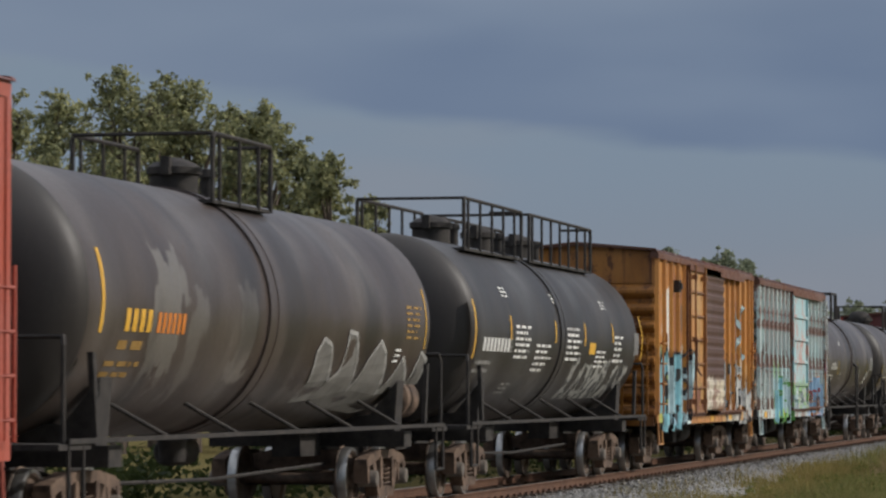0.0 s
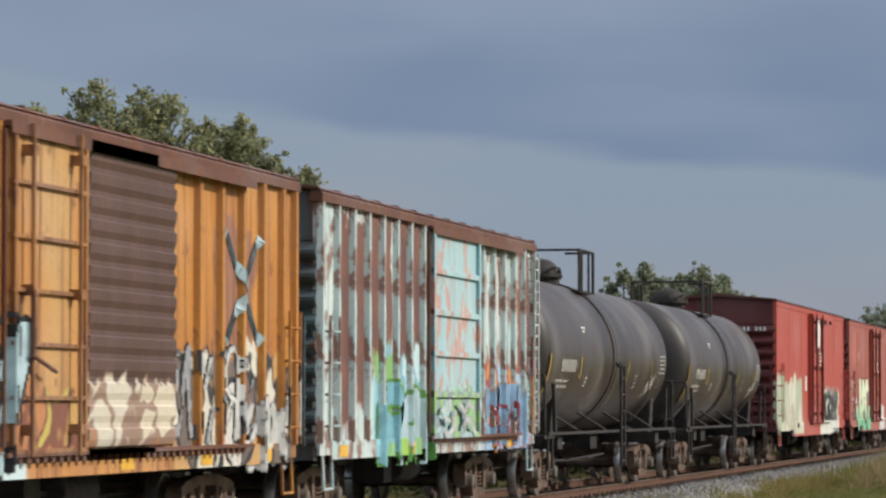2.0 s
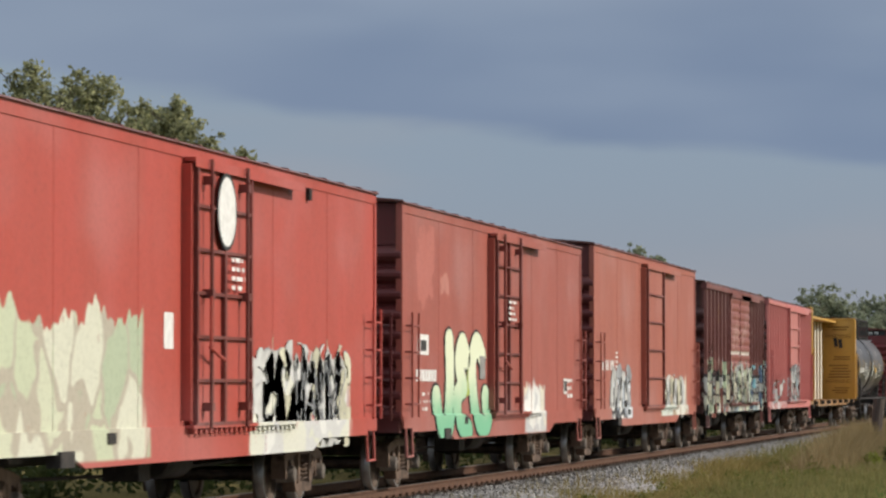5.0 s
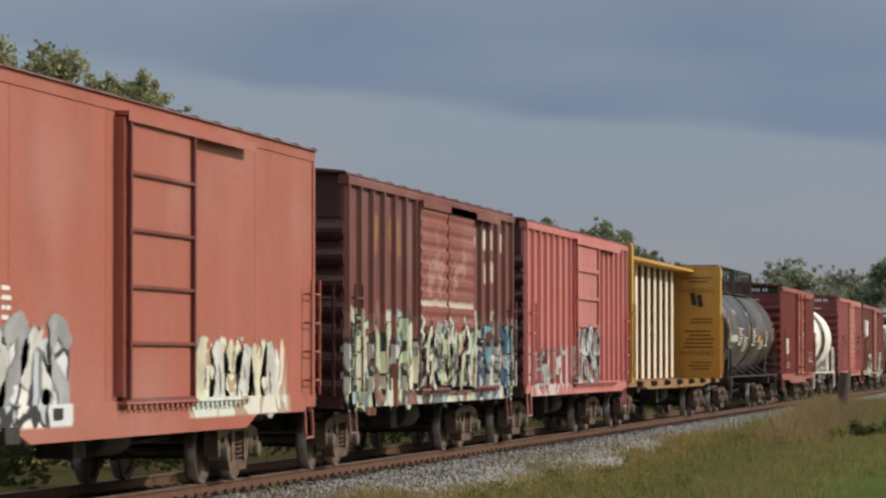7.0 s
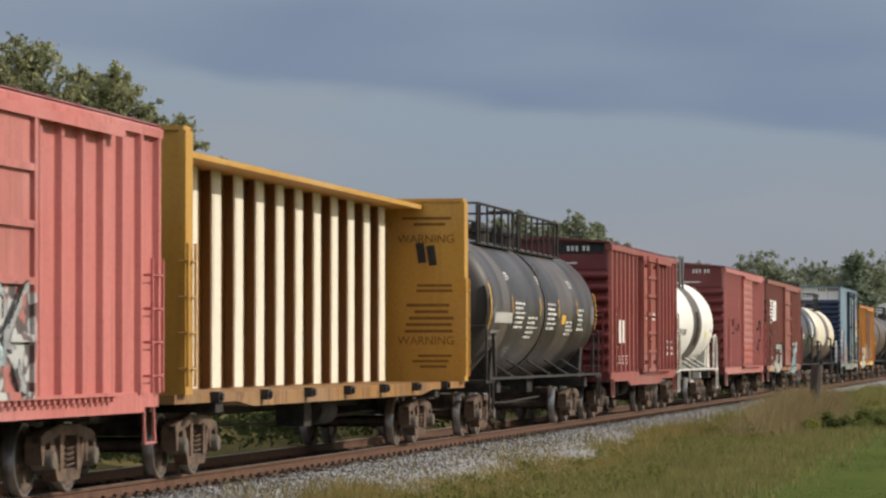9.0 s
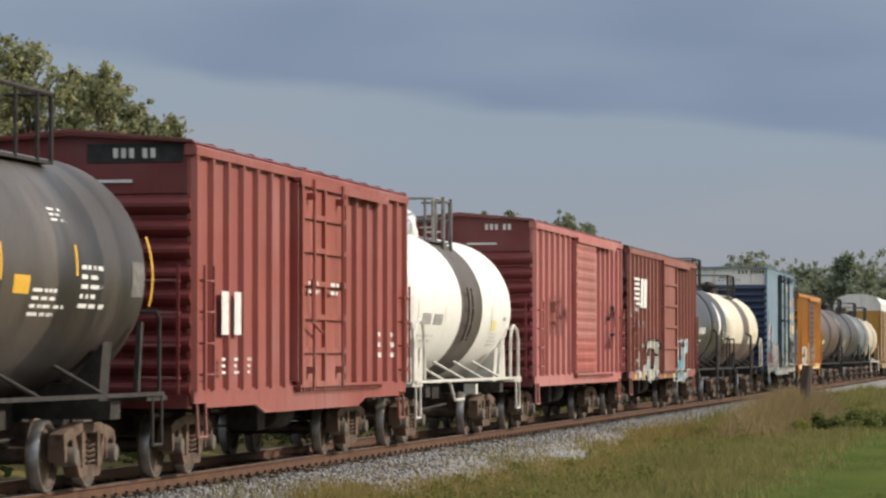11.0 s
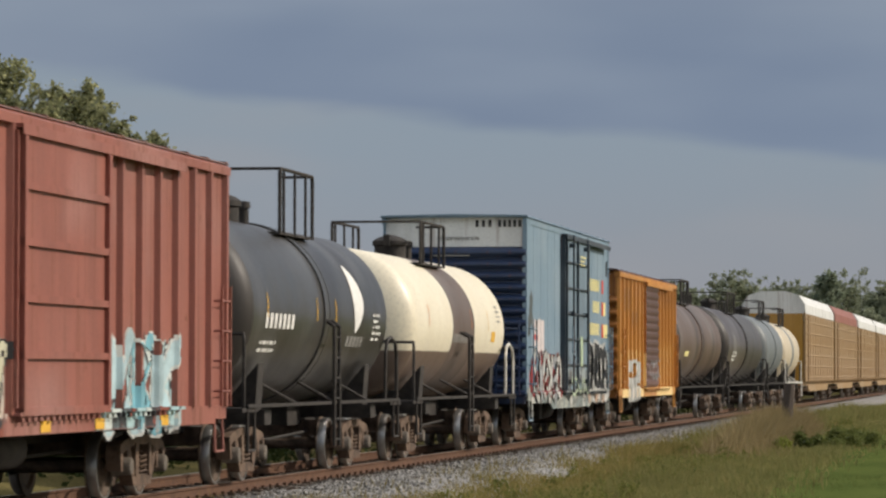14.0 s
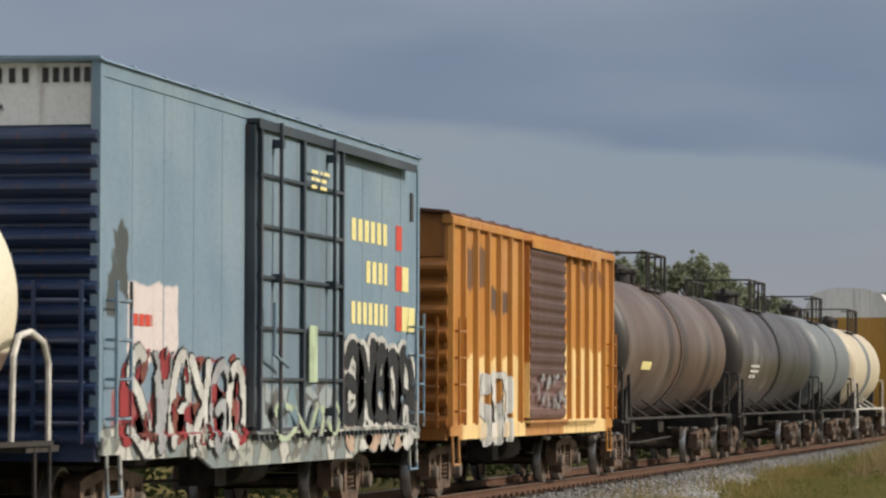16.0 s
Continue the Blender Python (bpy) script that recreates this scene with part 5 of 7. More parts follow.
def graffiti():
    """Fat lettering sprayed along the sides, too wild to read."""
    S = SPRAY
    cars = {round(x, 1): c for c, x in TRAIN}
    def ribs(X0, X1, posts, *doors, shift=0.0):
        return ribbed_side(X1 - X0, posts, doors, shift)
    c, sf = cars[68.5 if 68.5 in cars else 68.4], ribs(68.45, 83.33, 16, (6.3, 9.35), (3.9, 6.15), shift=.3)
    sprayed(c, sf, .55, 4.0, .98, 2.2, 4, (S["cyan"], S["pale_cyan"]), S["black"], 3, .22, .075, .4)
    sprayed(c, sf, .7, 4.0, 1.1, 2.3, 5, (S["black"],), S["black"], 33, .012, .02)
    sprayed(c, sf, 9.7, 12.9, 1.25, 2.15, 5, (S["grey"], S["white"]), S["black"], 4, .055, .03, .14)
    sprayed(c, sf, 12.6, 14.3, .95, 1.6, 3, (S["white"],), S["grey"], 5, .10, .03, .16)
    for a, b in (((11.72, 3.58), (13.13, 2.36)), ((13.12, 3.56), (11.74, 2.34))):
        part("sprayed_cross_stroke", ribbon(Shape(), lambda x, z: (sf(x, z)[0], sf(x, z)[1] - .004, z), (a, b), .13, 40), S["pale_cyan"], c, "faded grey sprayed cross stroke")
    c, sf = cars[84.5 if 84.5 in cars else 84.4], ribs(84.45, 99.4, 17, (6.4, 9.8))
    sprayed(c, sf, 3.6, 6.2, .95, 1.7, 2, (S["cyan"], S["pale_cyan"]), S["green"], 6, .24, .07, .3)
    sprayed(c, sf, 6.9, 9.3, 1.2, 1.6, 3, (S["white"],), S["pale_cyan"], 7, .05, .03, .05)
    sprayed(c, sf, 10.9, 14.0, 1.15, 1.75, 4, (S["blue"],), S["orange"], 8, .34, .03)
    sprayed(c, lambda x, z: (x, sf(x, z)[1] - .012, z), 11.2, 13.8, 1.05, 1.6, 4, (S["red"],), S["red"], 48, .02, .01)
    c, sf = cars[196.0], ribs(196.0, 211.3, 17, (5.6, 10.6))
    sprayed(c, sf, .3, 5.3, 1.0, 2.1, 8, (S["sage"], S["cream"], S["rust"]), S["black"], 9, .13, .03, .14)
    sprayed(c, sf, 5.8, 10.4, 1.25, 2.1, 9, (S["cream"], S["white"], S["sage"]), S["black"], 10, .09, .035, .12)
    sprayed(c, sf, 10.9, 15.0, 1.1, 2.2, 6, (S["white"], S["navy"], S["cyan"]), S["black"], 11, .12, .035, .15)
    c, sf = cars[319.2], ribs(319.2, 336.9, 19, (7.6, 11.2))
    sprayed(c, sf, 3.0, 7.3, .98, 1.9, 6, (S["white"], S["cream"]), S["black"], 12, .13, .045, .2)
    sprayed(c, sf, 1.6, 3.2, .98, 1.4, 4, (S["white"],), S["white"], 34, .03, .02)
    bars(c, "car_number", sf, 1.9, 4.0, 2.3, 2.52, 1, S["white"], 5, .6, .3)
    for x in (1.3, 3.4, 5.6, 8.6, 10.9, 14.0):
        part("reflector_square", Shape().box(x, x + .4, -1.632, -1.626, .94, 1.08), YELLOW, c, "yellow reflector square")
    sprayed(c, sf, 11.6, 14.8, 1.0, 1.9, 3, (S["pale_cyan"], S["cyan"]), S["white"], 13, .17, .05)
    sprayed(c, sf, .6, 2.0, 1.9, 2.8, 1, (S["white"],), S["grey"], 21, .08, .02)
    c, sf = cars.get(383.1) or cars[383.0], ribs(383.05, 398.3, 16, (6.2, 9.6))
    sprayed(c, sf, 2.5, 4.7, .95, 1.75, 5, (S["white"],), S["white"], 35, .2, .02)
    sprayed(c, sf, 6.5, 9.3, 1.4, 1.9, 5, (S["grey"],), S["grey"], 36, .03, .015)
    c = cars[365.9]
    low = lambda x, z: (x, -1.632 if z < 1.17 else -1.592, z)
    sprayed(c, low, .9, 5.6, 1.2, 1.9, 9, (S["red"], S["rust"]), S["red"], 44, .16, .02, .12)
    sprayed(c, lambda x, z: (x, low(x, z)[1] - .016, z), 1.0, 5.6, 1.05, 2.0, 6, (S["white"], S["grey"], S["white"]), S["black"], 14, .105, .03)
    sprayed(c, low, 10.5, 14.6, .95, 1.35, 6, (S["peach"], S["white"]), S["grey"], 37, .15, .02)
    sprayed(c, lambda x, z: (x, low(x, z)[1] - .016, z), 10.6, 14.6, 1.25, 2.15, 5, (S["black"],), S["white"], 15, .17, .11, .5)
    sprayed(c, lambda x, z: (x, -1.76, z), 6.3, 9.6, 1.1, 1.45, 3, (S["sage"],), S["grey"], 39, .05, .02)
    part("paint_drip", Shape().box(8.05, 8.45, -1.765, -1.745, 1.75, 2.45), S["sage"], c, "pale runs of paint on the door")
    part("eave_slot", Shape().box(14.55, 14.72, -1.6, -1.586, 4.05, 4.45), BLACKTXT, c, "black slot under the eave")
    c = cars[135.3]
    sprayed(c, flat(-1.592), 11.8, 17.0, 1.0, 1.95, 9, (S["white"], S["white"], S["cream"]), S["grey"], 16, .30, .02)
    sprayed(c, flat(-1.606), 13.9, 16.9, 1.1, 1.9, 6, (S["grey"],), S["grey"], 31, .006, .014)
    c = cars[176.1]
    sprayed(c, flat(-1.592), 2.6, 5.6, 1.05, 1.9, 4, (S["white"], S["grey"]), S["grey"], 17, .16, .04)
    sprayed(c, flat(-1.592), 11.2, 15.4, 1.05, 1.75, 6, (S["cream"], S["white"]), S["grey"], 18, .2, .02)
    c = cars[302.1]
    sf = ribs(302.1, 317.6, 17, (6.3, 9.8))
    sprayed(c, sf, 2.4, 5.0, 2.1, 2.75, 3, (S["rust"],), S["rust"], 19, .045, .01)
    sprayed(c, sf, 11.9, 13.9, 1.8, 2.7, 2, (S["black"],), S["rust"], 20, .05, .02)
    c = cars[212.9]
    sf = ribs(212.86, 228.2, 18, (6.4, 9.8))
    sprayed(c, sf, 1.5, 5.0, 1.1, 1.8, 4, (S["grey"], S["white"]), S["rust"], 22, .06, .03, .1)
    sprayed(c, sf, 6.9, 9.3, 1.3, 2.3, 3, (S["grey"], S["pale_cyan"]), S["black"], 23, .06, .03, .12)


def fittings():
    """Small hardware that single cars carry."""
    cars = {round(x, 1): c for c, x in TRAIN}
    c3, c4 = cars.get(68.5) or cars[68.4], cars.get(84.5) or cars[84.4]
    part("latch_box", Shape().box(2.25, 2.55, -1.74, -1.6, 3.62, 3.86).box(2.3, 2.5, -1.78, -1.74, 3.68, 3.8), DARK, c3, "black latch box")
    for c, xs in ((c3, (7.6, 10.6, 13.2)), (c4, (1.1, 5.2, 12.4))):
        for x in xs:
            part("reflector_square", Shape().box(x, x + .45, -1.628, -1.622, .95, 1.10), YELLOW, c, "yellow reflector square")
    pale = grainy("chalky_white_ladder", (0.45, 0.5, 0.48), (0.62, 0.66, 0.63), 6.0, .6)
    ladder(c4, "corner_ladder", 14.45, -1.60, 1.2, 4.15, .34, 16, pale)
    part("roof_bracket", Shape().box(14.52, 14.66, -1.64, -1.58, 4.12, 4.28), DARK, cars[135.3], "small dark bracket under the eave")
    for X, x, z in ((156.2, 15.87, 1.48),):
        p = part("notice_frame", Shape().box(x, x + .4, -1.596, -1.588, z, z + .3), WHITE, cars[X], "pale-rimmed notice")
        part("notice_panel", Shape().box(x + .07, x + .33, -1.602, -1.596, z + .05, z + .25), BLACKTXT, p)
    for X in (135.3, 156.2, 176.1):
        c = cars[X]
        part("jacking_pad", Shape().box(3.2, 3.7, -1.66, -1.5, .78, .95), DARK, c)
        part("defect_card_holder", Shape().box(5.0, 5.3, -1.64, -1.6, 1.0, 1.12), DARK, c)


def end_marks(car, zt, mat, size, band=None, big=False):
    """Stencilled marks on the upper panel of the near end."""
    x = 0.068
    if band:
        part("end_band", Shape().box(x, x + .012, -1.45, -.2, zt - .22, zt + .02), band, car)
        x -= .006
    w = .105 if big else .1
    h = .15 if big else .125
    y = -.46 if big else -.55
    for i in range(9 if big else 6):
        if i == 3:
            y -= w * .7
            continue
        part("end_mark", Shape().box(x - .006, x, y - w * .62, y, zt - .04 - h, zt - .04), mat, car)
        y -= w * (1.35 if big and i < 3 else 1.05)
    if big:
        cu = bpy.data.curves.new("height_notice", "FONT")
        cu.body, cu.size, cu.align_x, cu.extrude = "EXCESS HEIGHT CAR", .095, "CENTER", .003
        cu.materials.append(mat)
        ob = tagged(new("height_notice", cu), "small black stencilled height notice")
        ob.parent = car
        ob.matrix_basis = pose(x, -.1, zt - .47, 90, 0, -90)
        part("end_notice", Shape().box(-.075, -.068, -.35, .45, zt - .83, zt - .80), GREYTXT, car)
    else:
        part("end_notice", Shape().box(x - .006, x, -.80, -.15, zt - .48, zt - .44), mat, car)


# black and pale tank cars
def black(name, base=(0.042, 0.035, 0.032), alt=(0.066, 0.053, 0.046), rust=.12, rough=.40, dust_sheen=.55, **kw):
    return paint(name, base, alt, rust, (0.10, 0.065, 0.045), rough, streak=.10, chalk=.5, sheen=.35, dust_sheen=dust_sheen, dents=10.0, **kw)


def lines(car, r, zc, x0, x1, z0, z1, rows, mat, seed, chars=0.0, fill=.85):
    bars(car, "stencil_line", barrel(r, zc), x0, x1, z0, z1, rows, mat, seed, .58 if chars else fill, chars)


FLAME = grainy("dull_white_spray", (0.26, 0.25, 0.235), (0.42, 0.41, 0.39), 3.0, .6, .03)


FLAMES = (
    ((10.63, 1.72), (10.36, 2.1), (10.59, 2.27), (11.0, 2.2), (11.53, 1.75)),
    ((11.58, 1.75), (11.88, 1.86), (11.83, 2.38), (12.26, 2.35), (12.97, 1.63)),
    ((12.97, 1.63), (13.23, 2.06), (13.66, 2.28), (14.07, 2.13), (14.78, 1.56)),
    ((14.78, 1.56), (15.16, 2.08), (15.57, 1.92), (16.05, 1.68)),
    ((16.05, 1.68), (16.19, 2.16), (16.66, 2.06), (16.76, 1.72)),
)


def tank_cars():
    r, zc = 1.46, 2.56
    # first three pale patches are dent highlights put into the coat
    k1 = black("sooty_brown_black_tank", (0.049, 0.036, 0.031), (0.072, 0.054, 0.046), .18, .36, .35, patches=((3.3, 4.3, 1.7, 3.1, (0.15, 0.135, 0.12), 1.3), (4.6, 5.2, 1.5, 2.6, (0.12, 0.105, 0.095), 1.2), (6.6, 7.4, 1.7, 2.9, (0.17, 0.15, 0.135), 1.2), (9.0, 16.5, 1.0, 1.7, (0.10, 0.085, 0.075), .8)))
    # darker than the barrels: the near heads carry their shade in the paint
    hd = black("shaded_black_tank_head", (0.018, 0.016, 0.016), (0.035, 0.03, 0.028), .1, .5, .15)
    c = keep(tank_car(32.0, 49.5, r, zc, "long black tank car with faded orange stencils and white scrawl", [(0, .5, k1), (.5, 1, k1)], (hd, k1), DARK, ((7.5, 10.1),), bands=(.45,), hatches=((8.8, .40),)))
    stripe(c, r, zc, 1.5, 2.2, 3.05, YELLOW)
    stripe(c, r, zc, 16.3, 2.2, 3.05, YELLOW, .06)
    lines(c, r, zc, 2.3, 3.3, 2.20, 2.48, 1, YELLOW, 3, .25)
    lines(c, r, zc, 3.42, 4.5, 2.20, 2.46, 1, ORANGE, 3, .18)
    lines(c, r, zc, 2.2, 3.3, 2.03, 2.14, 1, OCHRE, 5)
    lines(c, r, zc, 2.0, 3.3, 1.72, 1.94, 2, OCHRE, 6)
    lines(c, r, zc, 15.1, 16.1, 2.3, 2.8, 6, OCHRE, 6)
    lines(c, r, zc, 14.6, 15.0, 1.98, 2.2, 3, WHITE, 6)
    sf = barrel(r, zc, .008)
    # flames: a thin misted body with a brighter rim
    mist = grainy("thin_grey_spray", (0.13, 0.122, 0.112), (0.21, 0.20, 0.185), 3.0, .6, .03)
    for outline in FLAMES:
        (xa, za), (xb, zb) = outline[0], outline[-1]
        tip = max(outline, key=lambda p: p[1])
        k_ = outline.index(tip)
        left, right = list(outline[:k_ + 1]), list(outline[k_:][::-1])
        def along(line, f):
            q = f * (len(line) - 1)
            j = min(int(q), len(line) - 2)
            return tuple(line[j][c_] + (line[j + 1][c_] - line[j][c_]) * (q - j) for c_ in (0, 1))
        g = Shape()
        rows = [((xa - .15, za - .25), (xb - .15, zb - .25))] + [(along(left, i / 8), along(right, i / 8)) for i in range(9)]
        for (p, q), (p2, q2) in zip(rows, rows[1:]):
            g.add([sf(*p), sf(*q), sf(*q2), sf(*p2)], [(0, 1, 2, 3)])
        body = part("sprayed_flame", g, mist, c, "dull white sprayed flame")
        part("flame_rim", ribbon(Shape(), barrel(r, zc, .013), outline, .055, 4), FLAME, body)
    part("gas_bottle", Shape().lathe([(0, 0), (0, .2), (.06, .28), (.75, .28), (.8, .2), (.8, 0)], 0, (15.9, -1.0, 1.5), 18), FRAME, c, smooth=True)

    k2 = black("clean_black_tank", (0.042, 0.038, 0.037), (0.058, 0.051, 0.048), .05, .42, .15)
    gt = black("black_tank_with_grey_tag", (0.030, 0.027, 0.026), (0.042, 0.036, 0.034), .05, .42, .12, tags=((9.5, 15.5, 1.45, 2.0, ((0.045, 0.042, 0.04), (0.05, 0.05, 0.05), (0.06, 0.06, 0.06), (0.33, 0.33, 0.31)), .5),))
    for X0, X1, mt, soot in ((50.9, 67.9, gt, False), (253.7, 271.0, black("dusty_black_tank", (0.027, 0.025, 0.024), (0.044, 0.037, 0.033), .12, .38, .40, patches=((2.3, 3.2, .5, 4.6, (0.11, 0.092, 0.078), .25), (7.2, 8.0, .5, 4.6, (0.085, 0.072, 0.062), .5), (10.4, 12.6, .5, 4.6, (0.09, 0.075, 0.064), .5), (14.4, 15.2, .5, 4.6, (0.07, 0.06, 0.053), .5))), True)):
        c = keep(tank_car(X0, X1, r, zc, ("dusty " if soot else "") + "black tank car with yellow stripes, white stencils and railed platform", [(0, .5, mt), (.5, 1, mt)], (hd, mt), DARK, ((2.8, 7.5), (8.2, 14.3)), bands=(.47,), hatches=((4.3, .42), (8.0, .36), (11.4, .38))))
        L = X1 - X0
        for x, z0, z1 in ((0.85, 2.1, 3.0), (3.6, 2.42, 2.8), (7.5, 2.42, 2.8), (10.35, 2.4, 2.8), (13.3, 2.5, 2.85), (16.7, 2.2, 3.05)):
            stripe(c, r, zc, x, z0, z1, YELLOW)
        lines(c, r, zc, 1.5, 3.7, 2.2, 2.45, 1, WHITE, 3, .27)
        lines(c, r, zc, 1.2, 2.8, 1.85, 2.1, 2, GREYTXT, 4)
        lines(c, r, zc, 4.0, 5.6, 2.1, 2.68, 6, WHITE, 5)
        lines(c, r, zc, 5.8, 7.3, 1.9, 2.4, 5, WHITE, 6)
        lines(c, r, zc, 8.6, 10.2, 2.1, 2.72, 6, WHITE, 7)
        lines(c, r, zc, 11.6, 13.0, 2.0, 2.35, 4, WHITE, 8)
        lines(c, r, zc, 13.5, 14.7, 2.1, 2.65, 5, WHITE, 9)
        lines(c, r, zc, 4.0, 5.0, 1.55, 1.75, 3, GREYTXT, 12)
        bars(c, "yellow_placard", barrel(r, zc), 10.85, 11.45, 2.24, 2.48, 1, YELLOW, 1, 1, .6)
        bars(c, "grey_placard", barrel(r, zc), 15.75, 16.3, 2.25, 2.75, 1, grainy("dull_placard_paint", (0.12, 0.115, 0.11), (0.20, 0.19, 0.18), 9.0, .6, .05), 1, 1, .55)
        for x in (3.3, 7.7, 12.6):
            lines(c, r, zc, x, x + .7, 3.08, 3.26, 3, WHITE, int(x))
        if soot:
            g = Shape()
            ribbon(g, barrel(r, zc, .008), ((.95, 2.7), (1.0, 2.3), (1.2, 2.5), (1.35, 2.3), (1.4, 2.6), (1.6, 2.4)), .05)
            part("white_scrawl", g, GREYTXT, c)
    k5 = black("brown_black_tank", (0.050, 0.037, 0.032), (0.070, 0.053, 0.045), .15, .36)
    for X0, X1 in ((101.0, 116.9), (118.6, 133.9)):
        c = keep(tank_car(X0, X1, 1.44, 2.56, "brownish black tank car with a domed hatch and pale stencils", [(0, .5, k5), (.5, 1, k5)], (hd, k5), DARK, ((7.3, 8.9),), bands=(.5,), hatches=((7.6, .52),), saddles=.505, dome=True))
        lines(c, 1.44, 2.56, 2.2, 3.75, 2.2, 2.46, 1, PALETXT, 3, .19)
        lines(c, 1.44, 2.56, 1.9, 3.7, 1.9, 2.1, 2, PALETXT, 3)
        lines(c, 1.44, 2.56, 4.9, 5.3, 1.95, 2.15, 3, PALETXT, 8)
        lines(c, 1.44, 2.56, 4.6, 5.1, 2.95, 3.08, 2, WHITE, 9)
        lines(c, 1.44, 2.56, 10.8, 11.3, 1.95, 2.25, 4, GREYTXT, 4)
        lines(c, 1.44, 2.56, 14.1, 14.3, 1.95, 2.2, 3, GREYTXT, 11)
        stripe(c, 1.44, 2.56, 1.0, 1.75, 2.52, DULLYEL, .1)
        stripe(c, 1.44, 2.56, 4.25, 2.1, 2.5, DULLYEL, .09)
        stripe(c, 1.44, 2.56, 9.85, 2.1, 2.5, DULLYEL, .07)
        stripe(c, 1.44, 2.56, 12.95, 2.2, 2.6, DULLYEL, .07)
        bars(c, "grey_placard", barrel(1.44, 2.56), X1 - X0 - 1.95, X1 - X0 - 1.1, 2.25, 2.68, 5, GREYTXT, 1, .95, .9)
        part("white_scrawl", ribbon(Shape(), barrel(1.44, 2.56, .008), ((12.5, 1.8), (12.7, 2.1), (12.9, 1.85), (13.2, 2.2), (13.3, 1.95), (13.5, 2.3)), .07), PALETXT, c, "small pale sprayed scrawl")
    # white tank car with a dark belt
    wt = paint("cream_white_tank", (0.87, 0.86, 0.82), (0.84, 0.82, 0.76), .01, streak=.02, rough=.4)
    bt = paint("grey_belt", (0.105, 0.088, 0.075), None, .1)
    wr = grainy("dirty_white_rails", (0.5, 0.48, 0.43), (0.7, 0.68, 0.62), 5.0, .5)
    gs = grainy("grey_galvanised_rails", (0.13, 0.125, 0.12), (0.24, 0.23, 0.22), 6.0, .55)
    c = keep(tank_car(288.2, 301.0, 1.42, 2.52, "short white tank car with a grey belt and white rails", [(0, .43, wt), (.43, .66, bt), (.66, 1, wt)], (wt, wt), wr, ((5.7, 7.6),), curved=True, gear=wr, deck=gs))
    faint = grainy("faint_grey_stencil", (0.50, 0.50, 0.47), (0.62, 0.61, 0.57), 9.0, .6, .05)
    buff = grainy("faded_buff_stripe", (0.66, 0.60, 0.46), (0.74, 0.69, 0.55), 9.0, .6, .05)
    lines(c, 1.42, 2.52, 1.6, 2.5, 2.12, 2.36, 1, GREYTXT, 3, .24)
    lines(c, 1.42, 2.52, 2.75, 3.7, 2.12, 2.36, 1, GREYTXT, 3, .21)
    lines(c, 1.42, 2.52, 1.4, 3.4, 1.80, 1.98, 2, faint, 5)
    lines(c, 1.42, 2.52, 10.9, 11.5, 2.28, 2.36, 1, GREYTXT, 3)
    lines(c, 1.42, 2.52, 9.6, 10.8, 1.75, 2.05, 4, faint, 7)
    for x, z0, z1 in ((1.1, 2.05, 2.6), (3.92, 2.2, 2.5), (9.43, 2.2, 2.6)):
        stripe(c, 1.42, 2.52, x, z0, z1, buff, .06)
    bars(c, "faded_placard", barrel(1.42, 2.52), 9.5, 10.1, 2.05, 2.3, 1, PALEYEL, 1, 1, .6)
    # ladder up the belt
    sf = barrel(1.42, 2.52, .07)
    lad = part("belt_ladder", Shape().path([sf(6.15, 1.9 + .12 * q) for q in range(9)], .022), bt, c, "short steel ladder on the grey belt")
    part("ladder_stile", Shape().path([sf(6.62, 1.9 + .12 * q) for q in range(9)], .022), bt, lad)
    for q in range(4):
        z = 1.95 + .27 * q
        part("rung", Shape().rod(sf(6.15, z), sf(6.62, z), .017, 6), bt, lad)
    # hatch wrapped in crumpled white sheeting
    bag = Shape().lathe([(-.25, .50), (-.1, .53), (.05, .52), (.18, .52), (.3, .49), (.4, .42), (.48, .28), (.52, .12), (.525, .001)], 2, (0, 0, 0), 36)
    bag.v = [tuple(Vector(p) * (1 + .16 * noise.noise(Vector(p) * 3.1) + .07 * noise.noise(Vector(p) * 8.0)) + Vector((5.9, 0, 3.9))) for p in bag.v]
    part("wrapped_hatch", bag, paint("white_sheeting", (0.82, 0.82, 0.80), (0.74, 0.74, 0.73), .01, streak=.03, rough=.6), c, "hatch wrapped in crumpled white sheeting")
    for x in (6.6, 7.5):
        part("rail_ladder", Shape().rod((x, -.9, 3.6), (x, -.9, 4.62), .035, 8).rod((x, -.55, 3.7), (x, -.55, 4.62), .03, 8).rod((x, -.9, 4.2), (x, .9, 4.2), .03, 8), gs, c)
    for a, sx in ((11.9, -1), (.95, 1)):
        part("end_bracket", Shape().prism([(a, 1.1), (a + sx * .9, 1.1), (a + sx * .55, 1.95), (a + sx * .15, 1.9)], 1, -1.3, -1.2), wr, c)
    part("brake_gear_box", Shape().box(.35, .75, -1.35, -.9, 1.15, 1.55).rod((.55, -1.4, 1.35), (.55, -1.2, 1.35), .17, 14), wr, c)
    part("white_valve_box", Shape().box(6.95, 7.2, -1.48, -1.25, .84, 1.04), wr, c)
    part("brake_pipe", Shape().path([(4.2, -1.45, 1.08), (5.6, -1.3, .75), (6.6, -1.3, .75)], .03), wr, c)
    # black and cream pair
    bk = black("matt_black_tank", (0.040, 0.039, 0.038), (0.052, 0.049, 0.046), .04, .30, .2)
    c = keep(tank_car(338.4, 350.9, 1.42, 2.52, "short black tank car with white stencils and a pale emblem", [(0, .5, bk), (.5, 1, bk)], (hd, bk), DARK, ((5.4, 7.9),), bands=(.5,), hatches=((5.0, .4),), curved=True, saddles=.5, hh=.82))
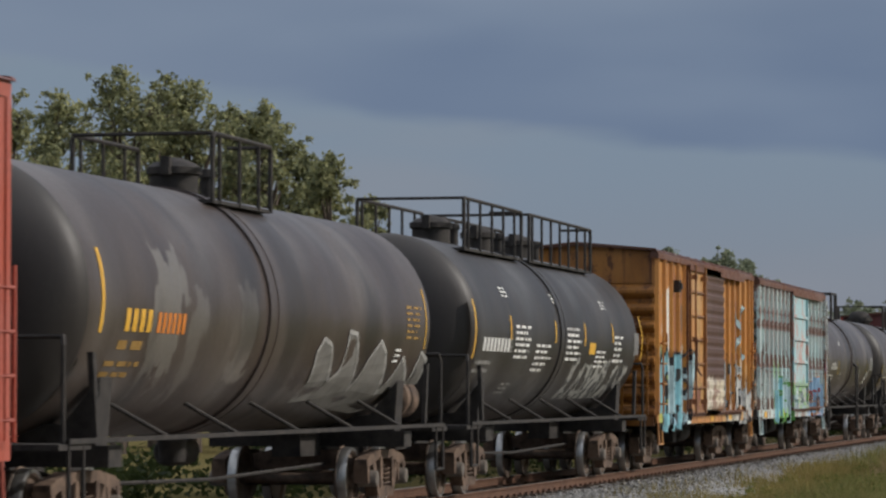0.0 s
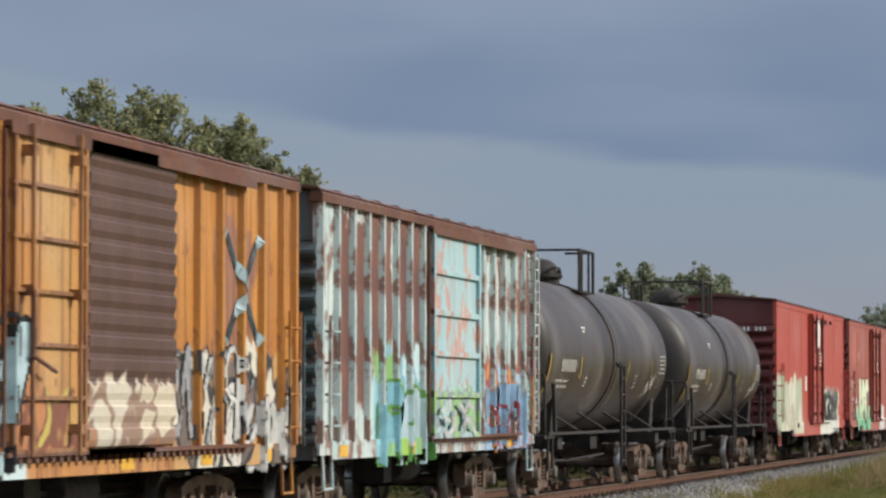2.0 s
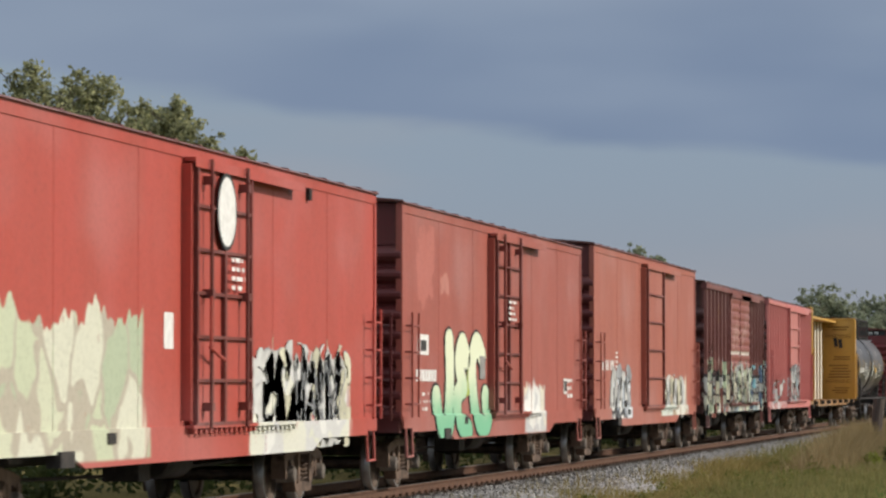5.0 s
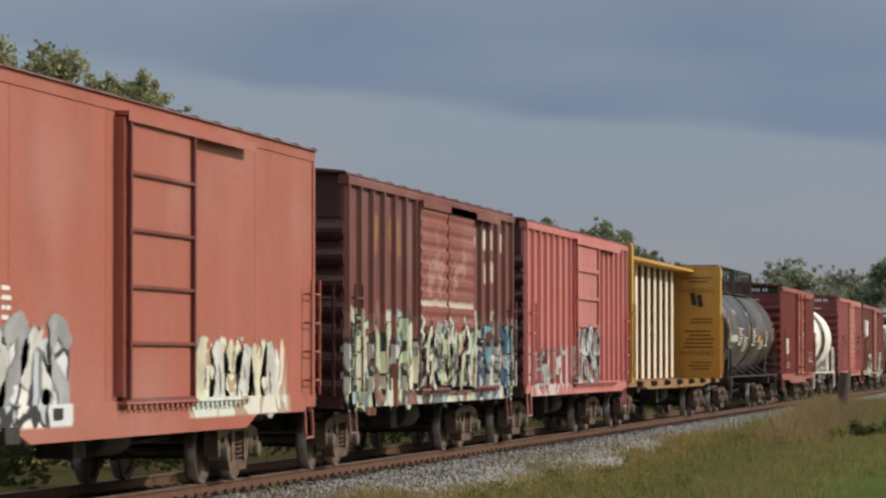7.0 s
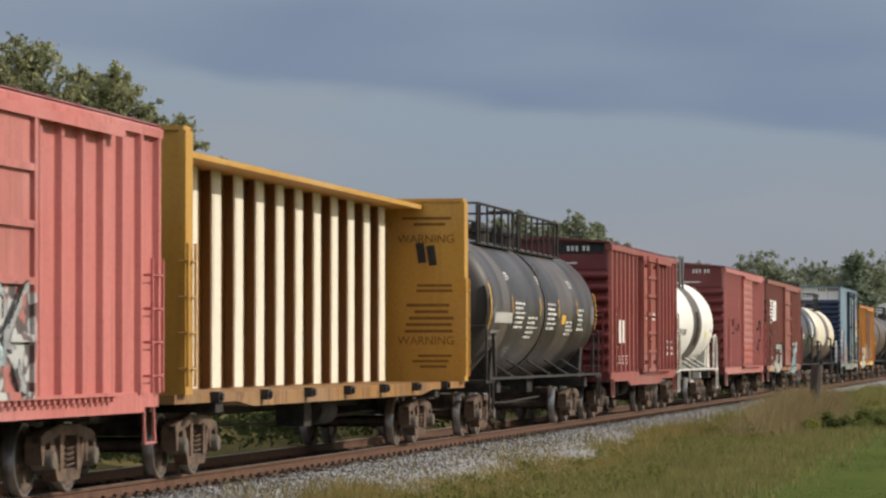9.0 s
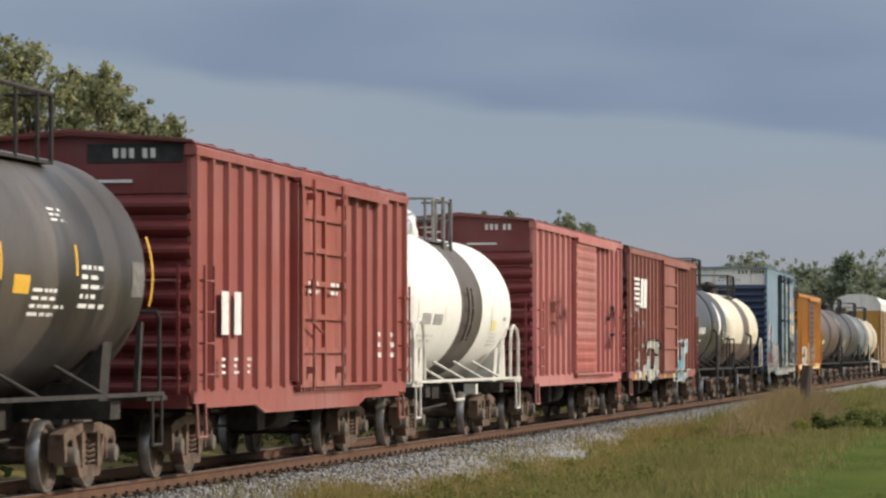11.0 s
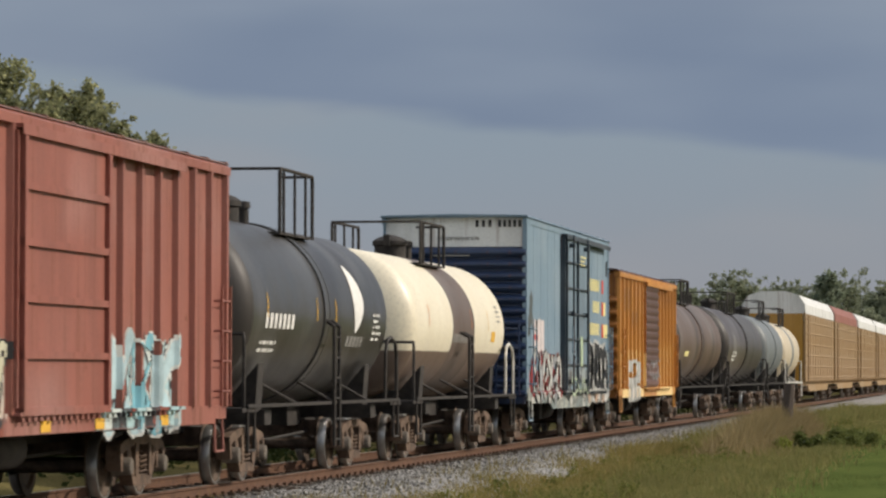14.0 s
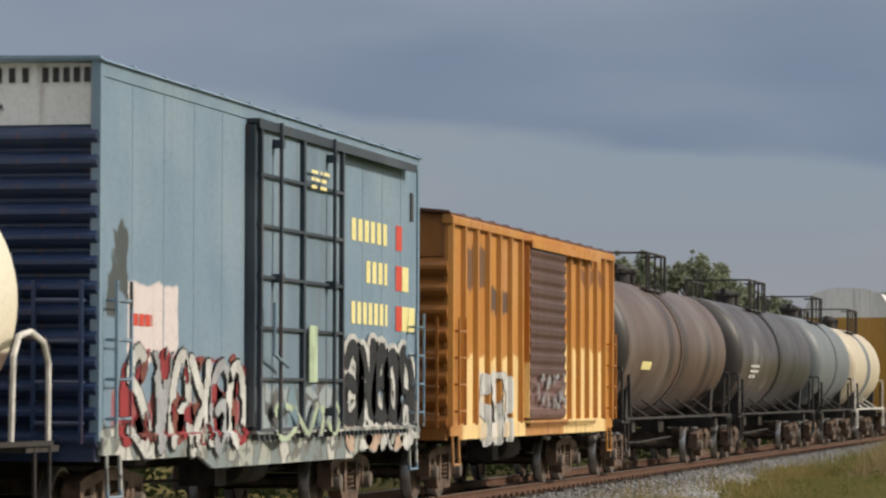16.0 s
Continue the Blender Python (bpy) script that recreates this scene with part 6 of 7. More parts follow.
    lines(c, 1.42, 2.52, 1.9, 4.0, 2.22, 2.48, 1, WHITE, 3, .3)
    lines(c, 1.42, 2.52, 1.8, 3.4, 1.86, 2.08, 2, WHITE, 4)
    for x in (2.0, 5.6, 7.1):
        stripe(c, 1.42, 2.52, x, 2.4, 2.75, YELLOW, .05)
    em = Shape()
    sf = barrel(1.42, 2.52, .008)
    for q in range(10):
        za, zb = 2.25 + .11 * q, 2.36 + .11 * q
        wa, wb = [.62 * math.sin(math.pi * v) ** .8 for v in (q / 10, min(.999, (q + 1) / 10))]
        em.add([sf(8.75 - wa * .25, za), sf(8.85 + wa, za), sf(8.85 + wb, zb), sf(8.75 - wb * .25, zb)], [(0, 1, 2, 3)])
    part("pale_emblem", em, WHITE, c, "white leaf-shaped emblem")
    lines(c, 1.42, 2.52, 8.2, 9.6, 2.0, 2.2, 1, GREYTXT, 7, .3)
    lines(c, 1.42, 2.52, 10.3, 11.1, 2.1, 2.6, 5, WHITE, 7)
    cr = paint("cream_tank_over_brown", (0.78, 0.72, 0.57), (0.73, 0.66, 0.51), .02, low=(2.00, (0.16, 0.115, 0.092)), streak=.04, rough=.38)
    bb = paint("brown_belt", (0.125, 0.092, 0.078), None, .1)
    c = keep(tank_car(352.2, 364.9, 1.38, 2.48, "cream tank car with a brown belt and brown lower half", [(0, .38, cr), (.38, .63, bb), (.63, 1, cr)], (cr, cr), DARK, ((4.4, 7.1),), hatches=((5.9, .42),), curved=True, saddles=.47, hoop=wr))
    lines(c, 1.38, 2.48, 5.2, 7.0, 2.16, 2.36, 1, GREYTXT, 3, .2)
    bars(c, "orange_placard", barrel(1.38, 2.48), 10.0, 10.5, 2.2, 2.45, 1, YELLOW, 1, 1, .5)
    lines(c, 1.38, 2.48, 10.8, 11.4, 2.6, 3.0, 4, GREYTXT, 3)
    for x, m_ in ((2.4, ORANGE), (7.4, ORANGE), (9.6, YELLOW)):
        stripe(c, 1.38, 2.48, x, 2.45, 2.85, m_, .04)
    # far group
    bn = black("brown_tank", (0.085, 0.055, 0.042), (0.12, 0.08, 0.06), .2, .45)
    c = keep(tank_car(400.2, 417.3, 1.48, 2.60, "brown-black tank car with a small placard", [(0, .5, bn), (.5, 1, bn)], (hd, bn), DARK, ((7.5, 10.2),), bands=(.5,), hatches=((8.8, .38),)))
    bars(c, "placard", barrel(1.48, 2.6), 3.0, 4.3, 2.1, 2.3, 1, PALEYEL, 1, 1, 1.3)
    c = keep(tank_car(418.7, 437.2, 1.48, 2.60, "black tank car with pale smears", [(0, .5, k1), (.5, 1, k2)], (hd, bn), DARK, ((7.5, 11),), bands=(.5,), hatches=((9, .38),)))
    lines(c, 1.48, 2.6, 3, 5, 2.0, 2.4, 3, WHITE, 5)
    gy = paint("blue_grey_tank", (0.16, 0.18, 0.19), (0.12, 0.135, 0.14), .06, streak=.2)
    c = keep(tank_car(438.5, 449.6, 1.48, 2.60, "short grey tank car", [(0, .5, gy), (.5, 1, gy)], (gy, gy), DARK, ((4.0, 7),), bands=(.5,), hatches=((5.5, .38),)))
    cm = paint("buff_cream_tank", (0.55, 0.48, 0.36), (0.48, 0.41, 0.3), .06, streak=.2)
    c = keep(tank_car(450.6, 462.2, 1.42, 2.55, "short buff tank car with a white dome", [(0, .45, cm), (.45, .6, gy), (.6, 1, cm)], (cm, cm), wr, ((4, 7.4),), hatches=((5.6, .38),)))


def centre_beam():
    """A yellow lumber flat with a row of posts down the middle and a bulkhead at either end."""
    ye = paint("mustard_yellow_paint", (0.53, 0.295, 0.045), (0.46, 0.24, 0.038), .12, streak=.2)
    po = paint("chalky_cream_posts", (0.80, 0.75, 0.62), (0.70, 0.63, 0.48), .1, streak=.3)
    X0, L = 229.6, 21.8
    car = thing("centre_beam_flatcar", (X0, 0, 0), "mustard-yellow lumber flatcar with cream posts and end bulkheads", "flatcar")
    part("deck", Shape().prism([(0, 1.1), (0, .98), (3.4, .98), (4.4, .90), (L - 4.4, .90), (L - 3.4, .98), (L, .98), (L, 1.1)], 1, -1.45, 1.45), paint("rusty_mustard_deck", (0.34, 0.175, 0.045), (0.16, 0.08, 0.03), .45, streak=.6), car)
    for x in (0.2, L - .5):
        b = part("bulkhead", Shape().box(x, x + .3, -1.5, 1.5, 1.1, 4.42), ye, car, "flat yellow bulkhead with stencilled notices")
        part("bulkhead_cap", Shape().box(x - .03, x + .33, -1.52, 1.52, 4.42, 4.48), ye, b)
        for y in (-1.5, 1.5):
            part("bulkhead_edge", Shape().box(x - .04, x + .34, y - .05, y + .05, 1.1, 4.42), ye, b)
    part("top_chord", Shape().prism([(-.75, 4.28), (.75, 4.28), (.75, 4.36), (.15, 4.42), (-.15, 4.42), (-.75, 4.36)], 0, .5, L - .5), ye, car)
    # web yellow darkened, the shade between the posts put into the paint
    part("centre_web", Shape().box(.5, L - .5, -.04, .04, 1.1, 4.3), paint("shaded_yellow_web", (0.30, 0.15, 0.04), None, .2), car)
    # post bodies coloured as the shaded faces behind the bright flanges
    web = paint("shaded_mustard_post", (0.36, 0.18, 0.05), None, .2)
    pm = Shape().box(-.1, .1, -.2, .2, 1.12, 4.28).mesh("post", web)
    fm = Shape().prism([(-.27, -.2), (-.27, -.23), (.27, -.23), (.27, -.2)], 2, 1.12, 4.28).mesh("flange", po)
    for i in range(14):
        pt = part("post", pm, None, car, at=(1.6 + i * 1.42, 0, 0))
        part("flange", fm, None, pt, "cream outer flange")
    for i in range(7):
        part("tie_down_winch", Shape().box(-.1, .1, -1.56, -1.44, .98, 1.12).rod((0, -1.6, 1.05), (0, -1.4, 1.05), .05), DARK, car, at=(2 + i * 2.9, 0, 0))
    for rows, z0, z1, y0, y1, sd in ((2, 3.98, 4.2, -1.3, -.35, 2), (2, 2.75, 2.95, -1.35, -.5, 3), (5, 2.0, 2.6, -1.35, -.4, 4), (3, 1.35, 1.65, -1.3, -.5, 6)):
        rnd = random.Random(sd)
        for q in range(rows):
            zz = z0 + (z1 - z0) * q / rows
            part("notice_line", Shape().box(L - .508, L - .5, y0 + rnd.uniform(0, .12), y1 - rnd.uniform(0, .25), zz, zz + (z1 - z0) / rows * .45), paint_notice(), car)
    s = Shape()
    for y, z in ((-1.0, 3.25), (-.8, 3.3)):
        s.add([(L - .508, y - .03, z), (L - .508, y + .12, z - .02), (L - .508, y + .18, z + .35), (L - .508, y + .02, z + .37)], [(0, 1, 2, 3)])
    part("pictogram", s, BLACKTXT, car, "black load pictogram")
    for z in (3.66, 1.78):
        cu = bpy.data.curves.new("warning_text", "FONT")
        cu.body, cu.size, cu.align_x = "WARNING", .22, "CENTER"
        cu.extrude = .003
        cu.materials.append(paint_notice())
        ob = new("warning_text", cu)
        ob.parent = car
        ob.matrix_basis = pose(L - .506, -.82, z, 90, 0, -90)
    for x in (0.2, L - .6):
        ladder(car, "side_ladder", x - .1, -1.48, 1.2, 3.0, .4, 4, ye)
    running_gear(car, L, 2.6)
    keep(car)


NOTICE = []


def paint_notice():
    if not NOTICE:
        NOTICE.append(grainy("brown_notice_lettering", (0.16, 0.075, 0.015), (0.22, 0.11, 0.02), 8.0, .6, .05))
    return NOTICE[0]


def auto_racks():
    ye = paint("tan_yellow_panels", (0.34, 0.22, 0.10), (0.28, 0.17, 0.08), .12, streak=.25, tags=((2, 9, 1.0, 1.7, ((0.5, 0.48, 0.44), (0.34, 0.22, 0.1), (0.33, 0.22, 0.1), (0.4, 0.42, 0.42), BK), .6),))
    wh = paint("white_roof_paint", (0.74, 0.74, 0.72), None, .04)
    rr = paint("rusty_roof_paint", (0.28, 0.09, 0.06), None, .3)
    yy = paint("amber_end_doors", (0.42, 0.22, 0.03), None, .1)
    for i, (X0, X1, roof) in enumerate(((463.6, 489.6, wh), (491.0, 517.6, rr), (519.0, 545.6, wh), (547.0, 573.6, wh), (575.0, 601.6, rr), (603, 629, wh))):
        L = X1 - X0
        car = thing("auto_rack", (X0, 0, 0), "tall auto rack with tan side panels and a " + ("white" if roof is wh else "rusty brown") + " roof", "auto rack", "auto racks of the train")
        part("deck", Shape().prism([(0, 1.15), (0, .95), (4, .95), (4.8, .65), (L - 4.8, .65), (L - 4, .95), (L, .95), (L, 1.15)], 1, -1.45, 1.45), ye, car)
        n = 12
        prof = [(.02, 1.15), (-.02, 1.15)]
        for q in range(6):
            z = 1.35 + q * .55
            prof += [(-.02, z - .06), (-.05, z), (-.02, z + .06)]
        pm = Shape().prism(prof + [(-.02, 4.5), (.02, 4.5)], 0, .06, (L - .2) / n - .06).mesh("side_panel", ye)
        po = Shape().box(-.06, .06, -.05, .05, 1.0, 4.55).mesh("side_post", ye)
        for q in range(n + 1):
            for sy in (-1, 1):
                part("side_post", po, None, car, at=(.1 + (L - .2) * q / n, sy * 1.53, 0))
                if q < n:
                    part("side_panel", pm, None, car, at=pose(.1 + (L - .2) * (q if sy < 0 else q + 1) / n, sy * 1.53, 0, 0, 0, 0 if sy < 0 else 180))
        arch = [(-1.58, 4.5), (-1.55, 4.95), (-1.25, 5.4), (-.6, 5.6), (.6, 5.6), (1.25, 5.4), (1.55, 4.95), (1.58, 4.5)]
        part("roof", Shape().prism(arch, 0, .05, L - .05), roof, car)
        for x in (0.0, L - .06):
            part("end_door", Shape().box(x, x + .06, -1.45, 0, 1.15, 4.5), yy, car)
            part("end_door", Shape().box(x, x + .06, .004, 1.45, 1.15, 4.5), yy, car)
        ladder(car, "side_ladder", .2, -1.58, 1.2, 4.4, .5, 9, ye)
        running_gear(car, L, 2.9)
        keep(car)


# ---------------- trees, shrubs, weeds ----------------
BARK = grainy("grey_brown_bark", (0.06, 0.045, 0.035), (0.14, 0.11, 0.085), 9.0, .9, .6, stretch=(1, 1, .2))
LEAF = leafy("oak_leaves", ((0.17, 0.185, 0.11), (0.28, 0.29, 0.15), (0.43, 0.42, 0.20), (0.24, 0.245, 0.14)))
# greyer and bluer than the near oaks: distance haze put into the colour
FARLEAF = leafy("hazy_distant_leaves", ((0.20, 0.23, 0.155), (0.25, 0.275, 0.18), (0.30, 0.315, 0.205), (0.22, 0.25, 0.165)))
PINE = leafy("pine_needles", ((0.17, 0.21, 0.15), (0.21, 0.25, 0.17), (0.25, 0.28, 0.18), (0.19, 0.23, 0.16)))


def leaf_cloud(rnd, blobs, count, size):
    s = Shape()
    w = [b[3] ** 2 for b in blobs]
    for _ in range(count):
        bx, by, bz, br = rnd.choices(blobs, w)[0]
        d = Vector((rnd.gauss(0, 1), rnd.gauss(0, 1), rnd.gauss(0, .8))).normalized()
        q = br * rnd.random() ** .45 * (1.0 + .22 * rnd.gauss(0, 1))
        c = Vector((bx, by, bz)) + d * q
        u = Vector((rnd.gauss(0, 1), rnd.gauss(0, 1), rnd.gauss(0, 1))).normalized()
        v = u.cross((d + Vector((0, 0, .6)) + Vector((rnd.gauss(0, .5), rnd.gauss(0, .5), rnd.gauss(0, .5)))).normalized())
        if v.length < .05:
            continue
        v.normalize()
        a, b = size * rnd.uniform(.6, 1.3), size * rnd.uniform(.35, .7)
        s.add([c - u * a, c + v * b, c + u * a, c - v * b], [(0, 1, 2, 3)])
    return s


def tree(at, height, spread, seed, leaves, size, mat, label, kind="oak", name="tree", crown=1.7):
    rnd = random.Random(seed)
    t = thing(name, at, label, "tree", "trees beyond the track")
    trunk = Shape()
    lean = rnd.uniform(-.3, .3)
    pts = [Vector((lean * q * q, 0, height * .75 * q)) for q in (0, .25, .5, .75, 1)]
    for i, (p, q) in enumerate(zip(pts, pts[1:])):
        trunk.rod(p, q, height * (.026 - .005 * i), 8, height * (.021 - .005 * i))
    blobs = []
    if kind == "oak":
        n = 30
        for i in range(n):
            z = height * (.28 + .66 * (i + .5) / n)
            f = (z / height - .28) / .72
            rad = spread * (1.08 - f ** crown) * rnd.uniform(.4, 1.1)
            a = rnd.uniform(0, 2 * math.pi)
            c = Vector((rad * math.cos(a), rad * math.sin(a), z + rnd.uniform(-.3, .3)))
            r = spread * rnd.uniform(.14, .30)
            blobs.append((*c, r))
            start = Vector((lean * (z * .7 / height) ** 2, 0, min(height * .72, z * .72)))
            mid = start.lerp(c, .55) + Vector((0, 0, .25))
            trunk.rod(start, mid, height * .008, 5, height * .005)
            trunk.rod(mid, c, height * .005, 5, height * .002)
            for _ in range(4):
                tip = c + Vector((rnd.gauss(0, 1), rnd.gauss(0, 1), rnd.uniform(0.1, 1.6))).normalized() * r * rnd.uniform(1.0, 2.1)
                trunk.rod(c, tip, height * .002, 4, height * .0008)
                blobs.append((*tip, r * rnd.uniform(.22, .42)))
        blobs.append((lean * .6, 0, height - spread * .25, spread * .26))
        blobs.append((lean * .6, 0, height - spread * .05, spread * .12))
    else:
        n = 26
        for i in range(n):
            z = height * (.25 + .72 * i / n)
            rad = spread * (1.05 - (z / height)) * 1.25
            for j in range(4):
                a = rnd.uniform(0, 6.3)
                q = rad * rnd.uniform(.4, 1)
                blobs.append((q * math.cos(a), q * math.sin(a), z + .1 * q, spread * .17))
            trunk.rod((0, 0, z), (rad * math.cos(a), rad * math.sin(a), z + .1), height * .005, 5, height * .002)
    part("trunk", trunk, BARK, t)
    part("crown", leaf_cloud(rnd, blobs, leaves, size), mat, t, "loose leafy crown with gaps")
    return t


def place(az, d):
    a = radians(az)
    return EYE.x + d * math.cos(a), EYE.y + d * math.sin(a)


def build_trees():
    lab = "leafy green roadside oak with a ragged crown"
    for i, (az, d, el, sp) in enumerate(((20.4, 118, 4.5, 3.4), (19.4, 110, 4.6, 2.8), (18.6, 116, 4.85, 2.6), (17.6, 106, 5.25, 2.6), (17.0, 118, 4.75, 2.4), (16.4, 108, 5.05, 2.4), (15.8, 118, 4.55, 2.2), (15.25, 106, 4.7, 2.1), (14.6, 118, 3.9, 1.8), (14.15, 110, 3.85, 1.7), (13.5, 120, 3.15, 1.5))):
        x, y = place(az, d)
        g = -.3
        tree((x, y, g), EYE.z + d * math.tan(radians(el)) - g, sp, 20 + i, 9000, .105, LEAF, lab)
    for i, (az, d, el, sp) in enumerate(((8.95, 232, 2.2, 2.2), (8.62, 240, 2.32, 2.4), (8.05, 238, 2.12, 2.2), (7.68, 230, 2.27, 2.5), (7.35, 242, 2.12, 2.0), (6.9, 236, 1.75, 2.0), (6.5, 245, 1.6, 2.0))):
        x, y = place(az, d)
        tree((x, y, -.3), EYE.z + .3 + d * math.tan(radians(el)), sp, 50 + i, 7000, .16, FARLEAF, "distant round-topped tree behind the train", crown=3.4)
    rnd = random.Random(8)
    for i in range(22):
        az = 6.5 - i * .22
        d = rnd.uniform(340, 380)
        el = 1.45 + .25 * math.sin(i * 1.7) + rnd.uniform(-.12, .12) - (.3 if az > 5 else .24 if az < 3.9 else .12)
        x, y = place(az, d)
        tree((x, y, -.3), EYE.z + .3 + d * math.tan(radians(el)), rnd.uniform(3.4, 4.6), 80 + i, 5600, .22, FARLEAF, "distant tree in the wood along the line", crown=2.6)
    x, y = place(3.2, 300)
    tree((x, y, -.3), EYE.z + .3 + 300 * math.tan(radians(1.66)), 3.4, 120, 4200, .24, PINE, "distant dark pine above the other trees", "pine", "pine_tree")
    # low scrub on the far side of the line
    blobs = []
    for i in range(330):
        x = 36 + i * .62 + rnd.uniform(-.5, .5)
        blobs.append((x, rnd.uniform(4.2, 7.5), rnd.uniform(-.2, .25), rnd.uniform(.45, .85)))
    tagged(new("far_scrub", leaf_cloud(rnd, blobs, 30000, .10).mesh("far_scrub", leafy("scrub_leaves", ((0.035, 0.05, 0.016), (0.06, 0.075, 0.024), (0.08, 0.095, 0.03), (0.045, 0.06, 0.02))))), "dark green scrub on the far side of the track", "shrubs", kind="stuff")
    blobs = [(200 + 9 * i + rnd.uniform(-3, 3), 14 + 5 * rnd.random(), rnd.uniform(.5, 2.2), rnd.uniform(1.6, 2.6)) for i in range(50)]
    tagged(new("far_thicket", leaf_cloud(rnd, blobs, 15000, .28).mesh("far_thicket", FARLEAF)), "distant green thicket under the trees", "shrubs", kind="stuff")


def blades(name, rnd, spots, mat, label, lean=.35):
    s = Shape()
    for x, y, z, h, w in spots:
        a = rnd.uniform(0, math.pi)
        dx, dy = math.cos(a) * w, math.sin(a) * w
        lx, ly = rnd.gauss(0, lean) * h, rnd.gauss(0, lean) * h
        s.add([(x - dx, y - dy, z), (x + dx, y + dy, z), (x + lx * .45 + dx * .7, y + ly * .45 + dy * .7, z + h * .55), (x + lx * .45 - dx * .7, y + ly * .45 - dy * .7, z + h * .55), (x + lx, y + ly, z + h)],
              [(0, 1, 2, 3), (3, 2, 4)])
    return tagged(new(name, s.mesh(name, mat)), label, "grass", kind="stuff")


def build_verge():
    rnd = random.Random(11)
    dry = leafy("dry_weeds", ((0.17, 0.155, 0.05), (0.32, 0.255, 0.10), (0.23, 0.195, 0.068), (0.37, 0.28, 0.12)), .8)
    green = leafy("green_weeds", ((0.13, 0.14, 0.05), (0.21, 0.205, 0.075), (0.29, 0.245, 0.10), (0.165, 0.175, 0.06)), .7)
    lawn = leafy("lawn_grass", ((0.085, 0.115, 0.032), (0.11, 0.135, 0.038), (0.14, 0.155, 0.048), (0.095, 0.12, 0.034)), .7)

    def spots(n, y0, y1, hmin, hmax, w, far=170, x0=40, power=1.6):
        out = []
        for _ in range(n):
            x = x0 + (far - x0) * rnd.random() ** power
            y = rnd.uniform(y0, y1) + .5 * noise.noise(Vector((x * .2, 3, 0))) + .9 * rnd.random() ** 3 * (1 if rnd.random() < .5 else -1)
            c = .5 + .9 * noise.noise(Vector((x * .35, y * .8, 7)))
            h = max(hmin, hmin + (hmax - hmin) * max(0, c) * rnd.uniform(.4, 1.3)) * (1 if x < 85 else max(.35, 1 - (x - 85) / 60))
            out.append((x, y, ground_height(x, y) - .03, h, w * rnd.uniform(.6, 1.4) * (1 + x / 120)))
        return out
    blades("dry_weeds", rnd, spots(52000, -4.9, -2.75, .08, .36, .006), dry, "tall dry brown and ochre weeds along the ballast")
    blades("green_weeds", rnd, spots(84000, -8.2, -4.0, .07, .30, .007), green, "rank green weeds on the verge")
    blades("lawn_grass", rnd, spots(46000, -13.5, -7.0, .025, .05, .008, 130), lawn, "short mown green lawn")
    olive = leafy("olive_verge_leaves", ((0.10, 0.115, 0.03), (0.16, 0.17, 0.045), (0.22, 0.21, 0.065), (0.12, 0.135, 0.035)), .7)
    blobs = []
    for _ in range(420):
        x = 42 + 75 * rnd.random() ** 1.3
        y = rnd.uniform(-6.6, -3.3)
        blobs.append((x, y, ground_height(x, y) + rnd.uniform(.02, .16), rnd.uniform(.08, .26)))
    tagged(new("verge_weeds", leaf_cloud(rnd, blobs, 26000, .035).mesh("verge_weeds", olive)), "leafy olive weeds crowding the edge of the ballast", "weeds", kind="stuff")
    # taller tangle round the fence post
    px, py = place(3.88, 89)
    out = []
    brown = leafy("brown_seed_heads", ((0.20, 0.155, 0.075), (0.30, 0.235, 0.125), (0.24, 0.19, 0.095), (0.34, 0.27, 0.15)), .8)
    for _ in range(16000):
        y = rnd.gauss(.35, .55)
        x = px + rnd.gauss(-1, 5)
        out.append((x, py + y, ground_height(x, py + y) - .03, rnd.uniform(.25, 1.0) * math.exp(-((y - .3) / .75) ** 2) + .12, .013))
    blades("seeding_weeds", rnd, out, brown, "tall brown seeding weeds round the old fence post")
    out = []
    for _ in range(11000):
        x, y = rnd.uniform(50, 92), rnd.uniform(-6.9, -4.7)
        c = max(0, .35 + noise.noise(Vector((x * .25, y * .9, 3))))
        out.append((x, y, ground_height(x, y) - .03, .10 + .34 * c * rnd.uniform(.3, 1.2), .007))
    blades("tall_weeds", rnd, out, green, "tall olive weeds along the verge")
    out = []
    for _ in range(15000):
        x, y = rnd.uniform(90, 190), rnd.uniform(-6.4, -2.9)
        out.append((x, y, ground_height(x, y) - .03, rnd.uniform(.2, .62), .014))
    blades("meadow_grass", rnd, out, green, "rank olive meadow grass beyond the fence post")
    for az, d, h, w, n, cols, label in ((3.52, 82, .26, .20, 4200, ((0.035, 0.05, 0.012), (0.06, 0.075, 0.018), (0.08, 0.095, 0.024), (0.045, 0.06, 0.015)), "dark green shrub beside the fence post"),
                                       (3.92, 80, .26, .16, 3000, ((0.14, 0.17, 0.03), (0.20, 0.22, 0.045), (0.27, 0.27, 0.06), (0.16, 0.19, 0.035)), "yellow-green shrub beside the fence post"),
                                       (2.95, 84, .42, .9, 5200, ((0.10, 0.12, 0.035), (0.14, 0.16, 0.048), (0.17, 0.185, 0.058), (0.11, 0.13, 0.038)), "low green shrub on the verge")):
        sx, sy = place(az, d)
        gz = ground_height(sx, sy)
        blobs = [(sx + rnd.gauss(0, w * 2.2), sy + rnd.gauss(0, w * .5), gz + h * rnd.uniform(.15, .8), h * rnd.uniform(.35, .6)) for _ in range(16)]
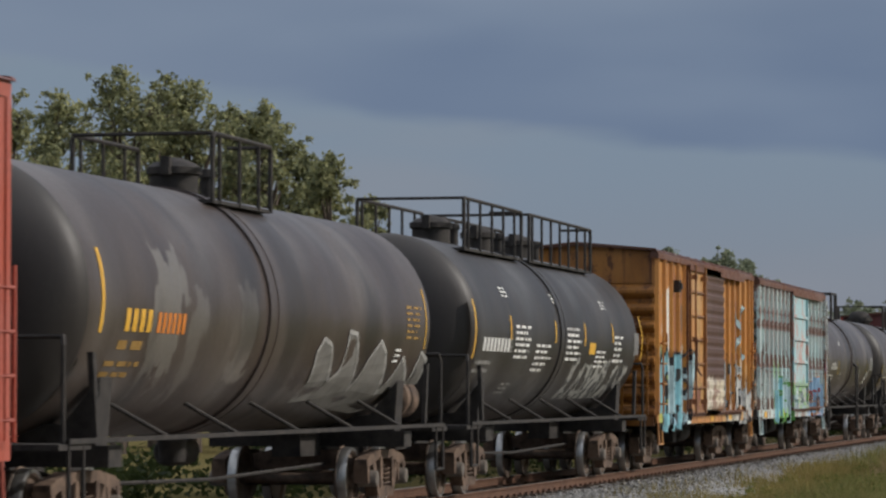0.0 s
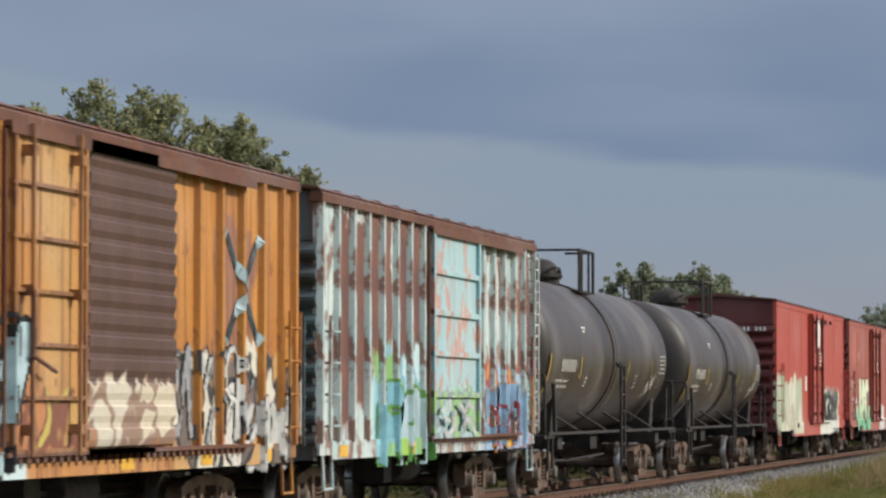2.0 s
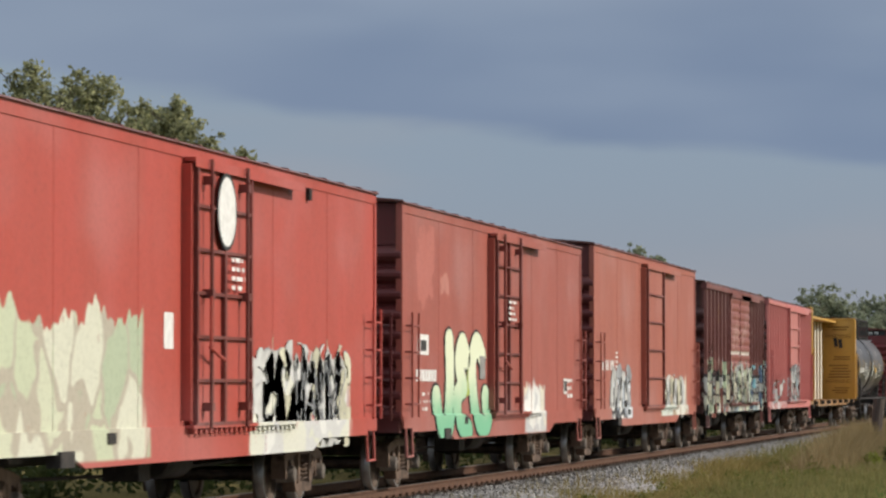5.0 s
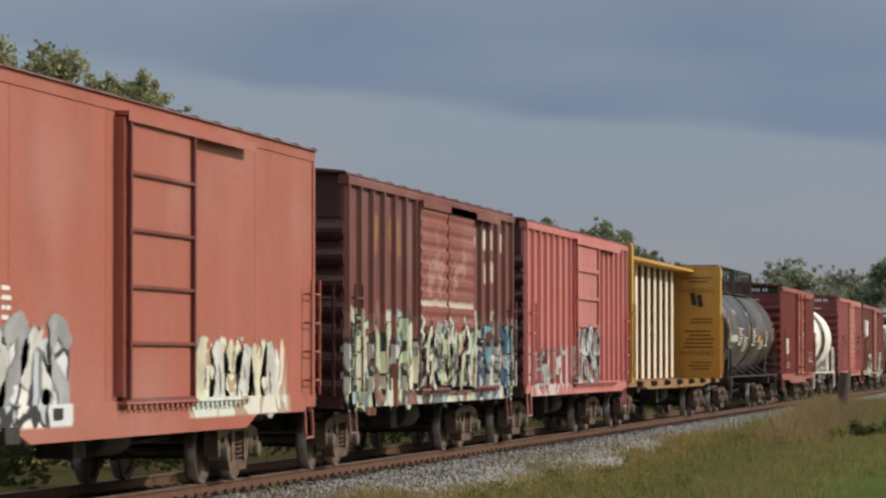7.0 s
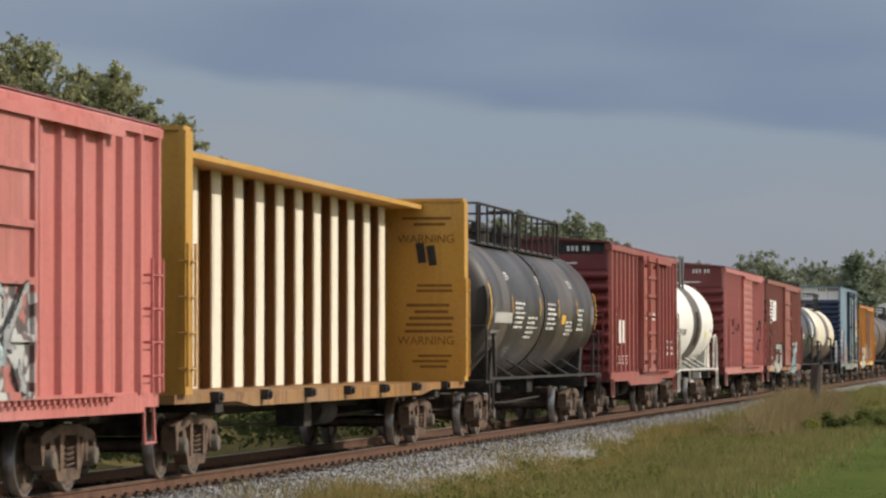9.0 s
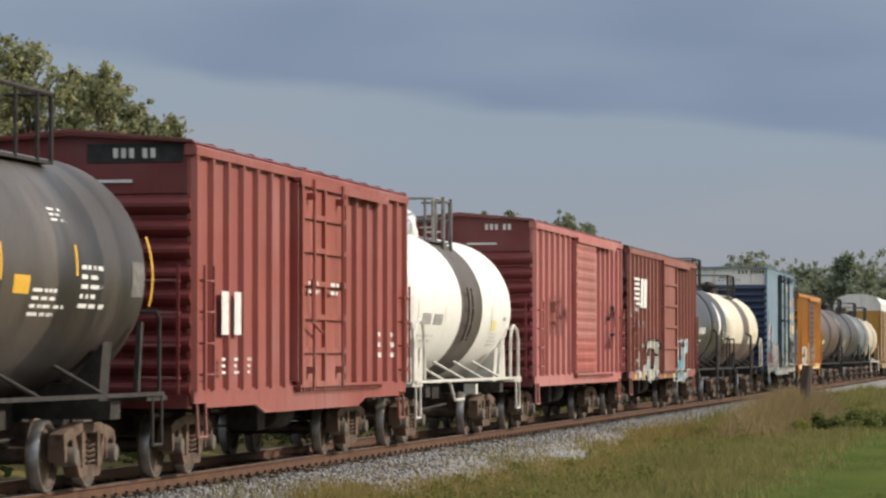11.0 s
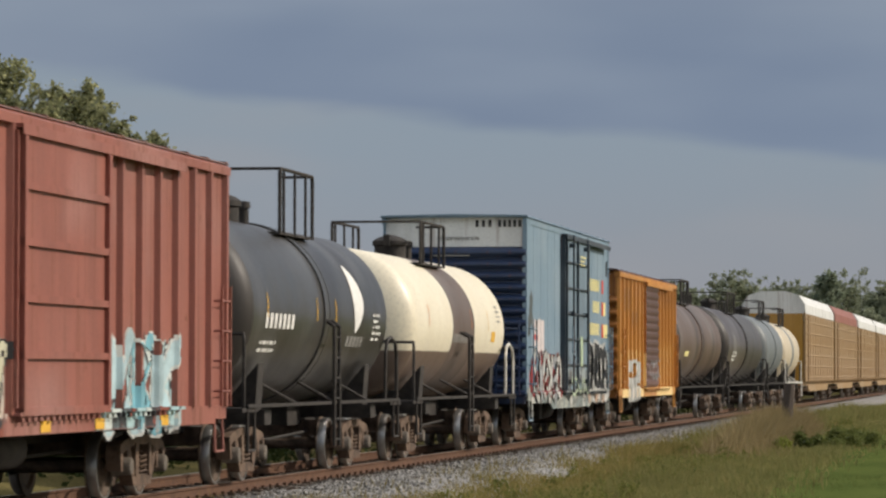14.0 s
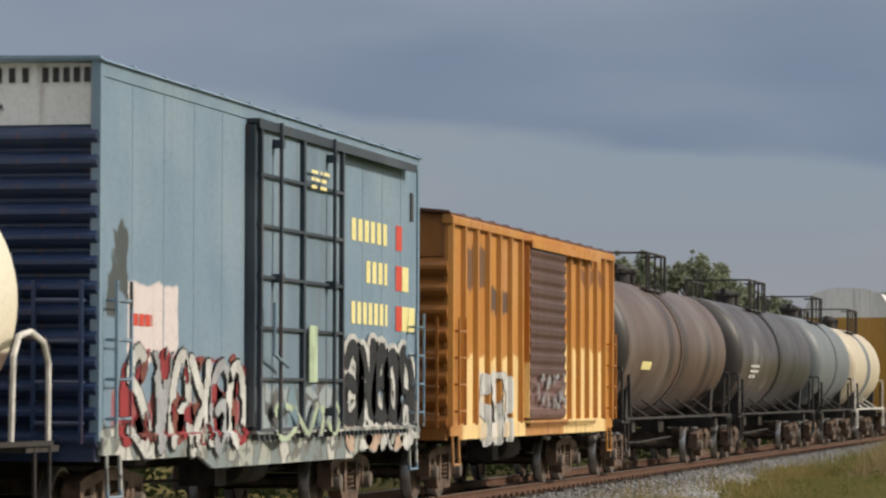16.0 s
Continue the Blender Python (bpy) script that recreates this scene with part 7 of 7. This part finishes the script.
        tagged(new("shrub", leaf_cloud(rnd, blobs, n, .04).mesh("shrub", leafy("shrub_leaves", cols))), label, "shrub")
    post = thing("fence_post", (px, py, ground_height(px, py) - .1), "weathered dark wooden fence post leaning in the weeds", "post")
    wood = grainy("grey_weathered_wood", (0.055, 0.043, 0.038), (0.12, 0.095, 0.08), 8.0, .9, .5, stretch=(1, 1, .15))
    part("post", Shape().prism([(.15 * math.cos(t), .145 * math.sin(t)) for t in [2 * math.pi * i / 9 for i in range(9)]], 2, 0, 1.6), wood, post, at=pose(0, 0, 0, 5, 0, 0))
    part("brace", Shape().rod((.35, -.1, 0), (.05, -.05, 1.2), .07, 7), wood, post)


def whistle_board():
    sign = thing("whistle_board", (23.5, -3.78, ground_height(23.5, -3.78)), "white metal whistle board with a black letter on a post", "sign")
    g = ground_height(23.5, -3.78)
    zt = 1.90 - g
    part("post", Shape().prism([(-.02, -.02), (.0, -.028), (.02, -.02), (.02, .02), (-.02, .02)], 2, -.3, zt - .02), GREYTXT, sign, "thin galvanised post")
    part("plate", Shape().prism([(-.055, zt - .285), (-.07, zt - .27), (-.07, zt - .015), (-.055, zt), (.135, zt), (.15, zt - .015), (.15, zt - .27), (.135, zt - .285)], 0, -.034, -.028), WHITE, sign, "white enamelled plate")
    cu = bpy.data.curves.new("letter", "FONT")
    cu.body, cu.size, cu.align_x, cu.extrude, cu.offset = "W", .235, "CENTER", .002, .004
    cu.materials.append(BLACKTXT)
    ob = tagged(new("letter", cu), "black painted letter")
    ob.parent = sign
    ob.matrix_basis = pose(-.037, .04, zt - .225, 90, 0, -90)
    for z in (zt - .05, zt - .235):
        part("bolt", Shape().rod((-.042, 0, z), (-.02, 0, z), .010, 6), DARK, sign)


build_ground()
build_ballast()
whistle_board()
red_reefers()
ribbed_boxcars()
tank_cars()
centre_beam()
auto_racks()
graffiti()
fittings()
build_trees()
build_verge()
build_track()


def motions():
    for car, x in TRAIN:
        walk(car, [(t, pose(x - (20.8355 * t - 0.00503 * t * t), 0, 0)) for t in (0, 2, 4, 6, 8, 10, 12, 14, 16)])


motions()
